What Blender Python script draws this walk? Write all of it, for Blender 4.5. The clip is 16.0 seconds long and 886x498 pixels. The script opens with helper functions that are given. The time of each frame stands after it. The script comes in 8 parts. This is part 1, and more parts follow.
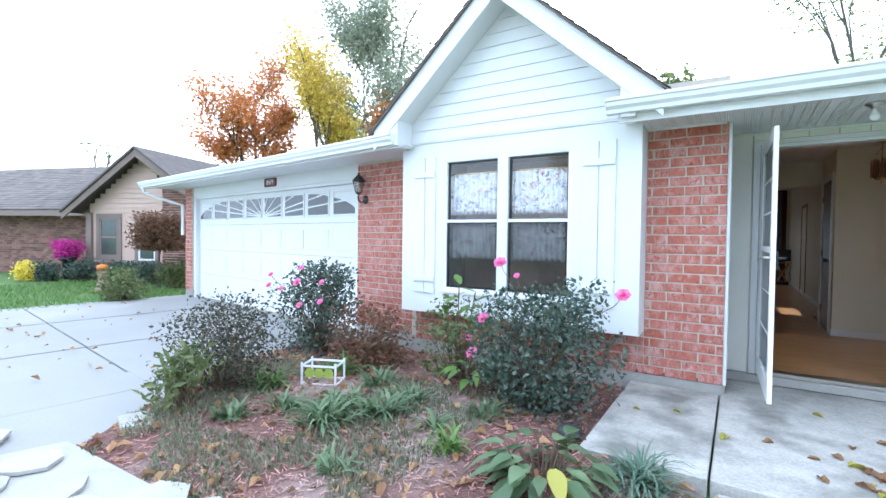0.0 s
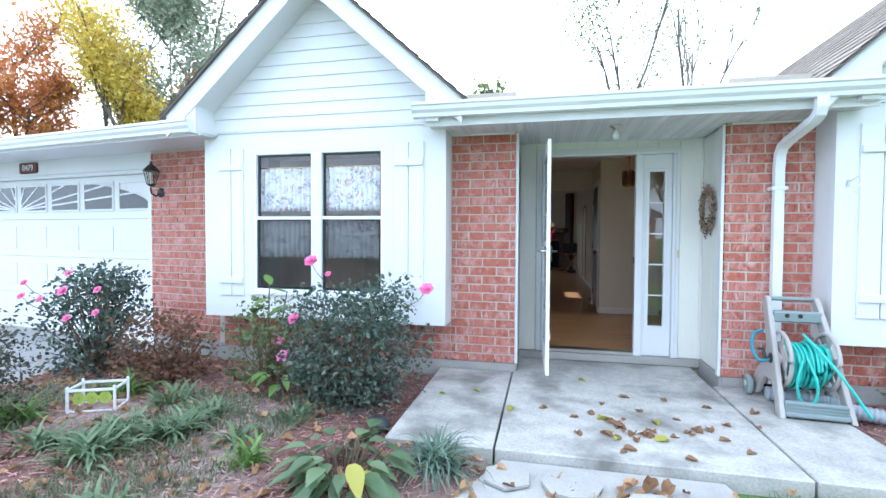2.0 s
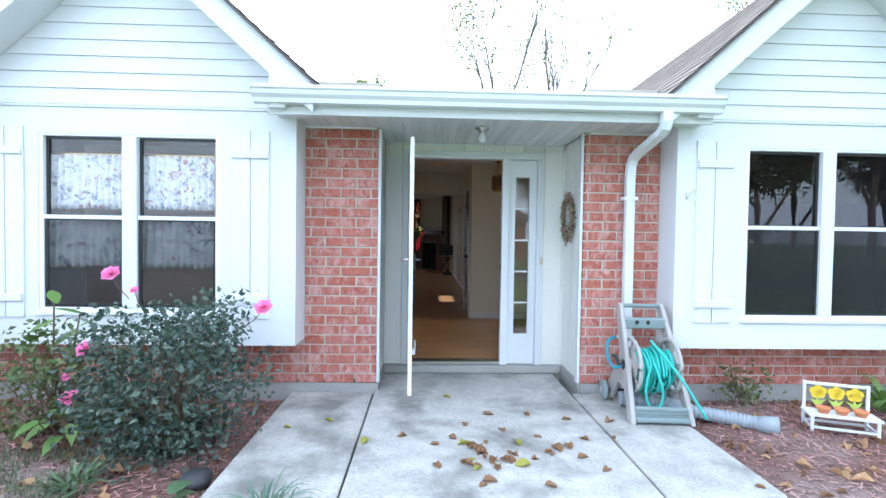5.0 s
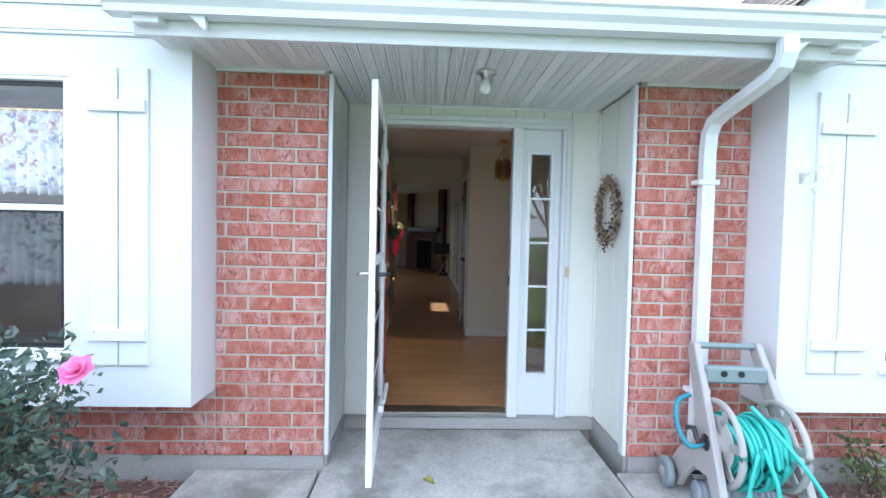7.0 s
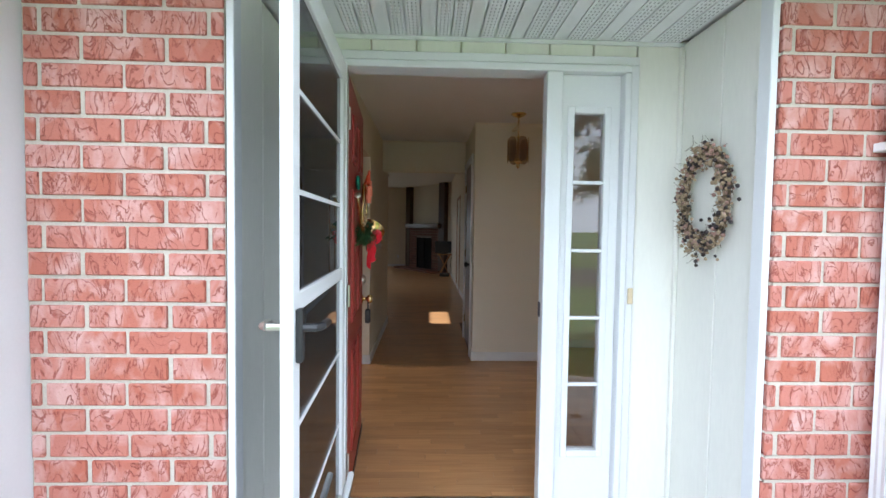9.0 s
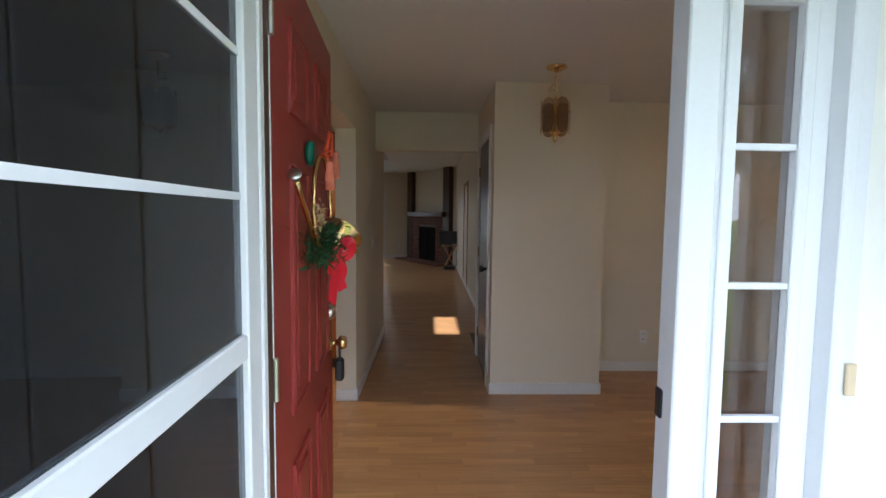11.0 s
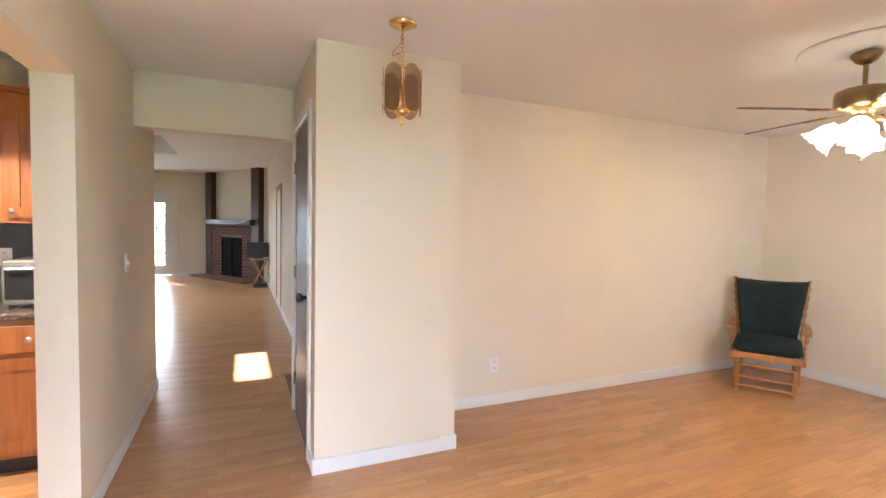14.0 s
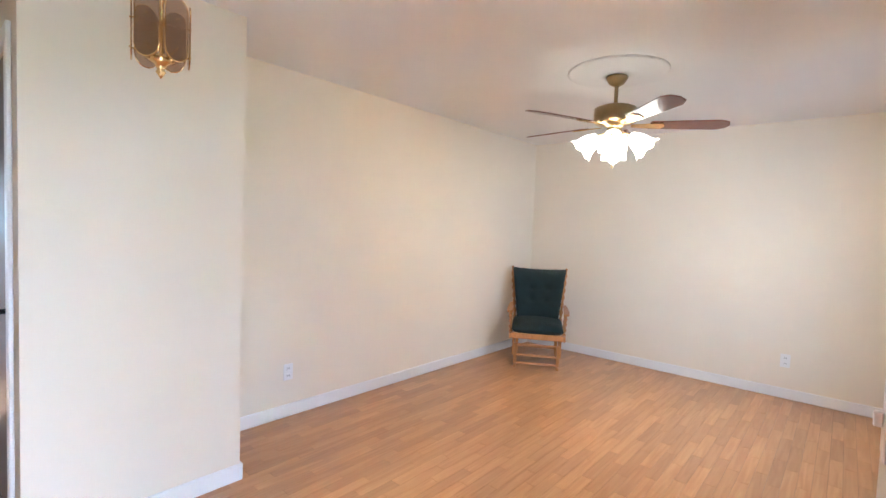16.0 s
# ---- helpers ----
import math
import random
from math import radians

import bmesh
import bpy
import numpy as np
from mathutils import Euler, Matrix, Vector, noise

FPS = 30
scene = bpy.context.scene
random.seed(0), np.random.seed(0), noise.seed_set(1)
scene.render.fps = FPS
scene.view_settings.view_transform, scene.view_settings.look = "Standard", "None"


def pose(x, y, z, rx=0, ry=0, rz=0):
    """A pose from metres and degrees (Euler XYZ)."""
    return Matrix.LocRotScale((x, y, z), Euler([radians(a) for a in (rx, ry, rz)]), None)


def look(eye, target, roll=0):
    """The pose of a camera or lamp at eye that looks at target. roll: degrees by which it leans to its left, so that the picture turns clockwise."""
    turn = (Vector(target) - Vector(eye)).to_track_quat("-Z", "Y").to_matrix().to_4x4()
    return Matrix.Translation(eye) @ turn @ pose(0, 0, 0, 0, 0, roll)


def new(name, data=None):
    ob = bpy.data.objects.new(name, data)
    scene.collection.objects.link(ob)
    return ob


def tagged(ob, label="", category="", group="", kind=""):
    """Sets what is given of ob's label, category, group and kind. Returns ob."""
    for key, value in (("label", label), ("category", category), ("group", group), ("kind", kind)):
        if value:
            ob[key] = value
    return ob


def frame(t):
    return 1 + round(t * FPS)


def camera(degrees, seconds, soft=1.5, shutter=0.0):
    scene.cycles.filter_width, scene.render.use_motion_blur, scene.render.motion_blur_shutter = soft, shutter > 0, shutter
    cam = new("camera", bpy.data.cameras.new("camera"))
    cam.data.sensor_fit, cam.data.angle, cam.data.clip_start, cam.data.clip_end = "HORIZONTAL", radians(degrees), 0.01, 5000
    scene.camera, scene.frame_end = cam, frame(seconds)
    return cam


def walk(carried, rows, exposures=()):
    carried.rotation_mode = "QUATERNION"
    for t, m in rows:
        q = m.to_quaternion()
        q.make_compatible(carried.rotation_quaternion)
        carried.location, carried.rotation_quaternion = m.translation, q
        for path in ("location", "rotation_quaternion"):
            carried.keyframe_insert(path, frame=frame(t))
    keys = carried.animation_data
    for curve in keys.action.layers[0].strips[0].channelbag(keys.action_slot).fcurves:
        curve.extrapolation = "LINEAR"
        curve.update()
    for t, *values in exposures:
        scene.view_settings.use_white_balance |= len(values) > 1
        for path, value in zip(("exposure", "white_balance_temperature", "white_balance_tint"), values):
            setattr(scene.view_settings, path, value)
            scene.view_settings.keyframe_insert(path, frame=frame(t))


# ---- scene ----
cam = camera(87.5, 16.0)
PATH = [
    (0, (-0.639, -5.22, 1.201), (-1.717, -3.536, 1.153), 0.7),
    (0.5, (-0.609, -5.201, 1.197), (-1.535, -3.429, 1.152), 0.4),
    (1, (-0.564, -5.187, 1.202), (-1.336, -3.343, 1.155), 0.5),
    (1.5, (-0.51, -5.173, 1.215), (-1.128, -3.271, 1.161), 0.3),
    (2, (-0.452, -5.152, 1.212), (-0.883, -3.2, 1.155), 0.3),
    (2.5, (-0.421, -5.144, 1.211), (-0.643, -3.157, 1.164), 0.7),
    (3, (-0.406, -5.144, 1.214), (-0.464, -3.145, 1.174), 0.6),
    (3.5, (-0.385, -5.133, 1.216), (-0.345, -3.134, 1.173), 0.6),
    (4, (-0.368, -5.093, 1.211), (-0.306, -3.094, 1.171), 0.5),
    (4.2, (-0.357, -5.053, 1.223), (-0.293, -3.055, 1.183), 0.6),
    (6.5, (-0.185, -3.677, 1.289), (-0.109, -1.68, 1.209), 1.1),
    (7, (-0.157, -3.345, 1.298), (-0.081, -1.347, 1.231), 1.3),
    (7.5, (-0.136, -3.011, 1.299), (-0.067, -1.013, 1.239), 1.4),
    (8, (-0.106, -2.699, 1.301), (-0.041, -0.701, 1.248), 1.5),
    (8.5, (-0.091, -2.421, 1.318), (-0.025, -0.423, 1.261), 1.1),
    (9, (-0.075, -2.155, 1.339), (-0.01, -0.158, 1.252), 0.8),
    (9.2, (-0.091, -2.033, 1.361), (-0.017, -0.037, 1.245), 0.6),
    (11.5, (-0.088, -0.82, 1.402), (-0.04, 1.174, 1.256), 0.7),
    (12, (-0.082, -0.618, 1.389), (-0.023, 1.377, 1.254), 1.1),
    (12.5, (-0.092, -0.438, 1.392), (0.111, 1.546, 1.254), 1.6),
    (13, (-0.081, -0.314, 1.399), (0.318, 1.642, 1.266), 1.6),
    (13.5, (-0.049, -0.201, 1.383), (0.549, 1.705, 1.283), 1.2),
    (14, (0.011, -0.101, 1.401), (0.812, 1.73, 1.308), 1.1),
    (14.5, (0.056, -0.026, 1.409), (1.051, 1.706, 1.313), 1.5),
    (15, (0.089, 0.041, 1.411), (1.267, 1.653, 1.297), 2.0),
    (15.5, (0.113, 0.096, 1.399), (1.471, 1.56, 1.286), 2.4),
    (16, (0.126, 0.143, 1.391), (1.63, 1.456, 1.29), 2.2),
]
walk(cam, [(t, look(eye, target, roll)) for t, eye, target, roll in PATH],
     exposures=[(0.0, 1.85, 5580, 5), (4.0, 1.85, 5560, 5), (7.0, 1.95, 5620, 6), (8.5, 2.2, 5950, 8), (9.0, 2.35, 6100, 8), (10.5, 2.55, 6050, 8), (11.5, 2.8, 5850, 8), (12.0, 3.62, 6250, 10), (12.5, 4.05, 6300, 11), (13.0, 4.45, 6300, 11), (13.5, 4.68, 6050, 10), (14.0, 4.70, 5900, 10), (14.5, 4.74, 5620, 9), (16.0, 4.74, 5050, 7)])

# ---- world, sun ----
world = bpy.data.worlds.new("overcast_sky")
scene.world = world
world.use_nodes = True
wn = world.node_tree.nodes
wl = world.node_tree.links
sky = wn.new("ShaderNodeTexSky")
sky.sky_type = "NISHITA"
sky.sun_disc = False
sky.sun_elevation = radians(33.5)
sky.sun_rotation = radians(-24)
sky.air_density, sky.dust_density, sky.ozone_density = 1.2, 6.0, 1.0
veil = wn.new("ShaderNodeMixRGB")
veil.inputs[0].default_value = 0.75
veil.inputs[2].default_value = (10.2, 11.0, 12.4, 1)
wl.new(sky.outputs[0], veil.inputs[1])
wl.new(veil.outputs[0], wn["Background"].inputs[0])
wn["Background"].inputs[1].default_value = 0.10

sun = new("sun", bpy.data.lights.new("sun", "SUN"))
sun.data.energy, sun.data.angle, sun.data.color = 2.2, radians(0.6), (1.0, 0.93, 0.82)
SUN_FROM = Vector((-0.345, 0.76, 0.552))
sun.matrix_world = look(SUN_FROM * 30, (0, 0, 0))


def sky_lamp(name, eye, target, wide, high, watts, spread=150):
    """The sky's light in the opening of a window."""
    d = bpy.data.lights.new(name, "AREA")
    d.shape, d.size, d.size_y, d.energy, d.color = "RECTANGLE", wide, high, watts, (0.80, 0.91, 1.0)
    d.spread = radians(spread)
    ob = new(name, d)
    ob.matrix_world = look(eye, target)


sky_lamp("window_daylight", (3.07, -0.62, 1.33), (4.75, 1.2, 0.95), 1.2, 1.36, 0.62, 110)
sky_lamp("skylight_daylight", (-1.80, 8.9, 3.10), (-1.80, 8.9, 0.0), 0.4, 1.1, 5.0)
sky_lamp("garden_door_daylight", (-2.11, 14.0, 1.1), (-2.0, 10.0, 0.9), 0.55, 1.6, 1.0)


# ---- building helpers ----
def thing(name, label, category, at=None, group="", kind=""):
    ob = new(name)
    ob.empty_display_size = 0.1
    if at is not None:
        ob.matrix_world = at
    return tagged(ob, label, category, group, kind)


def mesh_of(name, bm, material, smooth=False):
    me = bpy.data.meshes.new(name)
    bm.normal_update()
    bm.to_mesh(me)
    bm.free()
    for m in material if isinstance(material, (list, tuple)) else [material]:
        me.materials.append(m)
    if smooth:
        for p in me.polygons:
            p.use_smooth = True
    return me


def part(name, bm, material, parent=None, label="", smooth=False):
    ob = new(name, mesh_of(name, bm, material, smooth))
    if parent is not None:
        ob.parent = parent
    if label:
        ob["label"] = label
    return ob


def structure(name, bm, material, label, category, smooth=False):
    return tagged(part(name, bm, material, None, "", smooth), label, category, "", "structure")


def arrays(name, verts, faces, material, parent=None, label="", smooth=False):
    me = bpy.data.meshes.new(name)
    me.from_pydata([tuple(v) for v in verts], [], [tuple(f) for f in faces])
    for m in material if isinstance(material, (list, tuple)) else [material]:
        me.materials.append(m)
    if smooth:
        for p in me.polygons:
            p.use_smooth = True
    ob = new(name, me)
    if parent is not None:
        ob.parent = parent
    if label:
        ob["label"] = label
    return ob


def box(bm, x0, y0, z0, x1, y1, z1, bevel=0.0, m=None):
    g = bmesh.ops.create_cube(bm, size=1.0)["verts"]
    t = Matrix.Translation(((x0 + x1) / 2, (y0 + y1) / 2, (z0 + z1) / 2)) @ Matrix.Diagonal((abs(x1 - x0), abs(y1 - y0), abs(z1 - z0), 1))
    bmesh.ops.transform(bm, matrix=(m @ t) if m is not None else t, verts=g)
    if bevel > 0:
        es = list({e for v in g for e in v.link_edges})
        bmesh.ops.bevel(bm, geom=es, offset=bevel, segments=1, affect="EDGES", profile=0.7)
    return bm


def nb(*boxes, bevel=0.0, m=None):
    bm = bmesh.new()
    for b in boxes:
        box(bm, *b, bevel=bevel, m=m)
    return bm


def rod(bm, p0, p1, r0, r1=None, seg=10, caps=True):
    p0, p1 = Vector(p0), Vector(p1)
    d = p1 - p0
    g = bmesh.ops.create_cone(bm, cap_ends=caps, segments=seg, radius1=r0, radius2=r0 if r1 is None else r1, depth=d.length)["verts"]
    m = Matrix.Translation((p0 + p1) / 2) @ d.to_track_quat("Z", "Y").to_matrix().to_4x4()
    bmesh.ops.transform(bm, matrix=m, verts=g)
    return bm


def turned(bm, profile, seg=20, at=(0, 0, 0), m=None):
    """A lathed shape: profile rows of radius, height."""
    rings = []
    for r, z in profile:
        rings.append([bm.verts.new((at[0] + max(r, 1e-4) * math.cos(2 * math.pi * i / seg), at[1] + max(r, 1e-4) * math.sin(2 * math.pi * i / seg), at[2] + z)) for i in range(seg)])
    for a, b in zip(rings, rings[1:]):
        for i in range(seg):
            bm.faces.new((a[i], a[(i + 1) % seg], b[(i + 1) % seg], b[i]))
    bm.faces.new(rings[0][::-1])
    bm.faces.new(rings[-1])
    if m is not None:
        bmesh.ops.transform(bm, matrix=m, verts=[v for r in rings for v in r])
    return bm


def pipe(bm, pts, r, seg=8, close=False, ratio=1.0):
    """A tube along points; r is one radius or one for each point."""
    pts = [Vector(p) for p in pts]
    n = len(pts)
    rs = r if isinstance(r, (list, tuple)) else [r] * n
    rings = []
    up = Vector((0, 0, 1))
    for i, p in enumerate(pts):
        a = pts[(i - 1) % n] if (close or i > 0) else p
        b = pts[(i + 1) % n] if (close or i < n - 1) else p
        d = (b - a).normalized()
        s = d.cross(up)
        if s.length < 1e-3:
            s = d.cross(Vector((0, 1, 0)))
        s.normalize()
        u = s.cross(d)
        rings.append([bm.verts.new(p + s * (rs[i] * math.cos(2 * math.pi * k / seg)) + u * (ratio * rs[i] * math.sin(2 * math.pi * k / seg))) for k in range(seg)])
    for i in range(n if close else n - 1):
        a, b = rings[i], rings[(i + 1) % n]
        for k in range(seg):
            bm.faces.new((a[k], a[(k + 1) % seg], b[(k + 1) % seg], b[k]))
    if not close:
        bm.faces.new(rings[0][::-1])
        bm.faces.new(rings[-1])
    return bm


def prism(bm, pts, d):
    """A flat outline (list of points) pushed along the vector d."""
    d = Vector(d)
    a = [bm.verts.new(p) for p in pts]
    b = [bm.verts.new(Vector(p) + d) for p in pts]
    n = len(pts)
    fs = [bm.faces.new(a), bm.faces.new(b[::-1])]
    for i in range(n):
        fs.append(bm.faces.new((a[i], b[i], b[(i + 1) % n], a[(i + 1) % n])))
    bmesh.ops.recalc_face_normals(bm, faces=fs)
    return bm


# ---- materials ----
def mat(name, color, rough=0.6, metal=0.0, var=0.12, scale=6.0, fine=60.0, bump=0.15, spot=None, spot_amount=0.5, spot_scale=2.0,
        island=0.0, obj=0.0, coat=0.0, emit=0.0, emit_color=None, sub=0.0, stretch=(1, 1, 1), depth=0.004, trans=0.0):
    m = bpy.data.materials.new(name)
    m.use_nodes = True
    n, l = m.node_tree.nodes, m.node_tree.links
    p = n["Principled BSDF"]
    p.inputs["Roughness"].default_value = rough
    p.inputs["Metallic"].default_value = metal
    if coat:
        p.inputs["Coat Weight"].default_value = coat
    if trans:
        p.inputs["Transmission Weight"].default_value = trans
    geo = n.new("ShaderNodeNewGeometry")
    mp = n.new("ShaderNodeMapping")
    mp.inputs["Scale"].default_value = stretch
    l.new(geo.outputs["Position"], mp.inputs[0])
    big = n.new("ShaderNodeTexNoise")
    big.inputs["Scale"].default_value, big.inputs["Detail"].default_value = scale, 5
    small = n.new("ShaderNodeTexNoise")
    small.inputs["Scale"].default_value, small.inputs["Detail"].default_value = fine, 4
    l.new(mp.outputs[0], big.inputs["Vector"])
    l.new(mp.outputs[0], small.inputs["Vector"])
    add = n.new("ShaderNodeMath")
    add.operation = "ADD"
    l.new(big.outputs[0], add.inputs[0])
    l.new(small.outputs[0], add.inputs[1])
    val = n.new("ShaderNodeMapRange")
    val.inputs[1].default_value, val.inputs[2].default_value = 0.55, 1.45
    val.inputs[3].default_value, val.inputs[4].default_value = 1 - var, 1 + var
    l.new(add.outputs[0], val.inputs[0])
    last = val.outputs[0]
    for amount, node, out in ((island, geo, "Random Per Island"), (obj, n.new("ShaderNodeObjectInfo"), "Random")):
        if amount:
            mr = n.new("ShaderNodeMapRange")
            mr.inputs[3].default_value, mr.inputs[4].default_value = 1 - amount, 1 + amount
            l.new(node.outputs[out], mr.inputs[0])
            mu = n.new("ShaderNodeMath")
            mu.operation = "MULTIPLY"
            l.new(last, mu.inputs[0])
            l.new(mr.outputs[0], mu.inputs[1])
            last = mu.outputs[0]
    tint = n.new("ShaderNodeMixRGB")
    tint.blend_type, tint.inputs[0].default_value = "MULTIPLY", 1.0
    tint.inputs[1].default_value = (*color, 1)
    l.new(last, tint.inputs[2])
    col = tint.outputs[0]
    if spot:
        sp = n.new("ShaderNodeTexNoise")
        sp.inputs["Scale"].default_value, sp.inputs["Detail"].default_value = spot_scale, 8
        l.new(mp.outputs[0], sp.inputs["Vector"])
        sr = n.new("ShaderNodeMapRange")
        sr.inputs[1].default_value, sr.inputs[2].default_value = 0.48, 0.68
        sr.inputs[3].default_value, sr.inputs[4].default_value = 0.0, spot_amount
        l.new(sp.outputs[0], sr.inputs[0])
        mx = n.new("ShaderNodeMixRGB")
        mx.inputs[2].default_value = (*spot, 1)
        l.new(sr.outputs[0], mx.inputs[0])
        l.new(col, mx.inputs[1])
        col = mx.outputs[0]
    l.new(col, p.inputs["Base Color"])
    if bump:
        bp = n.new("ShaderNodeBump")
        bp.inputs["Strength"].default_value, bp.inputs["Distance"].default_value = bump, depth
        l.new(add.outputs[0], bp.inputs["Height"])
        l.new(bp.outputs[0], p.inputs["Normal"])
    if emit:
        p.inputs["Emission Color"].default_value = (*(emit_color or color), 1)
        p.inputs["Emission Strength"].default_value = emit
    if sub:
        p.inputs["Subsurface Weight"].default_value = sub
        p.inputs["Subsurface Radius"].default_value = (0.02, 0.02, 0.02)
    return m


def leafy(name, color, color2, rough=0.5, gloss=0.3):
    """Leaves: two colours by island, light shining through."""
    m = bpy.data.materials.new(name)
    m.use_nodes = True
    n, l = m.node_tree.nodes, m.node_tree.links
    p = n["Principled BSDF"]
    geo = n.new("ShaderNodeNewGeometry")
    ramp = n.new("ShaderNodeMixRGB")
    ramp.inputs[1].default_value, ramp.inputs[2].default_value = (*color, 1), (*color2, 1)
    l.new(geo.outputs["Random Per Island"], ramp.inputs[0])
    l.new(ramp.outputs[0], p.inputs["Base Color"])
    p.inputs["Roughness"].default_value = rough
    p.inputs["Specular IOR Level"].default_value = gloss
    tr = n.new("ShaderNodeBsdfTranslucent")
    l.new(ramp.outputs[0], tr.inputs[0])
    mx = n.new("ShaderNodeMixShader")
    mx.inputs[0].default_value = 0.25
    l.new(p.outputs[0], mx.inputs[1])
    l.new(tr.outputs[0], mx.inputs[2])
    l.new(mx.outputs[0], n["Material Output"].inputs[0])
    return m


def glass(name, tint=(1, 1, 1), rough=0.0, see=0.9, gloss=0.07):
    m = bpy.data.materials.new(name)
    m.use_nodes = True
    n, l = m.node_tree.nodes, m.node_tree.links
    gl = n.new("ShaderNodeBsdfGlossy")
    gl.inputs["Roughness"].default_value = rough
    tp = n.new("ShaderNodeBsdfTransparent")
    tp.inputs[0].default_value = (tint[0] * see, tint[1] * see, tint[2] * see, 1)
    lw = n.new("ShaderNodeLayerWeight")
    lw.inputs[0].default_value = 0.5
    pw = n.new("ShaderNodeMath")
    pw.operation = "POWER"
    pw.inputs[1].default_value = 4.5
    l.new(lw.outputs["Facing"], pw.inputs[0])
    fr = n.new("ShaderNodeMapRange")
    fr.inputs[3].default_value, fr.inputs[4].default_value = gloss, 0.85
    l.new(pw.outputs[0], fr.inputs[0])
    mx = n.new("ShaderNodeMixShader")
    l.new(fr.outputs[0], mx.inputs[0])
    l.new(tp.outputs[0], mx.inputs[1])
    l.new(gl.outputs[0], mx.inputs[2])
    l.new(mx.outputs[0], n["Material Output"].inputs[0])
    return m


def floral(name):
    """Printed curtain cloth: blue, grey and mauve blooms on white."""
    m = bpy.data.materials.new(name)
    m.use_nodes = True
    n, l = m.node_tree.nodes, m.node_tree.links
    p = n["Principled BSDF"]
    p.inputs["Roughness"].default_value = 0.9
    geo = n.new("ShaderNodeNewGeometry")
    warp = n.new("ShaderNodeTexNoise")
    warp.inputs["Scale"].default_value, warp.inputs["Detail"].default_value = 18, 4
    l.new(geo.outputs["Position"], warp.inputs["Vector"])
    mixv = n.new("ShaderNodeMixRGB")
    mixv.inputs[0].default_value = 0.12
    l.new(geo.outputs["Position"], mixv.inputs[1])
    l.new(warp.outputs[1], mixv.inputs[2])
    vo = n.new("ShaderNodeTexVoronoi")
    vo.inputs["Scale"].default_value = 24
    l.new(mixv.outputs[0], vo.inputs["Vector"])
    hs = n.new("ShaderNodeSeparateColor")
    l.new(vo.outputs["Color"], hs.inputs[0])
    cr = n.new("ShaderNodeValToRGB")
    cr.color_ramp.interpolation = "CONSTANT"
    e = cr.color_ramp.elements
    e[0].position, e[0].color = 0.0, (0.88, 0.88, 0.90, 1)
    e[1].position, e[1].color = 0.42, (0.30, 0.34, 0.46, 1)
    for pos, c in ((0.58, (0.62, 0.63, 0.68, 1)), (0.74, (0.45, 0.22, 0.28, 1)), (0.83, (0.20, 0.22, 0.30, 1)), (0.9, (0.85, 0.85, 0.86, 1))):
        k = e.new(pos)
        k.color = c
    l.new(hs.outputs[0], cr.inputs[0])
    nz = n.new("ShaderNodeTexNoise")
    nz.inputs["Scale"].default_value, nz.inputs["Detail"].default_value = 40, 6
    l.new(geo.outputs["Position"], nz.inputs["Vector"])
    mr = n.new("ShaderNodeMapRange")
    mr.inputs[1].default_value, mr.inputs[2].default_value = 0.4, 0.6
    l.new(nz.outputs[0], mr.inputs[0])
    mx = n.new("ShaderNodeMixRGB")
    mx.inputs[2].default_value = (0.78, 0.78, 0.80, 1)
    l.new(mr.outputs[0], mx.inputs[0])
    l.new(cr.outputs[0], mx.inputs[1])
    l.new(mx.outputs[0], p.inputs["Base Color"])
    return m


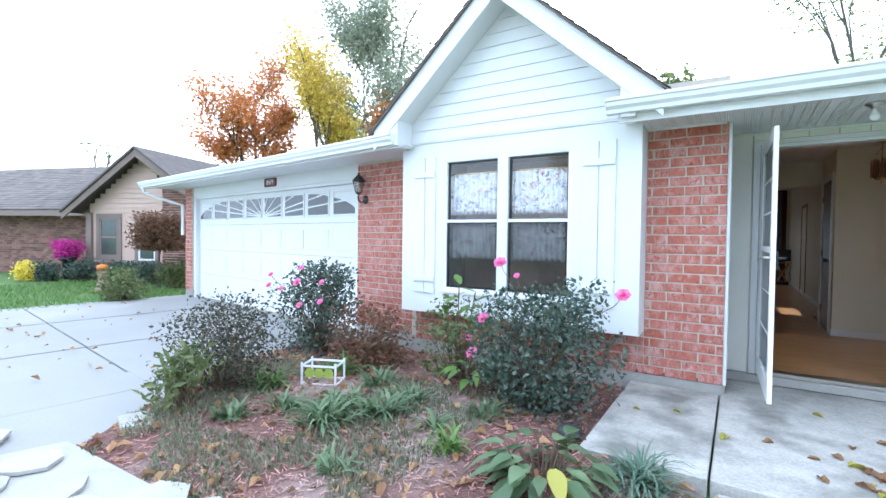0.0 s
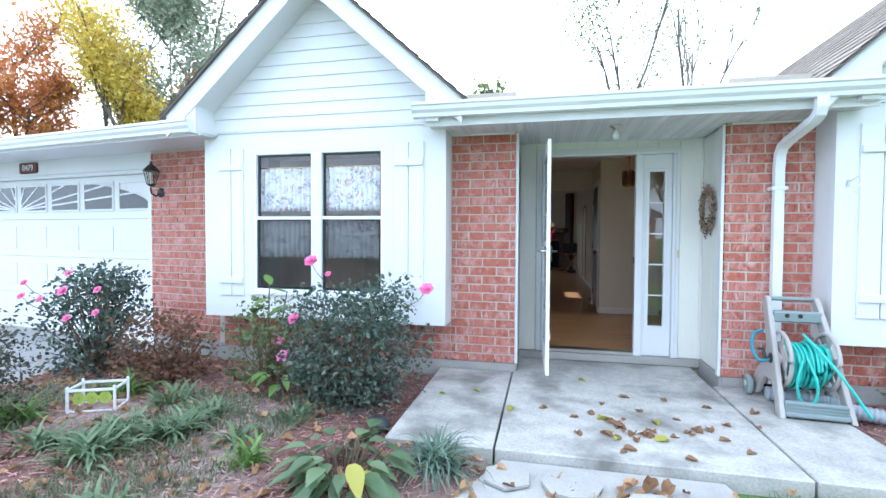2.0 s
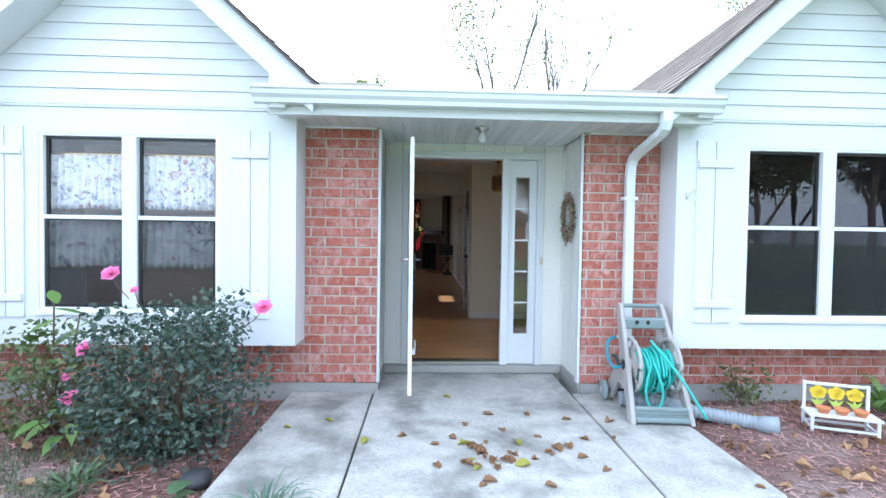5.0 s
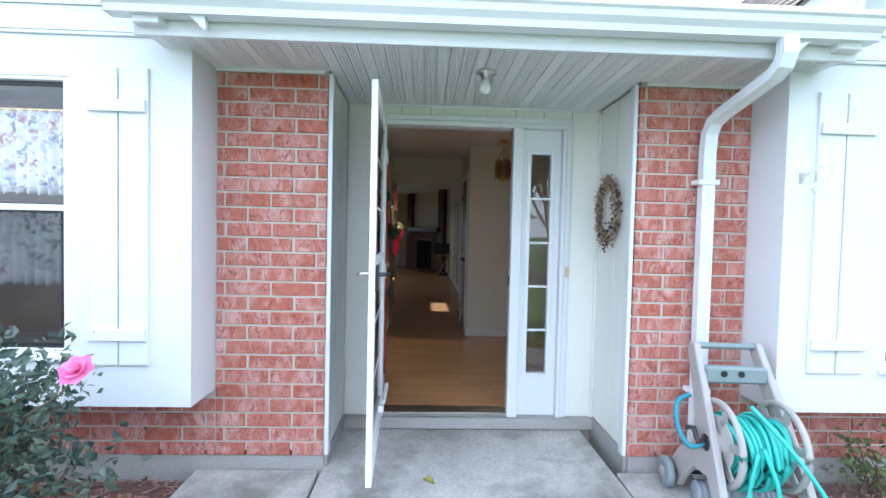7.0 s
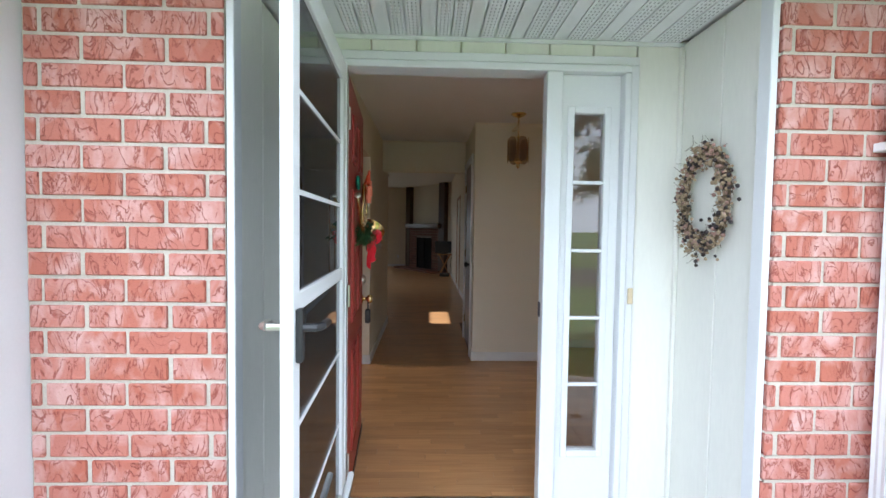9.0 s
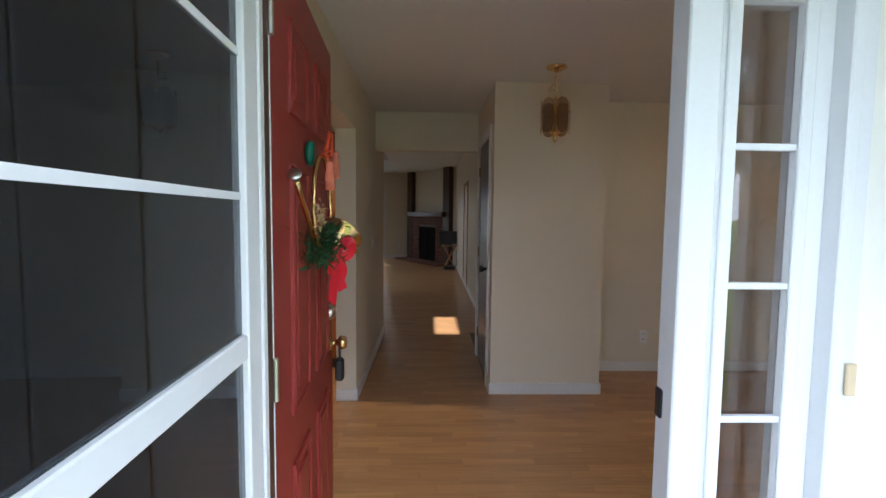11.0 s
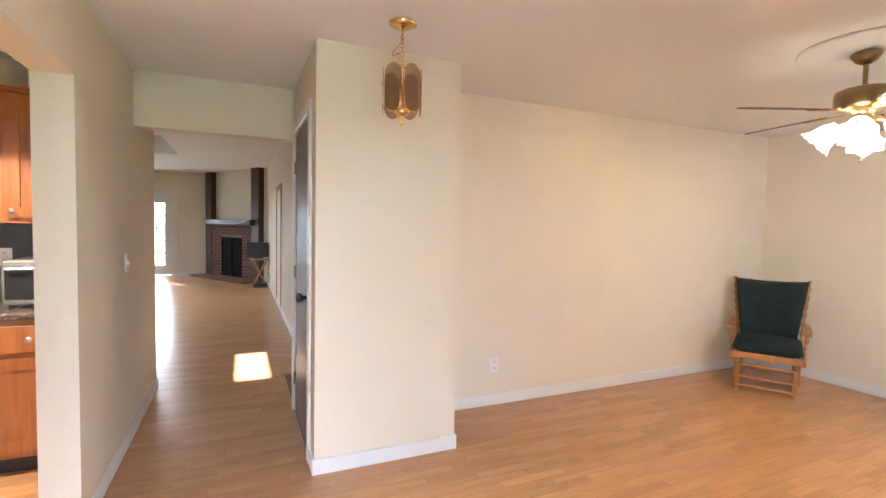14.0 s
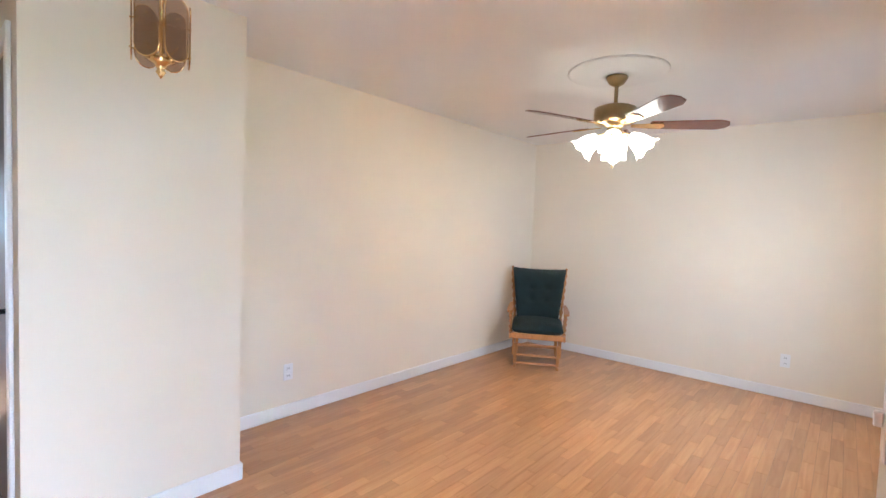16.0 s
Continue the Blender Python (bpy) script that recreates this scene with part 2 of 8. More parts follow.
def wood(name, c1, c2, rough=0.4, along="x", obj=0.12, island=0.0, coat=0.0, ring=14.0):
    """Wood with grain along one axis."""
    m = bpy.data.materials.new(name)
    m.use_nodes = True
    n, l = m.node_tree.nodes, m.node_tree.links
    p = n["Principled BSDF"]
    p.inputs["Roughness"].default_value = rough
    p.inputs["Coat Weight"].default_value = coat
    p.inputs["Coat Roughness"].default_value = 0.15
    geo = n.new("ShaderNodeNewGeometry")
    mp = n.new("ShaderNodeMapping")
    mp.inputs["Scale"].default_value = {"x": (0.07, 1, 1), "y": (1, 0.07, 1), "z": (1, 1, 0.07)}[along]
    l.new(geo.outputs["Position"], mp.inputs[0])
    off = n.new("ShaderNodeMath")
    off.operation = "MULTIPLY"
    off.inputs[1].default_value = 37.0
    if island:
        l.new(geo.outputs["Random Per Island"], off.inputs[0])
    else:
        oi = n.new("ShaderNodeObjectInfo")
        l.new(oi.outputs["Random"], off.inputs[0])
    l.new(off.outputs[0], mp.inputs["Location"])
    nz = n.new("ShaderNodeTexNoise")
    nz.inputs["Scale"].default_value, nz.inputs["Detail"].default_value, nz.inputs["Distortion"].default_value = ring * 2.2, 6, 1.2
    l.new(mp.outputs[0], nz.inputs["Vector"])
    cr = n.new("ShaderNodeMixRGB")
    cr.inputs[1].default_value, cr.inputs[2].default_value = (*c1, 1), (*c2, 1)
    mr = n.new("ShaderNodeMapRange")
    mr.inputs[1].default_value, mr.inputs[2].default_value = 0.32, 0.68
    l.new(nz.outputs[0], mr.inputs[0])
    l.new(mr.outputs[0], cr.inputs[0])
    rnd = n.new("ShaderNodeMapRange")
    amt = island or obj
    rnd.inputs[3].default_value, rnd.inputs[4].default_value = 1 - amt, 1 + amt
    if island:
        l.new(geo.outputs["Random Per Island"], rnd.inputs[0])
    else:
        l.new(oi.outputs["Random"], rnd.inputs[0])
    mu = n.new("ShaderNodeMixRGB")
    mu.blend_type, mu.inputs[0].default_value = "MULTIPLY", 1.0
    l.new(cr.outputs[0], mu.inputs[1])
    l.new(rnd.outputs[0], mu.inputs[2])
    l.new(mu.outputs[0], p.inputs["Base Color"])
    bp = n.new("ShaderNodeBump")
    bp.inputs["Strength"].default_value, bp.inputs["Distance"].default_value = 0.08, 0.002
    l.new(nz.outputs[0], bp.inputs["Height"])
    l.new(bp.outputs[0], p.inputs["Normal"])
    return m


def brick_mat(name):
    """Coral red brick face with pale smears and dark fold creases."""
    m = bpy.data.materials.new(name)
    m.use_nodes = True
    n, l = m.node_tree.nodes, m.node_tree.links
    p = n["Principled BSDF"]
    p.inputs["Roughness"].default_value = 0.8
    geo = n.new("ShaderNodeNewGeometry")
    oi = n.new("ShaderNodeObjectInfo")
    def tex(scale, detail, dist, stretch, tilt=0.0):
        mp = n.new("ShaderNodeMapping")
        mp.inputs["Scale"].default_value = stretch
        mp.inputs["Rotation"].default_value = (0, tilt, 0)
        l.new(geo.outputs["Position"], mp.inputs[0])
        sh = n.new("ShaderNodeMath")
        sh.operation = "MULTIPLY"
        sh.inputs[1].default_value = 23.0
        l.new(oi.outputs["Random"], sh.inputs[0])
        l.new(sh.outputs[0], mp.inputs["Location"])
        t = n.new("ShaderNodeTexNoise")
        t.inputs["Scale"].default_value, t.inputs["Detail"].default_value, t.inputs["Distortion"].default_value = scale, detail, dist
        l.new(mp.outputs[0], t.inputs["Vector"])
        return t.outputs[0]
    def ramp(src, a, b, lo, hi):
        r = n.new("ShaderNodeMapRange")
        r.inputs[1].default_value, r.inputs[2].default_value, r.inputs[3].default_value, r.inputs[4].default_value = a, b, lo, hi
        l.new(src, r.inputs[0])
        return r.outputs[0]
    def mix(fac, a, b):
        x = n.new("ShaderNodeMixRGB")
        l.new(fac, x.inputs[0])
        for i, c in ((1, a), (2, b)):
            if isinstance(c, tuple):
                x.inputs[i].default_value = (*c, 1)
            else:
                l.new(c, x.inputs[i])
        return x.outputs[0]
    smear = tex(12, 6, 0.9, (0.9, 0.9, 0.55))
    crease = tex(17, 3, 1.8, (1.0, 1.0, 0.45), 0.75)
    chip = tex(75, 3, 0.4, (1, 1, 1))
    tone = mix(oi.outputs["Random"], (0.42, 0.120, 0.075), (0.50, 0.185, 0.145))
    pale = mix(ramp(smear, 0.44, 0.72, 0.0, 0.8), tone, (0.66, 0.43, 0.40))
    line = n.new("ShaderNodeMath")
    line.operation = "ABSOLUTE"
    off = n.new("ShaderNodeMath")
    off.operation = "SUBTRACT"
    off.inputs[1].default_value = 0.5
    l.new(crease, off.inputs[0])
    l.new(off.outputs[0], line.inputs[0])
    cl = ramp(line.outputs[0], 0.004, 0.030, 0.9, 0.0)
    col = mix(cl, mix(ramp(chip, 0.62, 0.72, 0.0, 0.5), pale, (0.26, 0.06, 0.045)), (0.27, 0.06, 0.04))
    l.new(col, p.inputs["Base Color"])
    grain = tex(120, 4, 0.0, (1, 1, 1))
    hsum = n.new("ShaderNodeMath")
    hsum.operation = "SUBTRACT"
    l.new(grain, hsum.inputs[0])
    l.new(cl, hsum.inputs[1])
    bp = n.new("ShaderNodeBump")
    bp.inputs["Strength"].default_value, bp.inputs["Distance"].default_value = 0.6, 0.004
    l.new(hsum.outputs[0], bp.inputs["Height"])
    l.new(bp.outputs[0], p.inputs["Normal"])
    return m


M_WHITE = mat("white_paint", (0.72, 0.73, 0.745), 0.5, var=0.03, scale=2.0, fine=90, bump=0.05, spot=(0.66, 0.66, 0.64), spot_amount=0.25, spot_scale=1.2)
M_VINYL = mat("white_vinyl", (0.80, 0.81, 0.82), 0.38, var=0.02, scale=2, bump=0.02, spot=(0.62, 0.62, 0.6), spot_amount=0.2, spot_scale=0.9)
M_GUTTER = mat("gutter_aluminium", (0.78, 0.80, 0.82), 0.35, var=0.03, scale=3, bump=0.03, spot=(0.5, 0.5, 0.48), spot_amount=0.25, spot_scale=1.5, stretch=(0.4, 1, 3))
M_CREAM = mat("cream_panel_paint", (0.80, 0.79, 0.73), 0.55, var=0.04, scale=3, fine=70, bump=0.08, stretch=(1, 1, 0.25))
M_BRICK = brick_mat("red_brick")
M_MORTAR = mat("mortar", (0.53, 0.48, 0.415), 0.95, var=0.15, scale=14, fine=120, bump=0.5)
M_FOUND = mat("foundation_concrete", (0.36, 0.345, 0.325), 0.9, var=0.18, scale=5, fine=80, bump=0.4)
M_SLAB = mat("porch_concrete", (0.43, 0.41, 0.38), 0.85, var=0.34, scale=5.5, fine=60, bump=0.4, spot=(0.15, 0.145, 0.13), spot_amount=0.85, spot_scale=2.6)
M_DRIVE = mat("driveway_concrete", (0.285, 0.28, 0.275), 0.85, var=0.1, scale=1.3, fine=60, bump=0.2, spot=(0.28, 0.275, 0.27), spot_amount=0.5, spot_scale=0.7)
M_STONE = mat("pale_flagstone", (0.37, 0.355, 0.33), 0.85, var=0.15, scale=3, fine=50, bump=0.5, obj=0.1, spot=(0.40, 0.38, 0.33), spot_amount=0.5, spot_scale=4)
M_SHINGLE = mat("asphalt_shingle", (0.135, 0.115, 0.105), 0.95, var=0.3, scale=7, fine=150, bump=0.6, island=0.25, obj=0.2)
M_SHINGLE2 = mat("grey_brown_shingle", (0.125, 0.105, 0.10), 0.95, var=0.3, scale=5, fine=90, bump=0.6, island=0.2)
M_WALL = mat("cream_wall_paint", (0.78, 0.715, 0.60), 0.7, var=0.02, scale=1.5, fine=220, bump=0.06, depth=0.002)
M_CEIL = mat("ceiling_paint", (0.78, 0.765, 0.75), 0.85, var=0.02, scale=1.5, fine=160, bump=0.25, depth=0.003)
M_BASE = mat("white_trim_paint", (0.80, 0.80, 0.80), 0.35, var=0.02, scale=3, bump=0.03)
M_LAM = wood("laminate_oak", (0.54, 0.295, 0.135), (0.44, 0.22, 0.09), 0.28, "x", island=0.15, coat=0.15)
M_LAMO = wood("laminate_oak_plank", (0.54, 0.295, 0.135), (0.44, 0.22, 0.09), 0.28, "x", obj=0.15, coat=0.15)
M_RED = mat("red_door_paint", (0.30, 0.035, 0.028), 0.38, var=0.06, scale=4, fine=120, bump=0.08, stretch=(1, 1, 0.3))
M_BRASS = mat("polished_brass", (0.72, 0.50, 0.22), 0.2, 1.0, var=0.1, scale=20, bump=0.02)
M_ABRASS = mat("antique_brass", (0.36, 0.27, 0.14), 0.3, 1.0, var=0.12, scale=12, bump=0.03)
M_NICKEL = mat("satin_nickel", (0.60, 0.58, 0.54), 0.28, 1.0, var=0.05, bump=0.02)
M_BLACK = mat("black_plastic", (0.02, 0.02, 0.022), 0.4, var=0.1, bump=0.05)
M_DKWOOD = wood("dark_stained_wood", (0.095, 0.042, 0.022), (0.05, 0.02, 0.012), 0.4, "z")
M_OAKCAB = wood("honey_oak_cabinet", (0.37, 0.130, 0.034), (0.27, 0.085, 0.021), 0.35, "z", coat=0.3)
M_PINE = wood("honey_pine_turned", (0.50, 0.24, 0.085), (0.38, 0.165, 0.05), 0.35, "z", coat=0.25)
M_BLADE = wood("rosewood_blade", (0.16, 0.045, 0.022), (0.09, 0.024, 0.013), 0.25, "x", coat=0.4)
M_CUSH = mat("dark_green_cloth", (0.007, 0.020, 0.021), 0.9, var=0.3, scale=9, fine=200, bump=0.4)
M_GLASS = glass("clear_glass", see=0.86)
M_WGLASS = glass("window_glass", see=0.96, gloss=0.045)
# tint put in to darken the lit room behind window_2, whose glass is plain
M_DIMGLASS = glass("dimmed_window_glass", (0.95, 0.92, 1.0), see=0.36, gloss=0.07)
M_SCREEN = bpy.data.materials.new("insect_screen")
M_SCREEN.use_nodes = True
sn, sl = M_SCREEN.node_tree.nodes, M_SCREEN.node_tree.links
sn["Principled BSDF"].inputs["Base Color"].default_value = (0.012, 0.012, 0.014, 1)
sn["Principled BSDF"].inputs["Roughness"].default_value = 0.6
s_tp, s_mx = sn.new("ShaderNodeBsdfTransparent"), sn.new("ShaderNodeMixShader")
s_mx.inputs[0].default_value = 0.30
sl.new(s_tp.outputs[0], s_mx.inputs[1])
sl.new(sn["Principled BSDF"].outputs[0], s_mx.inputs[2])
sl.new(s_mx.outputs[0], sn["Material Output"].inputs[0])
M_STORM = glass("storm_door_glass", (0.86, 0.93, 1.0), see=0.30)
M_SMOKE = glass("smoked_glass", (0.84, 0.74, 0.66), see=0.88, gloss=0.10)
M_FLORAL = floral("floral_curtain_cloth")
M_LAV = mat("lavender_sheer", (0.34, 0.28, 0.38), 0.9, var=0.15, scale=10, bump=0.1)
M_MULCH = mat("red_mulch", (0.19, 0.10, 0.085), 0.95, var=0.5, scale=12, fine=70, bump=1.0, spot=(0.36, 0.28, 0.25), spot_amount=0.75, spot_scale=1.1, depth=0.02)
M_CHIP = mat("mulch_chips", (0.34, 0.18, 0.155), 0.95, var=0.3, bump=0.3, island=0.6, spot=(0.48, 0.36, 0.33), spot_amount=0.8, spot_scale=1.1)
M_GRASS = mat("lawn", (0.085, 0.16, 0.04), 0.9, var=0.35, scale=3, fine=60, bump=0.8, depth=0.02, spot=(0.14, 0.15, 0.05), spot_amount=0.5, spot_scale=0.8)
M_BLADEG = leafy("grass_blades", (0.10, 0.19, 0.05), (0.19, 0.29, 0.09))
M_DRYGR = leafy("ground_cover_leaves", (0.13, 0.16, 0.09), (0.28, 0.28, 0.20))
M_ROSE = leafy("rose_leaves", (0.022, 0.052, 0.038), (0.13, 0.17, 0.125), 0.32, 0.5)
M_ROSE2 = leafy("rose_leaves_dull", (0.09, 0.13, 0.05), (0.20, 0.22, 0.09))
M_SPIREA = leafy("russet_shrub_leaves", (0.13, 0.085, 0.045), (0.21, 0.09, 0.06))
M_DARKSH = leafy("dark_shrub_leaves", (0.032, 0.04, 0.03), (0.11, 0.10, 0.065))
M_HOSTA = leafy("broad_leaves", (0.10, 0.20, 0.04), (0.20, 0.30, 0.08), 0.4, 0.4)
M_HOSTA2 = leafy("strap_leaves_dark", (0.075, 0.13, 0.06), (0.20, 0.27, 0.14), 0.4, 0.4)
M_YLEAF = leafy("yellowing_leaves", (0.35, 0.33, 0.06), (0.45, 0.40, 0.10))
M_PINK = leafy("pink_petals", (0.80, 0.16, 0.40), (0.88, 0.34, 0.58), 0.6)
M_STEM = mat("brown_stems", (0.13, 0.085, 0.055), 0.9, var=0.2, bump=0.3)
M_BARK = mat("grey_bark", (0.12, 0.10, 0.085), 0.95, var=0.3, scale=8, fine=40, bump=1.0, stretch=(1, 1, 0.3), depth=0.02)
M_DRYLEAF = leafy("fallen_leaves", (0.15, 0.07, 0.035), (0.56, 0.35, 0.19), 0.7)
M_ORANGE = leafy("orange_maple_leaves", (0.50, 0.17, 0.06), (0.56, 0.27, 0.10))
M_YELLOW = leafy("yellow_maple_leaves", (0.56, 0.42, 0.06), (0.66, 0.50, 0.12))
M_GREYGR = leafy("oak_leaves", (0.16, 0.19, 0.14), (0.30, 0.32, 0.24))
M_LEAFG = leafy("shade_tree_leaves", (0.10, 0.15, 0.06), (0.22, 0.24, 0.10))

# ---- the house: numbers of the plan ----
FLOOR, PORCH, GROUND, CEIL = 0.0, -0.11, -0.20, 2.405
YB, YBAY, SOFF = -0.625, -0.908, 2.205

# ground, drive, porch slab, walk
bm = bmesh.new()
N = 60
side = [-400, -150, -60, -25] + [-16 + i * 32 / N for i in range(N + 1)] + [25, 60, 150, 400]
gv = [[bm.verts.new((x, y, GROUND - 0.02 + (0.012 * noise.noise((x * 0.8, y * 0.8, 0)) if abs(x) < 16 and abs(y) < 16 else 0))) for x in side] for y in side]
for j in range(len(side) - 1):
    for i in range(len(side) - 1):
        bm.faces.new((gv[j][i], gv[j][i + 1], gv[j + 1][i + 1], gv[j + 1][i]))
structure("ground", bm, M_GRASS, "green autumn lawn around the house", "lawn", True)

# concrete porch slab in three pieces with open joints
slab = tagged(new("porch_slab"), "grey weathered concrete porch slab in three bays", "porch slab", "", "structure")
JL, JR = -0.752, 1.005
for a, b, y1 in ((-1.47, JL - 0.007, -0.632), (JL + 0.007, JR - 0.007, -0.04), (JR + 0.007, 1.68, -0.66)):
    part("slab_piece", nb((a, -2.30, -0.34, b, y1, PORCH), bevel=0.008), M_SLAB, slab)
part("sill_step", nb((-0.715, -0.075, -0.105, 1.08, 0.02, -0.03), bevel=0.006), M_FOUND, slab, "grey concrete step under the door")

# driveway, angled towards the garage
GA = Vector((-4.0, -0.49, 0))
GU = Vector((-math.cos(radians(7.4)), math.sin(radians(7.4)), 0))
GN = Vector((-math.sin(radians(7.4)), -math.cos(radians(7.4)), 0))
GM = Matrix((( -GU.x, -GN.x, 0, GA.x), (-GU.y, -GN.y, 0, GA.y), (0, 0, 1, 0), (0, 0, 0, 1)))
# local frame of the garage front: x runs right along the wall (0 at its right end, negative leftwards), y into the house
drive = tagged(new("driveway"), "pale concrete driveway slabs with dark joints", "driveway", "", "structure")
for i in range(3):
    for j in range(5):
        x0, x1 = -7.4 + i * 2.2, -7.4 + (i + 1) * 2.2 - 0.02
        y1, y0 = 0.25 - j * 3.0, 0.25 - (j + 1) * 3.0 + 0.02
        part("drive_slab", nb((x0, y0, -0.5, x1, y1, -0.165 - 0.008 * ((i * 7 + j * 3) % 3) - 0.01), bevel=0.006, m=GM), M_DRIVE, drive)

part("drive_flare", prism(bmesh.new(), [(-5.1, -1.9, -0.5), (-4.62, -3.44, -0.5), (-4.12, -4.15, -0.5), (-3.5, -5.2, -0.5), (-3.1, -7.5, -0.5), (-6.2, -9.0, -0.5), (-5.75, -1.9, -0.5)], (0, 0, 0.306)), M_DRIVE, drive)

# ---- front walls ----
def wall(name, boxes, material, label, category="wall", bevel=0.0):
    return structure(name, nb(*boxes, bevel=bevel), material, label, category)


def holed(x0, x1, z0, z1, hx0, hx1, hz0, hz1, ya, yb):
    return [(x0, ya, z0, hx0, yb, z1), (hx1, ya, z0, x1, yb, z1), (hx0, ya, z0, hx1, yb, hz0), (hx0, ya, hz1, hx1, yb, z1)]


WL = (-3.395, -1.975, 0.625, 2.05)
WR = (2.362, 3.80, 0.61, 2.05)
wall_l = tagged(new("wall_front_left"), "red brick front wall with pale mortar joints", "brick wall", "", "structure")
wall_r = tagged(new("wall_front_right"), "red brick front wall with pale mortar joints", "brick wall", "", "structure")
part("mortar_bed", nb(*holed(-4.02, -0.735, 0.0, 2.6, *WL, YB + 0.002, -0.41)), M_MORTAR, wall_l)
part("mortar_bed", nb(*holed(1.10, 5.2, 0.0, 2.6, *WR, YB + 0.002, -0.41)), M_MORTAR, wall_r)
part("foundation", nb((-4.02, YB + 0.004, -0.4, -0.735, -0.41, -0.032)), M_FOUND, wall_l, "bare concrete foundation strip")
part("foundation", nb((1.10, YB + 0.004, -0.4, 5.2, -0.41, -0.032)), M_FOUND, wall_r, "bare concrete foundation strip")
part("lining", nb(*holed(-4.02, -0.87, 0.0, 2.6, *WL, -0.408, -0.39)), M_WALL, wall_l)
part("lining", nb(*holed(1.235, 5.2, 0.0, 2.6, *WR, -0.408, -0.39)), M_WALL, wall_r)

# recess side walls, clad in grooved panels
def panelled(name, x0, x1, y0, y1, z0, z1, axis, step, label):
    """Grooved upright panel boards on one face."""
    root = tagged(new(name), label, "wall", "", "structure")
    n = max(1, round(((x1 - x0) if axis == "x" else (y1 - y0)) / step))
    for i in range(n):
        if axis == "x":
            w = (x1 - x0) / n
            part("panel_board", nb((x0 + i * w, y0, z0, x0 + (i + 1) * w - 0.006, y1, z1), bevel=0.003), M_CREAM, root)
        else:
            w = (y1 - y0) / n
            part("panel_board", nb((x0, y0 + i * w, z0, x1, y0 + (i + 1) * w - 0.006, z1), bevel=0.003), M_CREAM, root)
    return root


panelled("wall_recess_left", -0.742, -0.724, -0.612, -0.004, -0.02, SOFF, "y", 0.30, "white grooved wooden panel wall of the porch recess")
panelled("wall_recess_right", 1.096, 1.124, -0.612, -0.004, -0.02, SOFF, "y", 0.30, "white grooved wooden panel wall of the porch recess")
wall("wall_recess_core", [(-0.87, YB + 0.04, -0.3, -0.744, 0.0, 2.6), (1.126, -0.39, -0.3, 1.235, 0.0, 2.6)], M_WALL, "plain cream wall beside the porch recess")
structure("recess_foot", nb((-0.745, -0.60, -0.3, -0.715, -0.03, -0.024), (1.08, -0.60, -0.3, 1.126, -0.03, -0.024)), M_FOUND, "grey concrete foot of the recess walls", "foundation")
structure("corner_trim", nb((-0.732, -0.622, -0.03, -0.706, -0.56, SOFF), bevel=0.003), M_WHITE, "white corner board", "trim")
structure("corner_trim", nb((1.062, -0.622, -0.03, 1.087, -0.56, SOFF), bevel=0.003), M_WHITE, "white corner board", "trim")
panelled("wall_entry_left", -0.722, -0.545, -0.006, 0.012, -0.03, SOFF, "x", 0.20, "cream grooved panel wall beside the door")
panelled("wall_entry_right", 0.885, 1.095, -0.006, 0.012, -0.03, SOFF, "x", 0.20, "cream grooved panel wall beside the sidelight")
panelled("wall_entry_top", -0.545, 0.885, -0.006, 0.012, 2.135, SOFF, "x", 0.20, "cream grooved panel strip over the door")
wall("wall_entry_core", [(-0.87, 0.014, -0.3, -0.49, 0.078, 2.6), (0.845, 0.014, -0.3, 1.235, 0.078, 2.6), (-0.49, 0.014, 2.095, 0.845, 0.078, 2.6)], M_WALL, "cream painted wall around the front door")

# ---- bays with gables ----
def rise(x, c, half, top):
    return top - abs(x - c) * 0.90


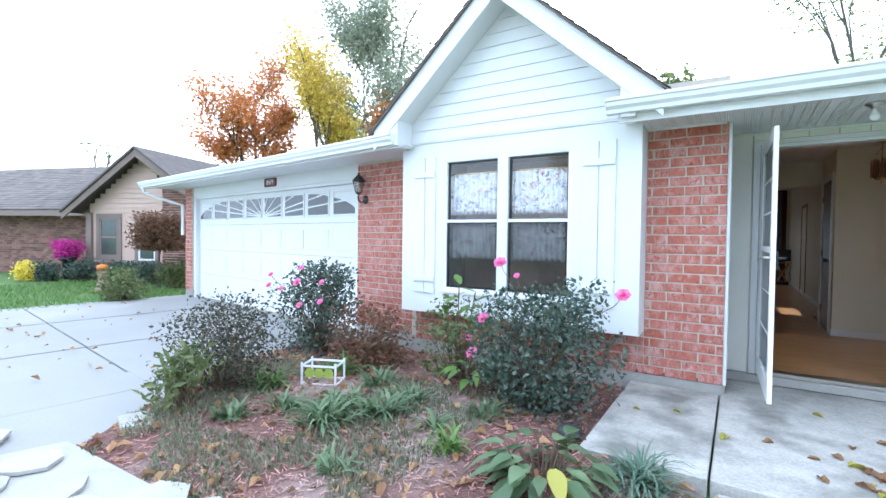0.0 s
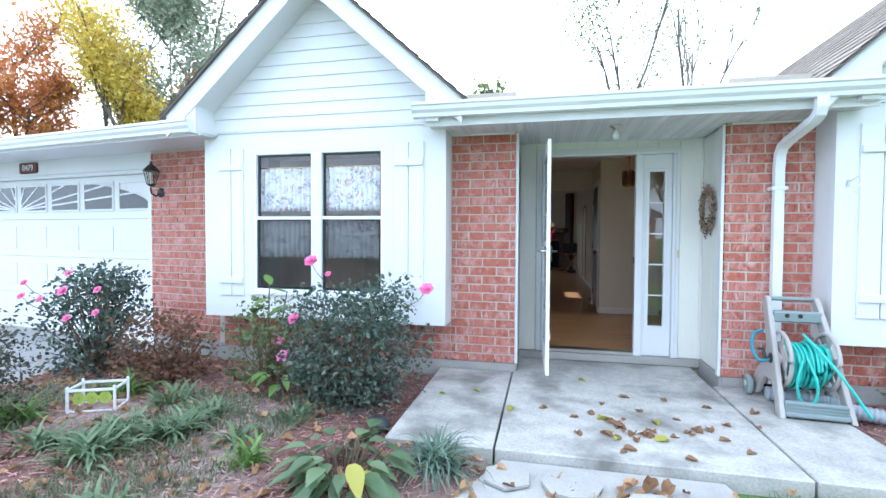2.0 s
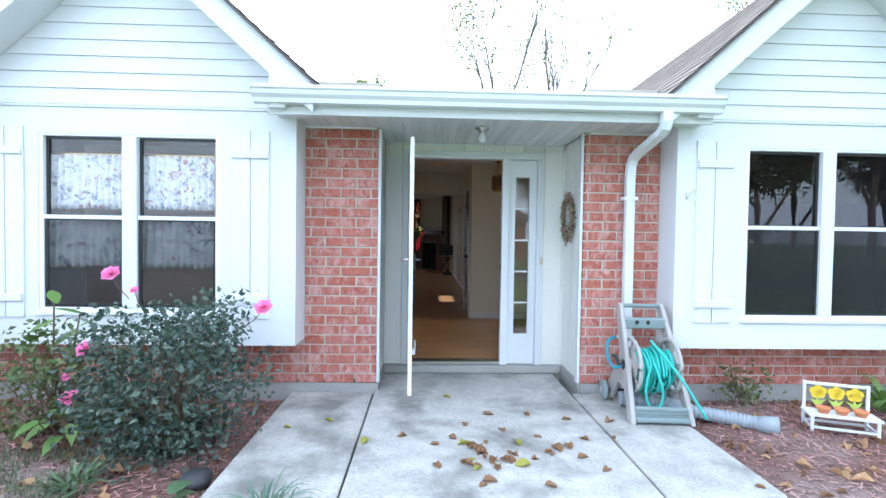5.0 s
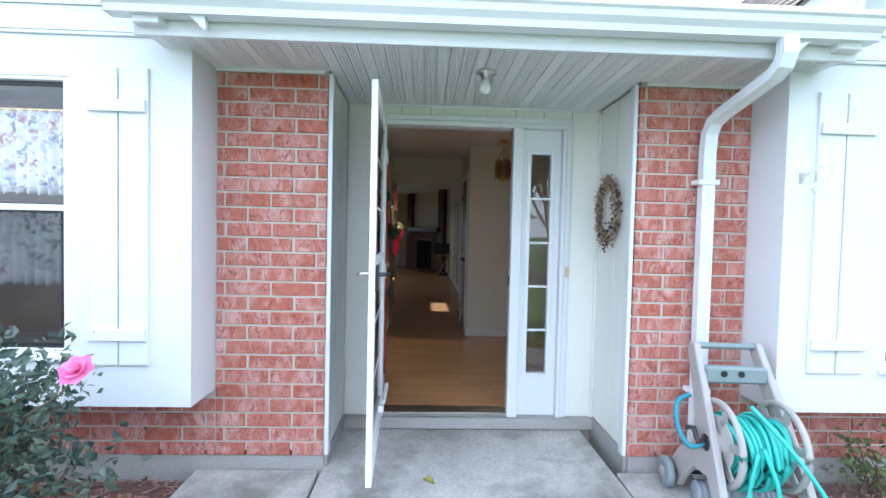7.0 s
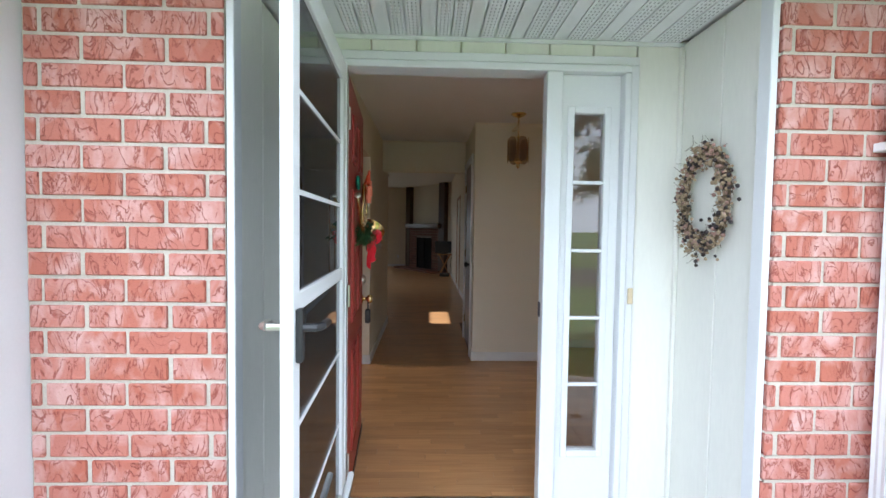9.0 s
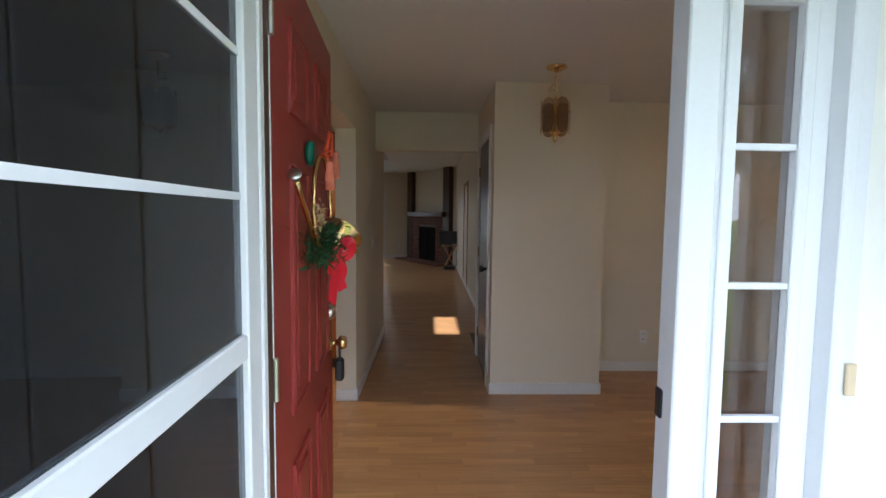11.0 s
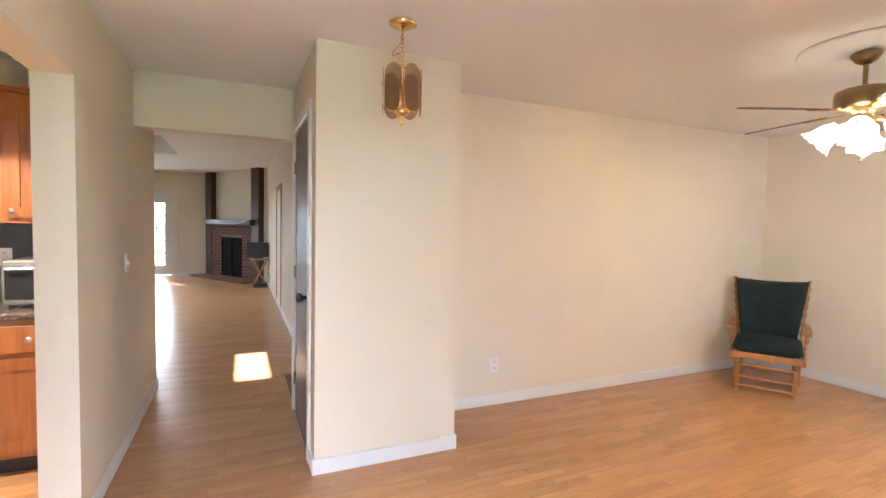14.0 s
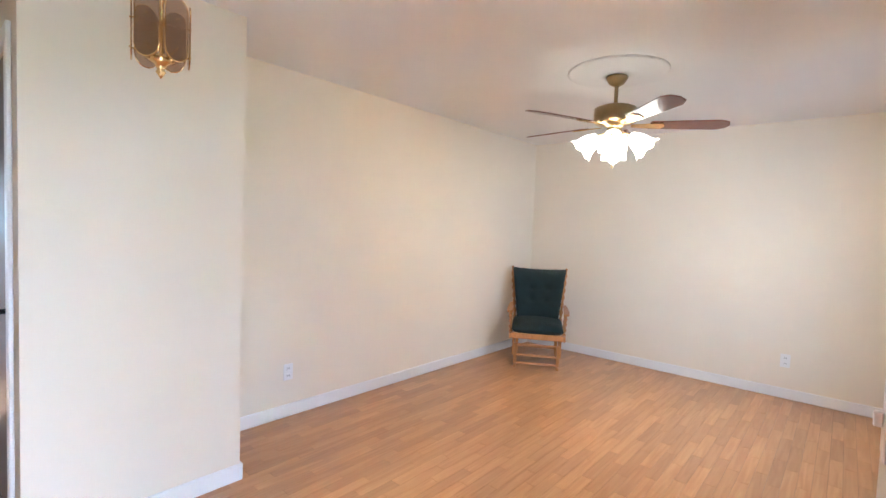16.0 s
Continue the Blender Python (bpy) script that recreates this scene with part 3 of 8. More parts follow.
def bay(no, x0, x1, win):
    c = (x0 + x1) / 2
    b = thing("window_bay", "white painted box bay with shutters and gable", "window bay", kind="structure")
    body = nb(*[(p[0], YBAY, p[2], p[3], p[4], p[5]) for p in holed(x0, x1, 0.36, 2.255, *win, YBAY, YBAY + 0.07)], bevel=0.0)
    part("front_board", body, M_WHITE, b)
    part("cheek", nb((x0, YBAY + 0.071, 0.36, x0 + 0.05, YB + 0.011, 2.6)), M_WHITE, b)
    part("cheek", nb((x1 - 0.05, YBAY + 0.071, 0.36, x1, YB + 0.011, 2.6)), M_WHITE, b)
    part("bay_floor", nb((x0 + 0.05, YBAY + 0.071, 0.36, x1 - 0.05, YB + 0.011, 0.415)), M_WHITE, b)
    part("drip_cap", nb((x0 + 0.01, YBAY - 0.012, 2.256, x1 - 0.01, YBAY + 0.02, 2.275), bevel=0.003), M_WHITE, b)
    # lap siding in the gable
    apex = 3.62
    z = 2.276
    while z < apex - 0.05:
        z1 = z + 0.127
        ha, hb = (apex - z) / 0.90, max(0.01, (apex - z1) / 0.90)
        ha, hb = min(ha, (x1 - x0) / 2), min(hb, (x1 - x0) / 2)
        bm = bmesh.new()
        a = [(c - ha, YBAY - 0.015, z), (c + ha, YBAY - 0.015, z), (c + hb, YBAY - 0.004, z1), (c - hb, YBAY - 0.004, z1)]
        prism(bm, a, (0, 0.03, 0))
        part("siding_board", bm, M_WHITE, b)
        z = z1 + 0.001
    part("gable_core", prism(bmesh.new(), [(x0, YBAY + 0.03, 2.256), (x1, YBAY + 0.03, 2.256), (x1, YBAY + 0.03, 2.5), (c, YBAY + 0.03, apex), (x0, YBAY + 0.03, 2.5)], (0, 0.06, 0)), M_WHITE, b)
    # rakes: face boards, soffits and roof planes
    top, reach = 3.775, 1.50
    for s in (-1, 1):
        e = c + s * reach
        ez = top - reach * 0.9
        part("rake_board", prism(bmesh.new(), [(c, -1.20, top - 0.03), (e, -1.20, ez - 0.03), (e, -1.20, ez - 0.24), (c + s * 1.14, -1.20, top - 1.14 * 0.9 - 0.25), (c, -1.20, top - 0.25)], (0, 0.025, 0)), M_WHITE, b)
        part("rake_soffit", prism(bmesh.new(), [(c, -1.173, top - 0.235), (c + s * 1.32, -1.173, top - 1.32 * 0.9 - 0.235), (c + s * 1.32, -1.173, top - 1.32 * 0.9 - 0.215), (c, -1.173, top - 0.215)], (0, 0.30, 0)), M_WHITE, b)
        ret = sorted((c + s * 1.17, c + s * 1.29))
        part("eave_return", nb((ret[0], -1.19, 2.215, ret[1], YBAY - 0.001, 2.52), bevel=0.004), M_WHITE, b)
        # shingled plane in courses
        lo = c + s * (reach + 0.05)
        roof = part("roof", prism(bmesh.new(), [(c, -1.235, top - 0.03), (lo, -1.235, top - (reach + 0.05) * 0.9 - 0.03), (lo, -1.235, top - (reach + 0.05) * 0.9 - 0.008), (c, -1.235, top - 0.008)], (0, 0.80, 0)), M_SHINGLE, b, "dark asphalt shingle roof plane")
        hi = c + s * 1.32
        part("rear_roof", prism(bmesh.new(), [(c, -0.43, top - 0.03), (hi, -0.43, top - 1.32 * 0.9 - 0.03), (hi, -0.43, top - 1.32 * 0.9 - 0.008), (c, -0.43, top - 0.008)], (0, 5.4, 0)), M_SHINGLE, roof)
        bm = bmesh.new()
        rs = random.Random(5)
        L = math.hypot(1, 0.9)
        k = 0
        d = 0.0
        while d < (reach + 0.05) * L - 0.02:
            u0, u1 = d / L, min((d + 0.15) / L, reach + 0.05)
            y = -1.238 - (k % 2) * 0.0
            first = True
            while y < 4.9:
                if y > -0.45 and u1 > 1.31:
                    break
                w = 0.32 if not first else 0.12 + 0.2 * ((k * 37) % 10) / 10
                first = False
                lift = 0.004 + 0.003 * rs.random()
                q = [(c + s * u0, y, top - u0 * 0.9 + 0.001), (c + s * u1, y, top - u1 * 0.9 + lift + 0.008), (c + s * u1, y + w - 0.008, top - u1 * 0.9 + lift + 0.008), (c + s * u0, y + w - 0.008, top - u0 * 0.9 + 0.001)]
                vs = [bm.verts.new(v) for v in q]
                vs2 = [bm.verts.new((v[0], v[1], v[2] - 0.007)) for v in q]
                bm.faces.new(vs if s < 0 else vs[::-1])
                bm.faces.new((vs[1], vs[2], vs2[2], vs2[1]))
                bm.faces.new((vs[0], vs[1], vs2[1], vs2[0]))
                y += w
            d += 0.15
            k += 1
        tagged(part("shingles", bm, M_SHINGLE, roof), kind="stuff")
    return b


bay(1, -3.965, -1.365, WL)
bay(2, 1.775, 4.37, WR)

# ---- porch roof, gutter and soffit ----
structure("porch_roof", prism(bmesh.new(), [(-1.55, -1.16, 2.33), (-1.55, 6.0, 4.26), (-1.55, 6.0, 4.32), (-1.55, -1.19, 2.37)], (3.5, 0, 0)), M_SHINGLE, "low shingled roof over the porch", "roof")
structure("fascia", nb((-1.52, -1.135, 2.18, 1.93, -1.115, 2.34), bevel=0.003), M_WHITE, "white fascia board under the gutter", "trim")
# soffit panels with grooves
soff = tagged(new("soffit"), "white ribbed vinyl soffit panels", "soffit", "", "structure")
bm = bmesh.new()
x = -1.50
while x < 1.90:
    yb = YBAY - 0.003 if (x + 0.1 > 1.78 or x < -1.37) else (YB - 0.026 if (x < -0.755 or x + 0.07 > 1.135) else -0.004)
    w = 0.066
    box(bm, x, -1.112, SOFF + 0.003, x + w - 0.005, yb, SOFF + 0.013, 0.0)
    box(bm, x - 0.004, -1.112, SOFF + 0.0060, x + w + 0.003, yb, SOFF + 0.02, 0.0)
    x += w
part("soffit_panels", bm, M_VINYL, soff)
bm = bmesh.new()
x = -1.50
k = 0
while x < 1.90:
    yb = YBAY - 0.03 if (x + 0.1 > 1.78 or x < -1.37) else (YB - 0.05 if (x < -0.755 or x + 0.07 > 1.135) else -0.03)
    if k % 3 != 0:
        y = -1.09
        while y < yb:
            for dx in (0.014, 0.030, 0.046):
                box(bm, x + dx - 0.0025, y, SOFF + 0.0015, x + dx + 0.0025, y + 0.012, SOFF + 0.0035)
            y += 0.028
    x += 0.066
    k += 1
M_HOLE = mat("vent_slots", (0.45, 0.45, 0.46), 0.9, var=0.05, bump=0)
tagged(part("vent_slots", bm, M_HOLE, soff), kind="stuff")
part("soffit_backing", nb((-1.52, -1.113, SOFF + 0.022, 1.93, 0.0, SOFF + 0.04)), M_VINYL, soff)
part("edge_trim", nb((-1.52, -1.134, SOFF - 0.004, 1.93, -1.10, SOFF + 0.002), (-0.72, -0.024, SOFF - 0.012, 1.104, -0.008, SOFF + 0.002), (-1.365, YB - 0.026, SOFF - 0.012, -0.75, YB - 0.008, SOFF + 0.002), (1.13, YB - 0.026, SOFF - 0.012, 1.775, YB - 0.008, SOFF + 0.002)), M_VINYL, soff)


def gutter(name, x0, x1, y, z, m=None):
    """K-style gutter: profile drawn along x."""
    prof = [(0.0, 0.115), (0.0, 0.0), (-0.075, 0.0), (-0.082, 0.03), (-0.105, 0.055), (-0.112, 0.085), (-0.125, 0.095), (-0.125, 0.118), (-0.112, 0.118), (-0.104, 0.09), (-0.075, 0.01), (-0.006, 0.006), (-0.006, 0.115)]
    bm = bmesh.new()
    prism(bm, [(x0, y + a, z + b) for a, b in prof], (x1 - x0, 0, 0))
    for xx in (x0, x1 - 0.004):
        prism(bm, [(xx, y + a, z + b) for a, b in prof[:8]], (0.004, 0, 0))
    if m is not None:
        bmesh.ops.transform(bm, matrix=m, verts=bm.verts)
    g = thing(name, "white aluminium roof gutter with rolled edge", "gutter", kind="structure")
    part("trough", bm, M_GUTTER, g)
    return g


structure("trim_corner", nb((1.078, -0.032, -0.03, 1.0955, -0.0075, 2.19), bevel=0.004), M_CREAM, "cream painted corner bead of the porch recess", "trim")
gutter("gutter", -1.60, 1.955, -1.145, 2.248)


# ---- main roof over the rooms, added out of view to block the sun, open above the skylight, and its gable ends ----
def slope(x0, x1, y0, y1):
    z = lambda y: 4.28 - (6.0 - y) * 0.27 if y < 6.0 else 4.28 - (y - 6.0) * 0.155
    return [(x0, y0, z(y0) - 0.06), (x0, y1, z(y1) - 0.06), (x0, y1, z(y1)), (x0, y0, z(y0))], (x1 - x0, 0, 0)


# the opening lies where the sun's path to the skylight crosses the roof
bm = bmesh.new()
for q in ((-3.9, -1.56, 0.1, 6.0), (1.96, 5.35, 0.1, 6.0), (-5.35, -3.2, 6.0, 14.6), (-3.2, -1.3, 6.0, 8.9), (-3.2, -1.3, 11.4, 14.6), (-1.3, 5.35, 6.0, 14.6)):
    prism(bm, *slope(*q))
structure("main_roof", bm, M_SHINGLE, "unseen brown-grey shingled main roof, blocks the sun around a skylight opening", "roof")
for x in (-5.36, 5.305):
    y0 = 0.1 if x > 0 else 4.3
    pts = [(x, y0, 2.55 if x > 0 else 3.0), (x, y0, 4.2 - (6.0 - y0) * 0.27), (x, 6.0, 4.2), (x, 14.2, 2.92), (x, 14.2, -0.3), (x, 3.36, -0.3), (x, 3.36, 2.55)] if x > 0 else [(x, y0, -0.3), (x, y0, 4.2 - (6.0 - y0) * 0.27), (x, 6.0, 4.2), (x, 14.2, 2.92), (x, 14.2, -0.3)]
    structure("wall_gable_end", prism(bmesh.new(), pts, (0.05, 0, 0)), M_WHITE, "plain white side wall under the roof", "wall")
structure("wall_rear", nb((0.905, 14.05, -0.3, 5.30, 14.2, 2.92)), M_WHITE, "plain white rear wall", "wall")

# ---- interior ----
wall("wall_hall_left", [(-0.79, 2.37, -0.1, -0.64, 4.36, 2.6), (-0.79, 0.079, -0.1, -0.64, 1.02, 2.6), (-0.79, 1.02, 2.02, -0.64, 2.37, 2.6)], M_WALL, "cream painted hall wall with opening to the kitchen")
wall("wall_hall_header", [(-0.64, 3.565, 2.035, 0.375, 3.70, 3.0)], M_WALL, "cream painted header across the hall")
# closet block with a door opening to the hall
wall("wall_closet_front", [(0.385, 2.50, -0.1, 1.25, 2.60, 2.6)], M_WALL, "cream painted closet wall")
wall("wall_closet_side", [(1.15, 2.601, -0.1, 1.25, 3.34, 2.6)], M_WALL, "cream painted closet wall")
wall("wall_closet_hall", [(0.385, 2.601, -0.1, 0.485, 2.70, 2.6), (0.385, 3.50, -0.1, 0.485, 3.565, 2.6), (0.385, 2.70, 2.06, 0.485, 3.50, 2.6), (0.401, 3.565, -0.1, 0.72, 3.899, 3.0)], M_WALL, "cream painted hall wall beside the closet door")
wall("wall_great_right", [(0.60, 3.9, -0.1, 0.72, 12.2, 3.0)], M_WALL, "cream painted long wall of the great room")
wall("wall_living_back", [(1.226, 3.055, -0.1, 5.3, 3.34, 2.6)], M_WALL, "cream painted living room wall")
wall("wall_living_right", [(5.11, -0.389, -0.1, 5.3, 3.054, 2.6)], M_WALL, "cream painted living room wall lit by the window")
wall("wall_great_left", [(-5.2, 4.37, -0.1, -5.05, 14.3, 3.0)], M_WALL, "cream painted wall of the great room")
wall("wall_great_front", [(-5.2, 4.22, -0.1, -0.80, 4.365, 3.0)], M_WALL, "cream painted wall of the great room")
FAR = 14.05
wall("wall_great_far", [(-5.05, FAR, -0.1, -2.61, FAR + 0.15, 3.0), (-1.61, FAR, -0.1, 0.9, FAR + 0.15, 3.0), (-2.61, FAR, 2.10, -1.61, FAR + 0.15, 3.0)], M_WALL, "cream painted far wall with a glazed door")
wall("wall_kitchen", [(-4.2, -0.389, -0.1, -4.05, 4.21, 2.6), (-4.05, 3.72, -0.1, -0.80, 3.86, 2.6)], M_WALL, "cream painted kitchen wall")
wall("ceiling", [(-4.2, -0.41, CEIL, 5.2, 3.564, CEIL + 0.1), (5.2, -0.41, CEIL, 5.35, 3.3, CEIL + 0.1), (-4.2, 3.705, CEIL, -0.645, 4.36, CEIL + 0.1)], M_CEIL, "off-white textured ceiling", "ceiling")
GC = 2.74
SKY = (-2.35, 7.45, -1.12, 10.45)
wall("ceiling_great_room", [(-5.2, 3.705, GC, SKY[0], FAR, GC + 0.1), (SKY[2], 3.705, GC, 0.75, FAR, GC + 0.1), (SKY[0], 3.705, GC, SKY[2], SKY[1], GC + 0.1), (SKY[0], SKY[3], GC, SKY[2], FAR, GC + 0.1)], M_CEIL, "off-white ceiling of the great room with a skylight", "ceiling")
# the lid on top is added; its small hole shapes the floor's sun patch
wall("skylight_shaft", [(SKY[0] - 0.03, SKY[1], GC + 0.101, SKY[0], SKY[3], GC + 0.35), (SKY[2], SKY[1], GC + 0.101, SKY[2] + 0.03, SKY[3], GC + 0.35), (SKY[0], SKY[1] - 0.03, GC + 0.101, SKY[2], SKY[1], GC + 0.35), (SKY[0], SKY[3], GC + 0.101, SKY[2], SKY[3] + 0.03, GC + 0.35)]
     + [(p[0], p[2], GC + 0.351, p[3], p[5], GC + 0.38) for p in holed(SKY[0] - 0.03, SKY[2] + 0.03, SKY[1] - 0.03, SKY[3] + 0.03, -1.98, -1.68, 8.6, 9.55, 0, 1)], M_BASE, "white skylight shaft with an added lid that trims the sunlight", "skylight")

# laminate floor: under-sheet and staggered strips
structure("floor", nb((-4.2, 0.101, -0.1, 5.2, 14.2, -0.006), (1.235, -0.41, -0.1, 5.2, 0.10, -0.006), (5.2, -0.41, -0.1, 5.3, 3.2, -0.007), (-4.05, -0.41, -0.1, -0.87, 0.10, -0.006)), M_DKWOOD, "honey oak laminate floor", "floor")
floor_ob = bpy.data.objects["floor"]
rs = random.Random(11)
far_bm = bmesh.new()
near_strips = []
W = 0.066
def strip_zone(x0, x1, y0, y1, near):
    y = y0
    r = 0
    while y < y1 - 0.01:
        x = x0
        first = True
        while x < x1 - 0.005:
            L = 0.41 if not first else 0.41 * (0.2 + 0.8 * ((r * 0.37) % 1))
            first = False
            e = min(x + L, x1)
            ye = min(y + W, y1)
            if near(x, y) and len(near_strips) < 300 and e - x > 0.40 and ye - y > W - 1e-4:
                near_strips.append((x, y))
            else:
                a, b, c, d = (x + 0.0006, y + 0.0006), (e - 0.0006, y + 0.0006), (e - 0.0006, ye - 0.0006), (x + 0.0006, ye - 0.0006)
                up = [far_bm.verts.new((p[0], p[1], 0.0)) for p in (a, b, c, d)]
                dn = [far_bm.verts.new((p[0], p[1], -0.005)) for p in (a, b, c, d)]
                far_bm.faces.new(up)
                for i in range(4):
                    far_bm.faces.new((up[i], dn[i], dn[(i + 1) % 4], up[(i + 1) % 4]))
            x = e
        y += W
        r += 1
NEAR = lambda x, y: x > -0.6 and x < 3.2 and y > 0.6
strip_zone(-0.64, 5.11, 0.079, 2.5, NEAR)
strip_zone(1.236, 5.11, -0.383, 0.079, lambda x, y: False)
strip_zone(-0.64, 0.385, 2.5, 4.4, lambda x, y: False)
strip_zone(1.226, 5.11, 2.5, 3.055, lambda x, y: False)
strip_zone(-4.05, -0.64, 0.4, 3.72, lambda x, y: False)
strip_zone(-5.05, 0.60, 4.4, 14.05, lambda x, y: False)
tagged(part("laminate_strips", far_bm, M_LAM, floor_ob), kind="stuff")

# baseboards
def base(x0, y0, x1, y1):
    structure("baseboard", nb((x0, y0, 0.001, x1, y1, 0.092), bevel=0.004), M_BASE, "white painted baseboard", "baseboard")
T = 0.013
base(1.226, 3.055 - T, 5.096, 3.0545)
base(5.11 - T, -0.38, 5.1095, 3.041)
base(0.372, 2.5 - T, 1.263, 2.4995)
base(1.2505, 2.5, 1.25 + T, 3.041)
base(-0.6395, 2.362, -0.64 + T, 4.36)
base(-0.79, 2.37 - T, -0.64 + T, 2.3695)
base(0.60 - T, 3.91, 0.5995, 11.3)
base(-1.51, FAR - T, -0.82, FAR - 0.0005)
base(-5.04, FAR - T, -2.71, FAR - 0.0005)
base(0.372, 2.50, 0.3845, 2.63)


def casing(name, boxes, label, material=None):
    return structure(name, nb(*boxes, bevel=0.004), material or M_BASE, label, "trim")


# closet door in the hall
casing("trim_closet", [(0.367, 2.635, 0.0, 0.3845, 2.705, 2.12), (0.367, 3.495, 0.0, 0.3845, 3.56, 2.12), (0.367, 2.705, 2.055, 0.3845, 3.495, 2.12)], "white painted closet door casing")
dr = thing("closet_door", "dark brown flush closet door with brass hinges, closed", "door")
part("leaf", nb((0.387, 2.71, 0.012, 0.423, 3.488, 2.05), bevel=0.003), M_DKWOOD, dr)
for z in (0.25, 1.05, 1.82):
    part("hinge", rod(bmesh.new(), (0.382, 3.49, z - 0.045), (0.382, 3.49, z + 0.045), 0.009), M_ABRASS, dr)
kn = turned(bmesh.new(), [(0.012, 0), (0.012, 0.03), (0.027, 0.04), (0.030, 0.055), (0.022, 0.068), (0.0, 0.072)], 14, m=pose(0.386, 2.79, 0.96, 0, -90, 0))
part("knob", kn, M_BLACK, dr, "dark bronze door knob", True)

# ---- entry door frame, sidelight ----
ef = tagged(new("door_1"), "white entry door frame with glazed sidelight", "door frame", "", "structure")
def epart(name, *boxes, bevel=0.004, material=None, label=""):
    return part(name, nb(*boxes, bevel=bevel), material or M_WHITE, ef, label)
epart("jamb", (-0.488, -0.045, -0.028, -0.452, 0.002, 2.06))
epart("jamb", (0.456, -0.045, -0.028, 0.530, 0.030, 2.06))
epart("head", (-0.488, -0.045, 2.062, 0.845, 0.080, 2.094))
epart("jamb", (0.815, -0.045, -0.028, 0.845, 0.080, 2.06))
epart("casing", (-0.545, -0.030, -0.03, -0.490, -0.007, 2.135))
epart("casing", (0.847, -0.030, -0.03, 0.886, -0.007, 2.135))
epart("casing", (-0.545, -0.032, 2.096, 0.886, -0.007, 2.137))
epart("threshold", (-0.45, -0.04, -0.028, 0.457, 0.10, 0.004), material=M_NICKEL, label="worn metal threshold")
epart("weatherstrip", (-0.4515, -0.03, 0.006, -0.447, 0.001, 2.058), material=M_DKWOOD, label="dark brown weatherstrip")
# sidelight: panel round a tall glass of five lights
gx0, gx1, gz0, gz1 = 0.598, 0.742, 0.285, 1.885
bm = nb(*holed(0.531, 0.814, -0.026, 2.06, gx0, gx1, gz0, gz1, 0.005, 0.05), bevel=0.0)
part("sidelight_panel", bm, M_WHITE, ef)
bm = nb((gx0 - 0.03, -0.004, gz0 - 0.03, gx0, 0.0045, gz1 + 0.03), (gx1, -0.004, gz0 - 0.03, gx1 + 0.03, 0.0045, gz1 + 0.03), (gx0, -0.004, gz0 - 0.03, gx1, 0.0045, gz0), (gx0, -0.004, gz1, gx1, 0.0045, gz1 + 0.03), bevel=0.003)
part("glazing_bead", bm, M_WHITE, ef)
for i in range(1, 5):
    z = gz0 + (gz1 - gz0) * i / 5
    epart("muntin", (gx0, 0.004, z - 0.008, gx1, 0.02, z + 0.008), bevel=0.002)
for i in range(5):
    z0, z1 = gz0 + (gz1 - gz0) * i / 5, gz0 + (gz1 - gz0) * (i + 1) / 5
    pn = epart("pane", (gx0, 0.024, z0, gx1, 0.028, z1), bevel=0.0, material=M_GLASS)
    pn.visible_shadow = False
epart("strike_plate", (0.4515, -0.004, 0.93, 0.4565, 0.026, 1.0), material=M_BLACK, label="dark strike plate")

# front door leaf, opened inwards
HINGE = pose(-0.447, 0.01, 0, 0, 0, 93.8)
fd = thing("front_door", "open red six-panel front door with brass locks", "door", HINGE)
bm = nb((0.0, 0.0, 0.012, 0.905, 0.040, 2.045), bevel=0.002)
leaf = part("leaf", bm, M_RED, fd)
def panel(x0, x1, z0, z1):
    b = bmesh.new()
    box(b, x0, -0.004, z0, x1, 0.0, z1, 0.0)
    for q in ((x0, z0, x1, z0 + 0.018), (x0, z1 - 0.018, x1, z1), (x0, z0, x0 + 0.018, z1), (x1 - 0.018, z0, x1, z1)):
        box(b, q[0], -0.011, q[1], q[2], -0.0005, q[3], 0.004)
    box(b, x0 + 0.045, -0.010, z0 + 0.045, x1 - 0.045, -0.002, z1 - 0.045, 0.006)
    return b
for x0, x1 in ((0.165, 0.385), (0.52, 0.74)):
    for z0, z1 in ((0.20, 0.72), (0.86, 1.53), (1.66, 1.90)):
        part("panel", panel(x0, x1, z0, z1), M_RED, fd)
part("edge_bead", nb((-0.003, 0.0, 0.012, -0.0002, 0.009, 2.045)), M_BASE, fd, "white edge bead by the hinges")
part("edge_strip", nb((0.9052, 0.002, 0.012, 0.908, 0.038, 2.045)), M_BASE, fd, "white door edge")
def knobset(z, r):
    b = turned(bmesh.new(), [(r * 1.15, 0), (r * 1.15, 0.008), (r * 0.45, 0.014), (r * 0.42, 0.035), (r * 0.95, 0.045), (r, 0.06), (r * 0.75, 0.072), (0.0, 0.075)], 18, m=pose(0.79, -0.001, z, 90, 0, 0))
    return b
part("door_knob", knobset(0.885, 0.028), M_BRASS, fd, "polished brass knob", True)
part("deadbolt", turned(bmesh.new(), [(0.03, 0), (0.032, 0.008), (0.026, 0.02), (0.02, 0.028), (0.0, 0.029)], 18, m=pose(0.79, -0.001, 1.01, 90, 0, 0)), M_NICKEL, fd, "nickel deadbolt", True)
lb = bmesh.new()
box(lb, 0.825, -0.062, 0.69, 0.867, -0.028, 0.78, 0.008)
pipe(lb, [(0.832, -0.045, 0.778), (0.832, -0.045, 0.817), (0.846, -0.045, 0.831), (0.860, -0.045, 0.817), (0.860, -0.045, 0.778)], 0.004, 6)
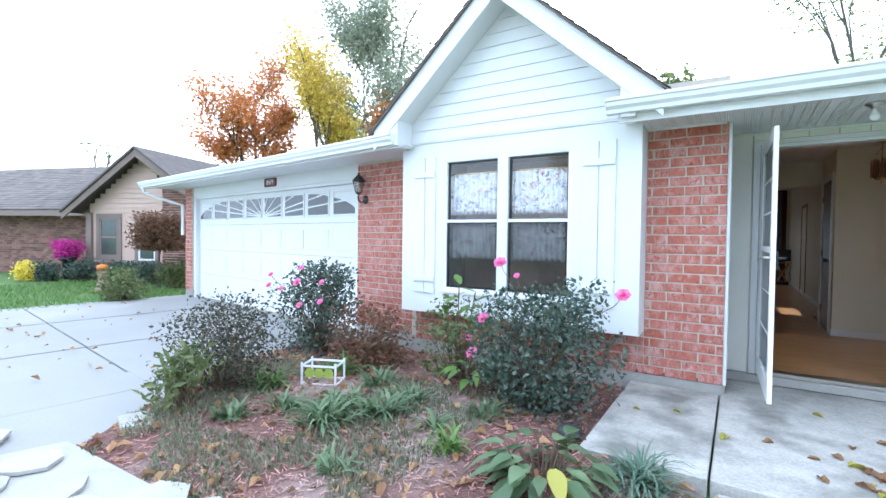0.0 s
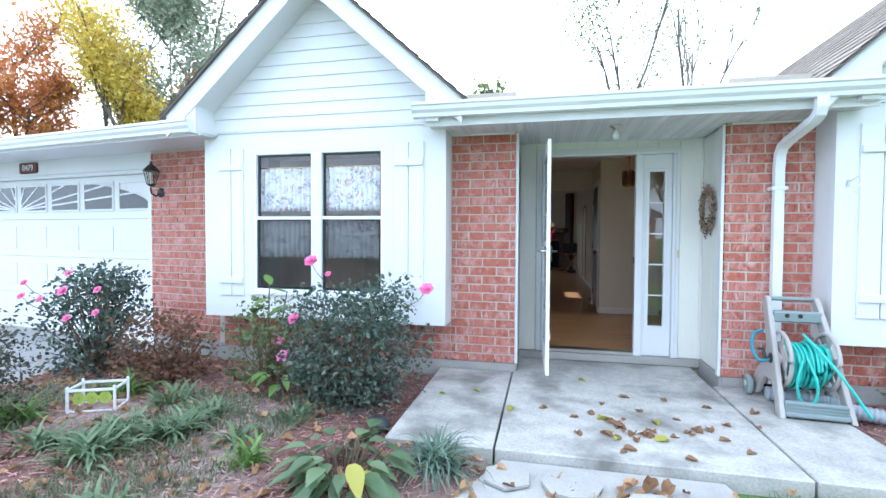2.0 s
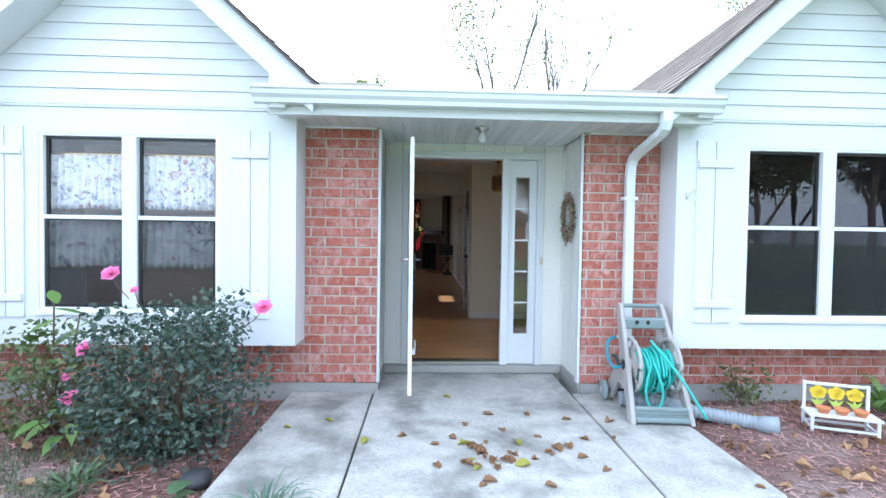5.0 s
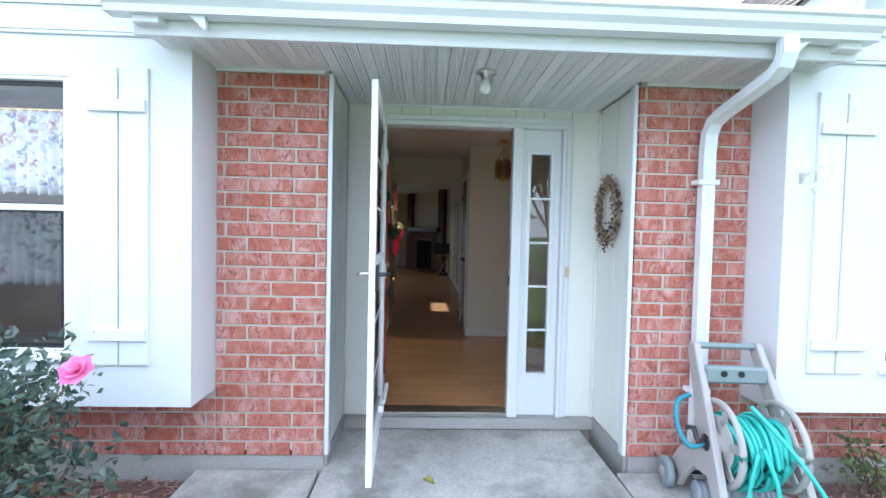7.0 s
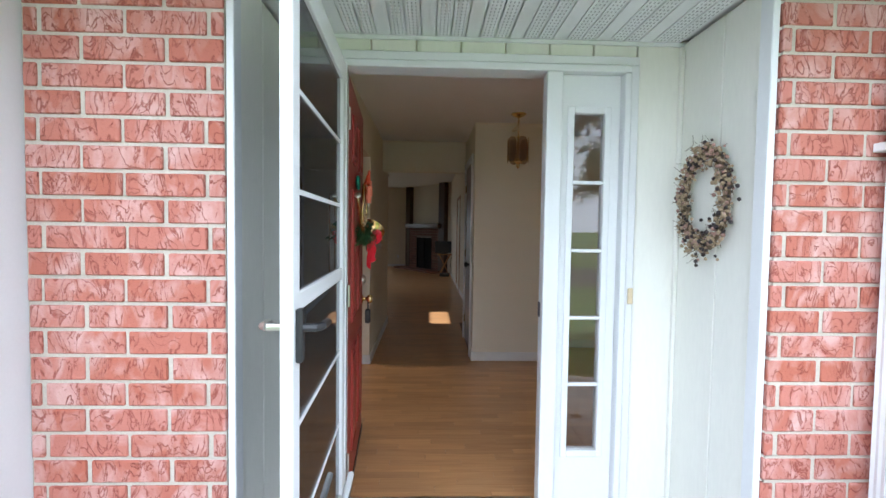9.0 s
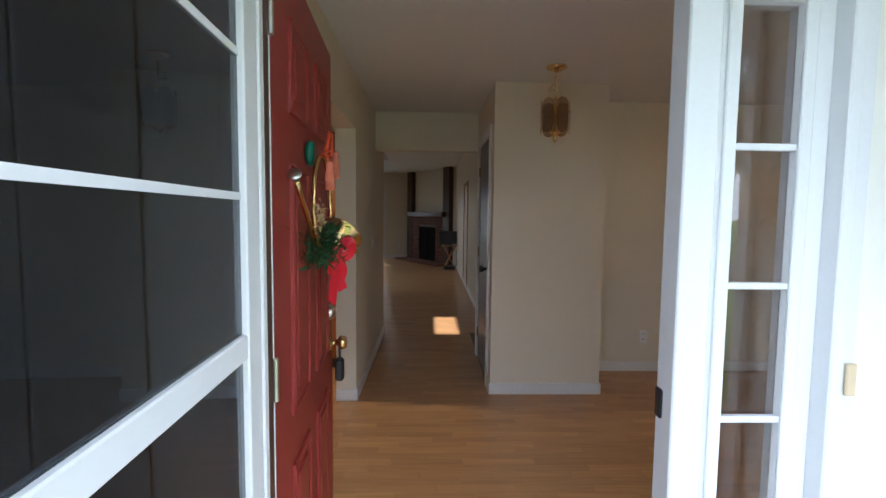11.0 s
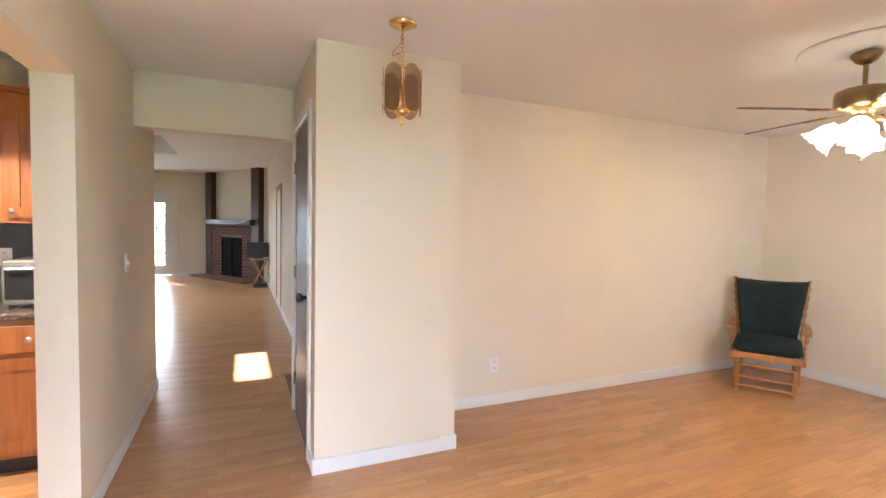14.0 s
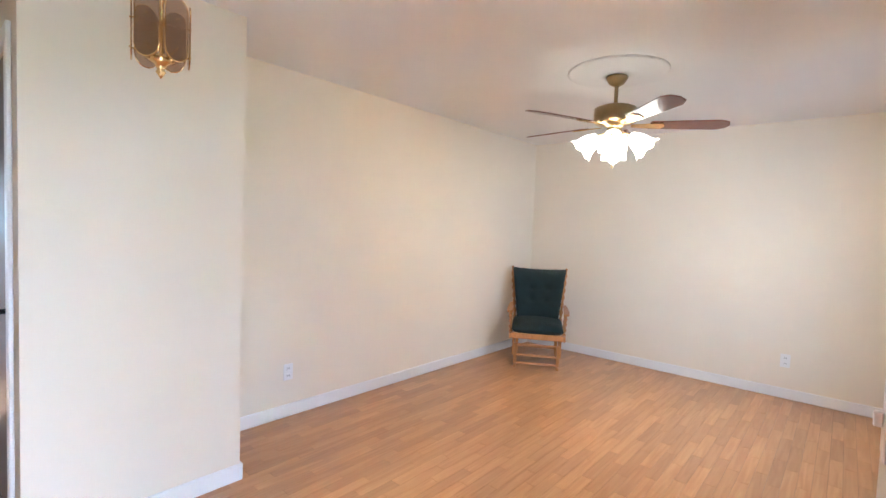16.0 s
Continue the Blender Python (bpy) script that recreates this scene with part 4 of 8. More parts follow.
tagged(part("lock_box", lb, M_BLACK), "black key lock box hung on the door knob", "lock box").matrix_world = HINGE @ pose(-0.055, 0, 0.04)
for z in (0.22, 1.02, 1.84):
    part("hinge", rod(bmesh.new(), (-0.006, -0.004, z - 0.05), (-0.006, -0.004, z + 0.05), 0.008, seg=8), M_NICKEL, fd)
part("sweep", nb((0.0, -0.006, 0.0, 0.905, 0.0, 0.03)), M_BLACK, fd)

# storm door, opened outwards
SD = pose(-0.462, -0.07, 0, 0, 0, -87.7)
sd = thing("storm_door", "open white storm door with divided glass", "storm door", SD)
SW = 0.935
bm = nb((0.0, -0.016, -0.015, 0.075, 0.016, 2.06), (SW - 0.075, -0.016, -0.015, SW, 0.016, 2.06), (0.075, -0.016, -0.015, SW - 0.075, 0.016, 0.16), (0.075, -0.016, 1.97, SW - 0.075, 0.016, 2.06), (0.075, -0.014, 1.115, SW - 0.075, 0.014, 1.165), bevel=0.003)
part("frame", bm, M_VINYL, sd)
for z0, z1 in ((0.16, 1.115), (1.165, 1.97)):
    pn = part("pane", nb((0.075, -0.003, z0, SW - 0.075, 0.003, z1)), M_STORM, sd)
    pn.visible_shadow = False
    for k in range(1, 3):
        part("muntin", nb((0.075, -0.006, z0 + (z1 - z0) * k / 3 - 0.007, SW - 0.075, 0.006, z0 + (z1 - z0) * k / 3 + 0.007)), M_VINYL, sd)
hb = bmesh.new()
box(hb, SW - 0.055, 0.0165, 0.99, SW - 0.025, 0.034, 1.13, 0.004)
pipe(hb, [(SW - 0.04, 0.03, 1.08), (SW - 0.04, 0.065, 1.08), (SW - 0.06, 0.078, 1.08), (SW - 0.14, 0.078, 1.075)], 0.011, 8)
part("inner_handle", hb, M_BLACK, sd, "black lever handle")
hb = bmesh.new()
rod(hb, (SW - 0.045, -0.016, 1.08), (SW - 0.045, -0.06, 1.08), 0.011)
pipe(hb, [(SW - 0.045, -0.06, 1.08), (SW - 0.06, -0.075, 1.08), (SW - 0.13, -0.08, 1.075)], 0.011, 8)
part("outer_handle", hb, M_NICKEL, sd, "satin metal lever handle")
cl = bmesh.new()
rod(cl, (0.02, 0.05, 0.22), (0.36, 0.045, 0.22), 0.014)
rod(cl, (0.36, 0.045, 0.22), (0.46, 0.042, 0.22), 0.005)
box(cl, 0.44, 0.0165, 0.20, 0.48, 0.05, 0.24, 0.003)
part("closer", cl, M_VINYL, sd, "white pneumatic door closer")
part("hinge_rail", nb((-0.03, -0.02, -0.02, -0.002, 0.02, 2.07), bevel=0.003), M_VINYL, sd)

# ---- windows of the bays ----
def window(name, win, pane_glass):
    x0, x1, z0, z1 = win
    y = YBAY
    w = tagged(new(name), "white double-hung window pair with dark glass", "window", "", "structure")
    f = 0.035
    part("window_frame", nb((x0, y + 0.004, z0, x0 + f, y + 0.066, z1), (x1 - f, y + 0.004, z0, x1, y + 0.066, z1), (x0 + f, y + 0.004, z0, x1 - f, y + 0.066, z0 + f), (x0 + f, y + 0.004, z1 - f * 0.6, x1 - f, y + 0.066, z1), bevel=0.003), M_VINYL, w)
    mid = (x0 + x1) / 2
    part("mullion", nb((mid - 0.058, y - 0.006, z0 + f, mid + 0.058, y + 0.066, z1 - f * 0.6), bevel=0.003), M_WHITE, w)
    mz = 1.385
    for a, b in ((x0 + f, mid - 0.059), (mid + 0.059, x1 - f)):
        for za, zb, dy in ((z0 + f, mz - 0.005, 0.018), (mz + 0.005, z1 - f * 0.6, 0.036)):
            s = 0.02
            sash = part("sash", nb((a, y + dy, za, a + s, y + dy + 0.022, zb), (b - s, y + dy, za, b, y + dy + 0.022, zb), (a + s, y + dy, za, b - s, y + dy + 0.022, za + s), (a + s, y + dy, zb - s, b - s, y + dy + 0.022, zb)), M_BLACK, w, "dark bronze sash")
            pn = part("pane", nb((a + s, y + dy + 0.009, za + s, b - s, y + dy + 0.013, zb - s)), pane_glass, sash)
            pn.visible_shadow = False
        sc = part("insect_screen", nb((a + 0.012, y + 0.010, z0 + f + 0.012, b - 0.012, y + 0.0105, mz - 0.018)), M_SCREEN, w, "dark insect screen over the lower sash")
        sc.visible_shadow = False
        part("meeting_rail", nb((a, y + 0.008, mz - 0.016, b, y + 0.06, mz + 0.016), bevel=0.002), M_VINYL, w)
    part("window_sill", nb((x0 - 0.02, y - 0.02, z0 - 0.03, x1 + 0.02, y + 0.0, z0 - 0.001), bevel=0.004), M_WHITE, w)
    return w


window("window_1", WL, M_WGLASS)
window("window_2", WR, M_DIMGLASS)


def curtain(name, x0, x1, z0, z1, y, material, label, waves):
    n, m = 90, 8
    v, f = [], []
    for j in range(m + 1):
        for i in range(n + 1):
            u = i / n
            v.append((x0 + (x1 - x0) * u, y + 0.022 * math.sin(u * waves * 6.283 + 1.3 * math.sin(u * 9)) * (0.6 + 0.4 * j / m), z1 + (z0 - z1) * j / m + 0.008 * math.sin(u * waves * 6.283) * (j / m)))
    for j in range(m):
        for i in range(n):
            a = j * (n + 1) + i
            f.append((a, a + 1, a + n + 2, a + n + 1))
    ob = arrays(name, v, f, material, smooth=True)
    md = ob.modifiers.new("cloth", "SOLIDIFY")
    md.thickness = 0.002
    return tagged(ob, label, "curtain")


WALLY = -0.785
for a, b in ((-3.42, -2.74), (-2.69, -2.01)):
    curtain("valance", a, b, 1.46, 1.90, WALLY, M_FLORAL, "white floral print valance behind the window glass", 11)
    curtain("cafe_curtain", a, b, 0.98, 1.36, WALLY - 0.02, M_FLORAL, "white floral print cafe curtain on a rod", 11)
    for yy, zz in ((WALLY, 1.905), (WALLY - 0.02, 1.365)):
        tagged(part("curtain_rod", rod(bmesh.new(), (a, yy, zz), (b, yy, zz), 0.008), M_BRASS), "thin brass curtain rod across the window", "curtain rod")
for a, b in ((2.36, 3.04), (3.09, 3.77)):
    curtain("valance", a, b, 1.42, 1.60, WALLY, M_LAV, "lavender sheer strip behind the window glass", 9)

# shutters: two boards and two battens
def shutter(x0, x1, z0, z1):
    s = thing("shutter", "white board-and-batten window shutter", "shutter", group="shutters")
    mid = (x0 + x1) / 2
    part("board", nb((x0, YBAY - 0.016, z0, mid - 0.004, YBAY - 0.0005, z1), bevel=0.003), M_WHITE, s)
    part("board", nb((mid + 0.004, YBAY - 0.016, z0, x1, YBAY - 0.0005, z1), bevel=0.003), M_WHITE, s)
    part("batten", nb((x0 + 0.006, YBAY - 0.034, z1 - 0.225, x1 - 0.006, YBAY - 0.0165, z1 - 0.165), bevel=0.003), M_WHITE, s)
    part("batten", nb((x0 + 0.006, YBAY - 0.034, z0 + 0.13, x1 - 0.006, YBAY - 0.0165, z0 + 0.19), bevel=0.003), M_WHITE, s)
for x0, x1 in ((-3.785, -3.50), (-1.873, -1.577), (1.937, 2.25), (3.90, 4.19)):
    shutter(x0, x1, 0.58, 2.10)

# ---- garage wing ----
gw = tagged(new("wall_garage"), "white garage front between red brick piers", "garage wall", "", "structure")
GL = -6.85      # local x of the opening's left side
GR = -1.22
def gpart(name, *boxes, bevel=0.0, material=None, label="", parent=None):
    return part(name, nb(*boxes, bevel=bevel, m=GM), material or M_WHITE, parent or gw, label)
gpart("mortar_bed", (GR, 0.002, -0.02, 0.3, 0.2, 2.25), (-7.22, 0.002, -0.02, GL, 0.2, 2.25), material=M_MORTAR)
gpart("foundation", (GR, 0.006, -0.5, 0.3, 0.2, -0.022), (-7.22, 0.006, -0.5, GL, 0.2, -0.022), material=M_FOUND)
gpart("header_board", (GL, 0.03, 2.03, GR, 0.2, 2.25))
gpart("jamb_board", (GL, 0.03, -0.3, GL + 0.10, 0.2, 2.029), bevel=0.003)
gpart("jamb_board", (GR - 0.10, 0.03, -0.3, GR, 0.2, 2.029), bevel=0.003)
gpart("side_wall", (-7.22, 0.201, -0.5, -7.0, 6.0, 2.25), material=M_MORTAR)
gd = thing("garage_door", "white panelled garage door with sunburst windows", "garage door")
D0, D1, DT = GL + 0.10, GR - 0.10, 1.98
gpart("head_trim", (GL + 0.1, 0.05, DT + 0.002, GR - 0.1, 0.2, 2.029), bevel=0.003)
sec = [(-0.16, 0.36), (0.365, 0.885), (0.89, 1.41), (1.415, DT)]
n_win = 8
pw = (D1 - D0) / n_win
M_GWIN = mat("garage_glass_dark", (0.05, 0.055, 0.06), 0.15, var=0.1, bump=0)
for i, (a, b) in enumerate(sec):
    sec_ob = gpart("door_section", (D0, 0.12, a, D1, 0.16, b), bevel=0.004, parent=gd)
    for k in range(n_win):
        x0, x1 = D0 + k * pw + 0.07, D0 + (k + 1) * pw - 0.07
        if i < 3:
            gpart("panel", (x0, 0.112, a + 0.1, x1, 0.1195, b - 0.1), bevel=0.006, parent=sec_ob)
        else:
            z0, z1 = a + 0.13, b - 0.10
            wf = gpart("window_frame", (x0 - 0.03, 0.105, z0 - 0.03, x1 + 0.03, 0.1195, z0), (x0 - 0.03, 0.105, z1, x1 + 0.03, 0.1195, z1 + 0.03), (x0 - 0.03, 0.105, z0, x0, 0.1195, z1), (x1, 0.105, z0, x1 + 0.03, 0.1195, z1), bevel=0.003, parent=sec_ob)
            # sunburst: dark glass below an arc, white rays in front
            c = (D0 + D1) / 2
            R = (D1 - D0) / 2 * 0.98
            bm = bmesh.new()
            pts = []
            for q in range(9):
                xx = x0 + (x1 - x0) * q / 8
                h = math.sqrt(max(0.0, 1 - ((xx - c) / R) ** 2))
                pts.append((xx, 0.110, min(z1, z0 + (z1 - z0) * h * 1.25)))
            prism(bm, [(x0, 0.110, z0), (x1, 0.110, z0)] + pts[::-1], (0, 0.008, 0))
            bmesh.ops.transform(bm, matrix=GM, verts=bm.verts)
            part("pane", bm, M_GWIN, sec_ob)
            bm = bmesh.new()
            for sl in (-2.2, -0.75, -0.33, -0.17, -0.085, 0.085, 0.17, 0.33, 0.75, 2.2):
                dx, dz = math.copysign(1, sl) / math.hypot(1, sl), abs(sl) / math.hypot(1, sl)
                # clip the ray to this window
                t0 = [((x0 - c) / (dx * R)), ((x1 - c) / (dx * R))] if abs(dx) > 1e-3 else [0, 9]
                lo, hi = max(0, min(t0)), min(max(t0), (z1 - z0) / (dz * R))
                if hi - lo > 0.01 and lo < 1.05:
                    A = Vector((c + dx * lo * R, 0.104, z0 + dz * lo * R))
                    B = Vector((c + dx * hi * R, 0.104, z0 + dz * hi * R))
                    s = Vector((-(B - A).z, 0, (B - A).x)).normalized() * 0.011
                    prism(bm, [A - s, B - s, B + s, A + s], (0, 0.006, 0))
            bmesh.ops.transform(bm, matrix=GM, verts=bm.verts)
            if len(bm.verts):
                part("sun_rays", bm, M_WHITE, sec_ob)
            else:
                bm.free()
gs = gpart("soffit_board", (-7.75, -0.61, 2.235, 0.25, 0.03, 2.25))
gpart("fascia_board", (-7.75, -0.635, 2.20, 0.25, -0.611, 2.36))
gt = gutter("gutter", -7.85, 0.22, -0.637, 2.225, m=GM)
bm = prism(bmesh.new(), [(-7.9, -0.64, 2.34), (-7.9, 4.2, 3.42), (-7.9, 4.2, 3.5), (-7.9, -0.66, 2.37)], (6.9, 0, 0))
bmesh.ops.transform(bm, matrix=GM, verts=bm.verts)
structure("garage_roof", bm, M_SHINGLE, "low shingled roof over the garage", "roof")
# gutter outlet at the far corner
db = bmesh.new()
pipe(db, [(-7.72, -0.69, 2.24), (-7.72, -0.66, 2.12), (-7.45, -0.2, 1.93), (-7.3, -0.03, 1.86), (-7.3, -0.03, 1.2)], 0.035, 6)
bmesh.ops.transform(db, matrix=GM, verts=db.verts)
tagged(part("downspout", db, M_GUTTER), "white downspout at the garage corner", "downspout")

# house number plaque
def digits(text, size, at, material, parent, name="digits"):
    cu = bpy.data.curves.new(name, "FONT")
    cu.body, cu.size, cu.extrude, cu.align_x, cu.align_y = text, size, 0.003, "CENTER", "CENTER"
    ob = new(name + "_text", cu)
    dg = bpy.context.evaluated_depsgraph_get()
    me = bpy.data.meshes.new_from_object(ob.evaluated_get(dg))
    bpy.data.objects.remove(ob)
    me.materials.clear()
    me.materials.append(material)
    o = new(name, me)
    o.parent = parent
    o.matrix_local = at
    return o


pq = thing("house_number_plaque", "brown house number plaque with white digits", "sign", GM @ pose(-3.62, 0.03, 2.135))
part("plate", nb((-0.19, -0.02, -0.075, 0.19, -0.001, 0.075), bevel=0.02), mat("plaque_brown", (0.13, 0.035, 0.025), 0.5, bump=0.05), pq)
digits("8479", 0.12, pose(0, -0.0215, 0, 90, 0, 0), M_WHITE, pq)


def lantern(m):
    """Wall lantern: back plate, curled arm, glass cage with cap."""
    r = thing("wall_lantern", "black metal wall lantern with glass sides", "wall lamp", m)
    part("back_plate", turned(bmesh.new(), [(0.06, 0), (0.06, 0.012), (0.03, 0.03), (0.0, 0.032)], 16, m=pose(0, 0, 0, 90, 0, 0)), M_BLACK, r)
    part("arm", pipe(bmesh.new(), [(0, -0.02, 0), (0, -0.07, -0.05), (0, -0.13, -0.02), (0, -0.14, 0.04), (0, -0.13, 0.08)], 0.010, 8), M_BLACK, r)
    part("cap", turned(bmesh.new(), [(0.09, 0.24), (0.085, 0.255), (0.05, 0.30), (0.018, 0.33), (0.012, 0.36), (0.0, 0.365)], 8, (0, -0.13, 0)), M_BLACK, r)
    part("base", turned(bmesh.new(), [(0.015, 0.06), (0.045, 0.08), (0.05, 0.09), (0.0, 0.095)], 8, (0, -0.13, 0)), M_BLACK, r)
    for k in range(6):
        a = k * math.pi / 3
        part("bar", rod(bmesh.new(), (0.046 * math.cos(a), -0.13 + 0.046 * math.sin(a), 0.09), (0.08 * math.cos(a), -0.13 + 0.08 * math.sin(a), 0.245), 0.004, seg=6), M_BLACK, r)
    gp = part("glass_sides", turned(bmesh.new(), [(0.043, 0.092), (0.076, 0.243)], 6, (0, -0.13, 0)), M_GLASS, r)
    return r


lantern(GM @ pose(-1.05, 0.0, 1.72))
lantern(GM @ pose(-7.25, 0.1, 1.70, 0, 0, -90))

# porch downspout with elbows
ds = thing("downspout", "white ribbed aluminium downspout with elbows and straps", "downspout")
bm = bmesh.new()
def rect_pipe(bm, pts, w, d):
    rings = []
    for i, p in enumerate(pts):
        p = Vector(p)
        a = Vector(pts[max(i - 1, 0)])
        b = Vector(pts[min(i + 1, len(pts) - 1)])
        t = (b - a).normalized()
        s = Vector((1, 0, 0))
        s = (s - t * s.dot(t)).normalized()
        u = t.cross(s)
        ring = []
        for k in range(16):
            e = [(-1, -1), (-.5, -1), (0, -1.0), (.5, -1), (1, -1), (1, -.5), (1, 0), (1, .5), (1, 1), (.5, 1), (0, 1), (-.5, 1), (-1, 1), (-1, .5), (-1, 0), (-1, -.5)][k]
            q = 0.93 if k % 2 else 1.0
            ring.append(bm.verts.new(p + s * (e[0] * w / 2 * q) + u * (e[1] * d / 2 * q)))
        rings.append(ring)
    for a, b in zip(rings, rings[1:]):
        for k in range(16):
            bm.faces.new((a[k], a[(k + 1) % 16], b[(k + 1) % 16], b[k]))
    bm.faces.new(rings[-1])
    return bm
rect_pipe(bm, [(1.52, -1.205, 2.26), (1.52, -1.205, 2.18), (1.518, -1.185, 2.13), (1.515, -1.14, 2.10), (1.49, -0.80, 2.005), (1.482, -0.73, 1.97), (1.478, -0.695, 1.91), (1.477, -0.685, 1.80), (1.477, -0.685, 0.02), (1.477, -0.70, -0.05), (1.477, -0.76, -0.08)], 0.075, 0.052)
part("pipe", bm, M_GUTTER, ds)
for z in (1.63, 0.40):
    part("strap", nb((1.415, -0.717, z - 0.015, 1.54, -0.632, z + 0.015), bevel=0.003), M_GUTTER, ds)

# ---- planting helpers ----
def leaf_cloud(rs, pts, size, spread=0.35, long=1.7, up=0.3):
    """Folded six-point leaves at the points; returns verts and faces."""
    v, f = [], []
    for p in pts:
        d = Vector((rs.gauss(0, 1), rs.gauss(0, 1), rs.gauss(up, 0.7))).normalized()
        s = d.cross(Vector((rs.gauss(0, 1), rs.gauss(0, 1), rs.gauss(0, 1)))).normalized()
        n = d.cross(s)
        L = size * rs.uniform(1 - spread, 1 + spread)
        w = L / long / 2
        p = Vector(p)
        k = len(v)
        fold = n * (w * 0.35)
        v += [p, p + d * L * 0.45 + s * w + fold, p + d * L * 0.45, p + d * L * 0.45 - s * w + fold, p + d * L - n * (L * 0.12)]
        f += [(k, k + 2, k + 1), (k + 1, k + 2, k + 4), (k, k + 3, k + 2), (k + 3, k + 4, k + 2)]
    return v, f


def shrub_points(rs, w, d, h, n, clumps, low=0.1):
    """Points in an uneven crown: clumps in an ellipsoid, denser outside."""
    cs = []
    for _ in range(clumps):
        a = rs.uniform(0, 6.283)
        r = math.sqrt(rs.random())
        z = rs.uniform(low, 1)
        sh = 0.55 + 0.45 * math.sin(min(1, z * 1.15) * 2.6)
        cs.append((w * r * sh * math.cos(a), d * r * sh * math.sin(a), h * z))
    out = []
    for _ in range(n):
        c = rs.choice(cs)
        q = 0.16 * min(w, d, h) + 0.035
        g = [max(-1.6, min(1.6, rs.gauss(0, 1))) * q for _ in range(3)]
        out.append((c[0] + g[0], c[1] + g[1], max(0.01, c[2] + g[2] * 0.8)))
    return out, cs


def shrub(name, label, at, w, d, h, n, leaf, material, seed, clumps=60, stem_r=0.007, blooms=(), low=0.12, up=0.3, long=1.7, category="shrub"):
    rs = random.Random(seed)
    r = thing(name, label, category, Matrix.Translation(at))
    pts, cs = shrub_points(rs, w, d, h, n, clumps, low)
    bm = bmesh.new()
    for c in cs[: min(len(cs), 80)]:
        b = (rs.gauss(0, 0.05), rs.gauss(0, 0.05), -0.02)
        m = (c[0] * 0.45 + rs.gauss(0, 0.03), c[1] * 0.45 + rs.gauss(0, 0.03), c[2] * 0.55)
        pipe(bm, [b, m, c], [stem_r, stem_r * 0.7, stem_r * 0.3], 5)
    part("branchwork", bm, M_STEM, r)
    v, f = leaf_cloud(rs, pts, leaf, up=up, long=long)
    arrays("foliage", v, f, material, r)
    for bx, by, bz, br in blooms:
        part("bloom", bloom(rs, (bx, by, bz), br * 0.72), M_PINK, r, "pink rose bloom")
        part("bloom_stem", pipe(bmesh.new(), [(bx * 0.7, by * 0.7, bz - 0.16), (bx * 0.9, by * 0.9, bz - 0.08), (bx, by, bz - 0.005)], 0.003, 5), M_STEM, r)
    return r


def bloom(rs, c, r):
    bm = bmesh.new()
    c = Vector(c)
    for ring, (n, tilt, s) in enumerate(((6, 0.35, 1.0), (6, 0.8, 0.9), (5, 1.2, 0.7))):
        for i in range(n):
            a = i * 6.283 / n + ring * 0.6 + rs.uniform(-0.15, 0.15)
            d = Vector((math.cos(a) * math.cos(tilt), math.sin(a) * math.cos(tilt), math.sin(tilt)))
            t = Vector((-math.sin(a), math.cos(a), 0))
            q = [c, c + d * r * s * 0.6 + t * r * s * 0.5, c + d * r * s, c + d * r * s * 0.6 - t * r * s * 0.5]
            q[2] = q[2] - Vector((0, 0, 0.1 * r))
            bm.faces.new([bm.verts.new(p) for p in q])
    bmesh.ops.rotate(bm, cent=c, matrix=Matrix.Rotation(radians(48), 3, "X"), verts=bm.verts)
    return bm


def strap_plant(name, label, at, n, length, width, material, seed, arch=0.6, spots=None):
    """A clump of arching strap leaves, each a tapered folded strip."""
    rs = random.Random(seed)
    r = thing(name, label, "plant", Matrix.Translation(at))
    v, f = [], []
    for _ in range(n):
        a = rs.uniform(0, 6.283)
        L = length * rs.uniform(0.6, 1.1)
        e0 = rs.uniform(0.5, 1.35)
        w = width * rs.uniform(0.7, 1.1)
        p = Vector((rs.gauss(0, 0.05), rs.gauss(0, 0.05), 0.0))
        side = Vector((-math.sin(a), math.cos(a), 0))
        k0 = len(v)
        S = 6
        for i in range(S + 1):
            t = i / S
            el = e0 - arch * 2.2 * t * t
            if i:
                p = p + Vector((math.cos(a) * math.cos(el), math.sin(a) * math.cos(el), math.sin(el))) * (L / S)
            p.z = max(p.z, 0.005)
            ww = w * (0.55 + 1.0 * math.sin(math.pi * min(0.98, 0.15 + 0.85 * t))) * (1 - 0.55 * t) * 0.5
            v += [p + side * ww + Vector((0, 0, ww * 0.35)), p.copy(), p - side * ww + Vector((0, 0, ww * 0.35))]
        for i in range(S):
            k = k0 + 3 * i
            f += [(k, k + 1, k + 4, k + 3), (k + 1, k + 2, k + 5, k + 4)]
    arrays("foliage", v, f, material, r, smooth=True)
    return r


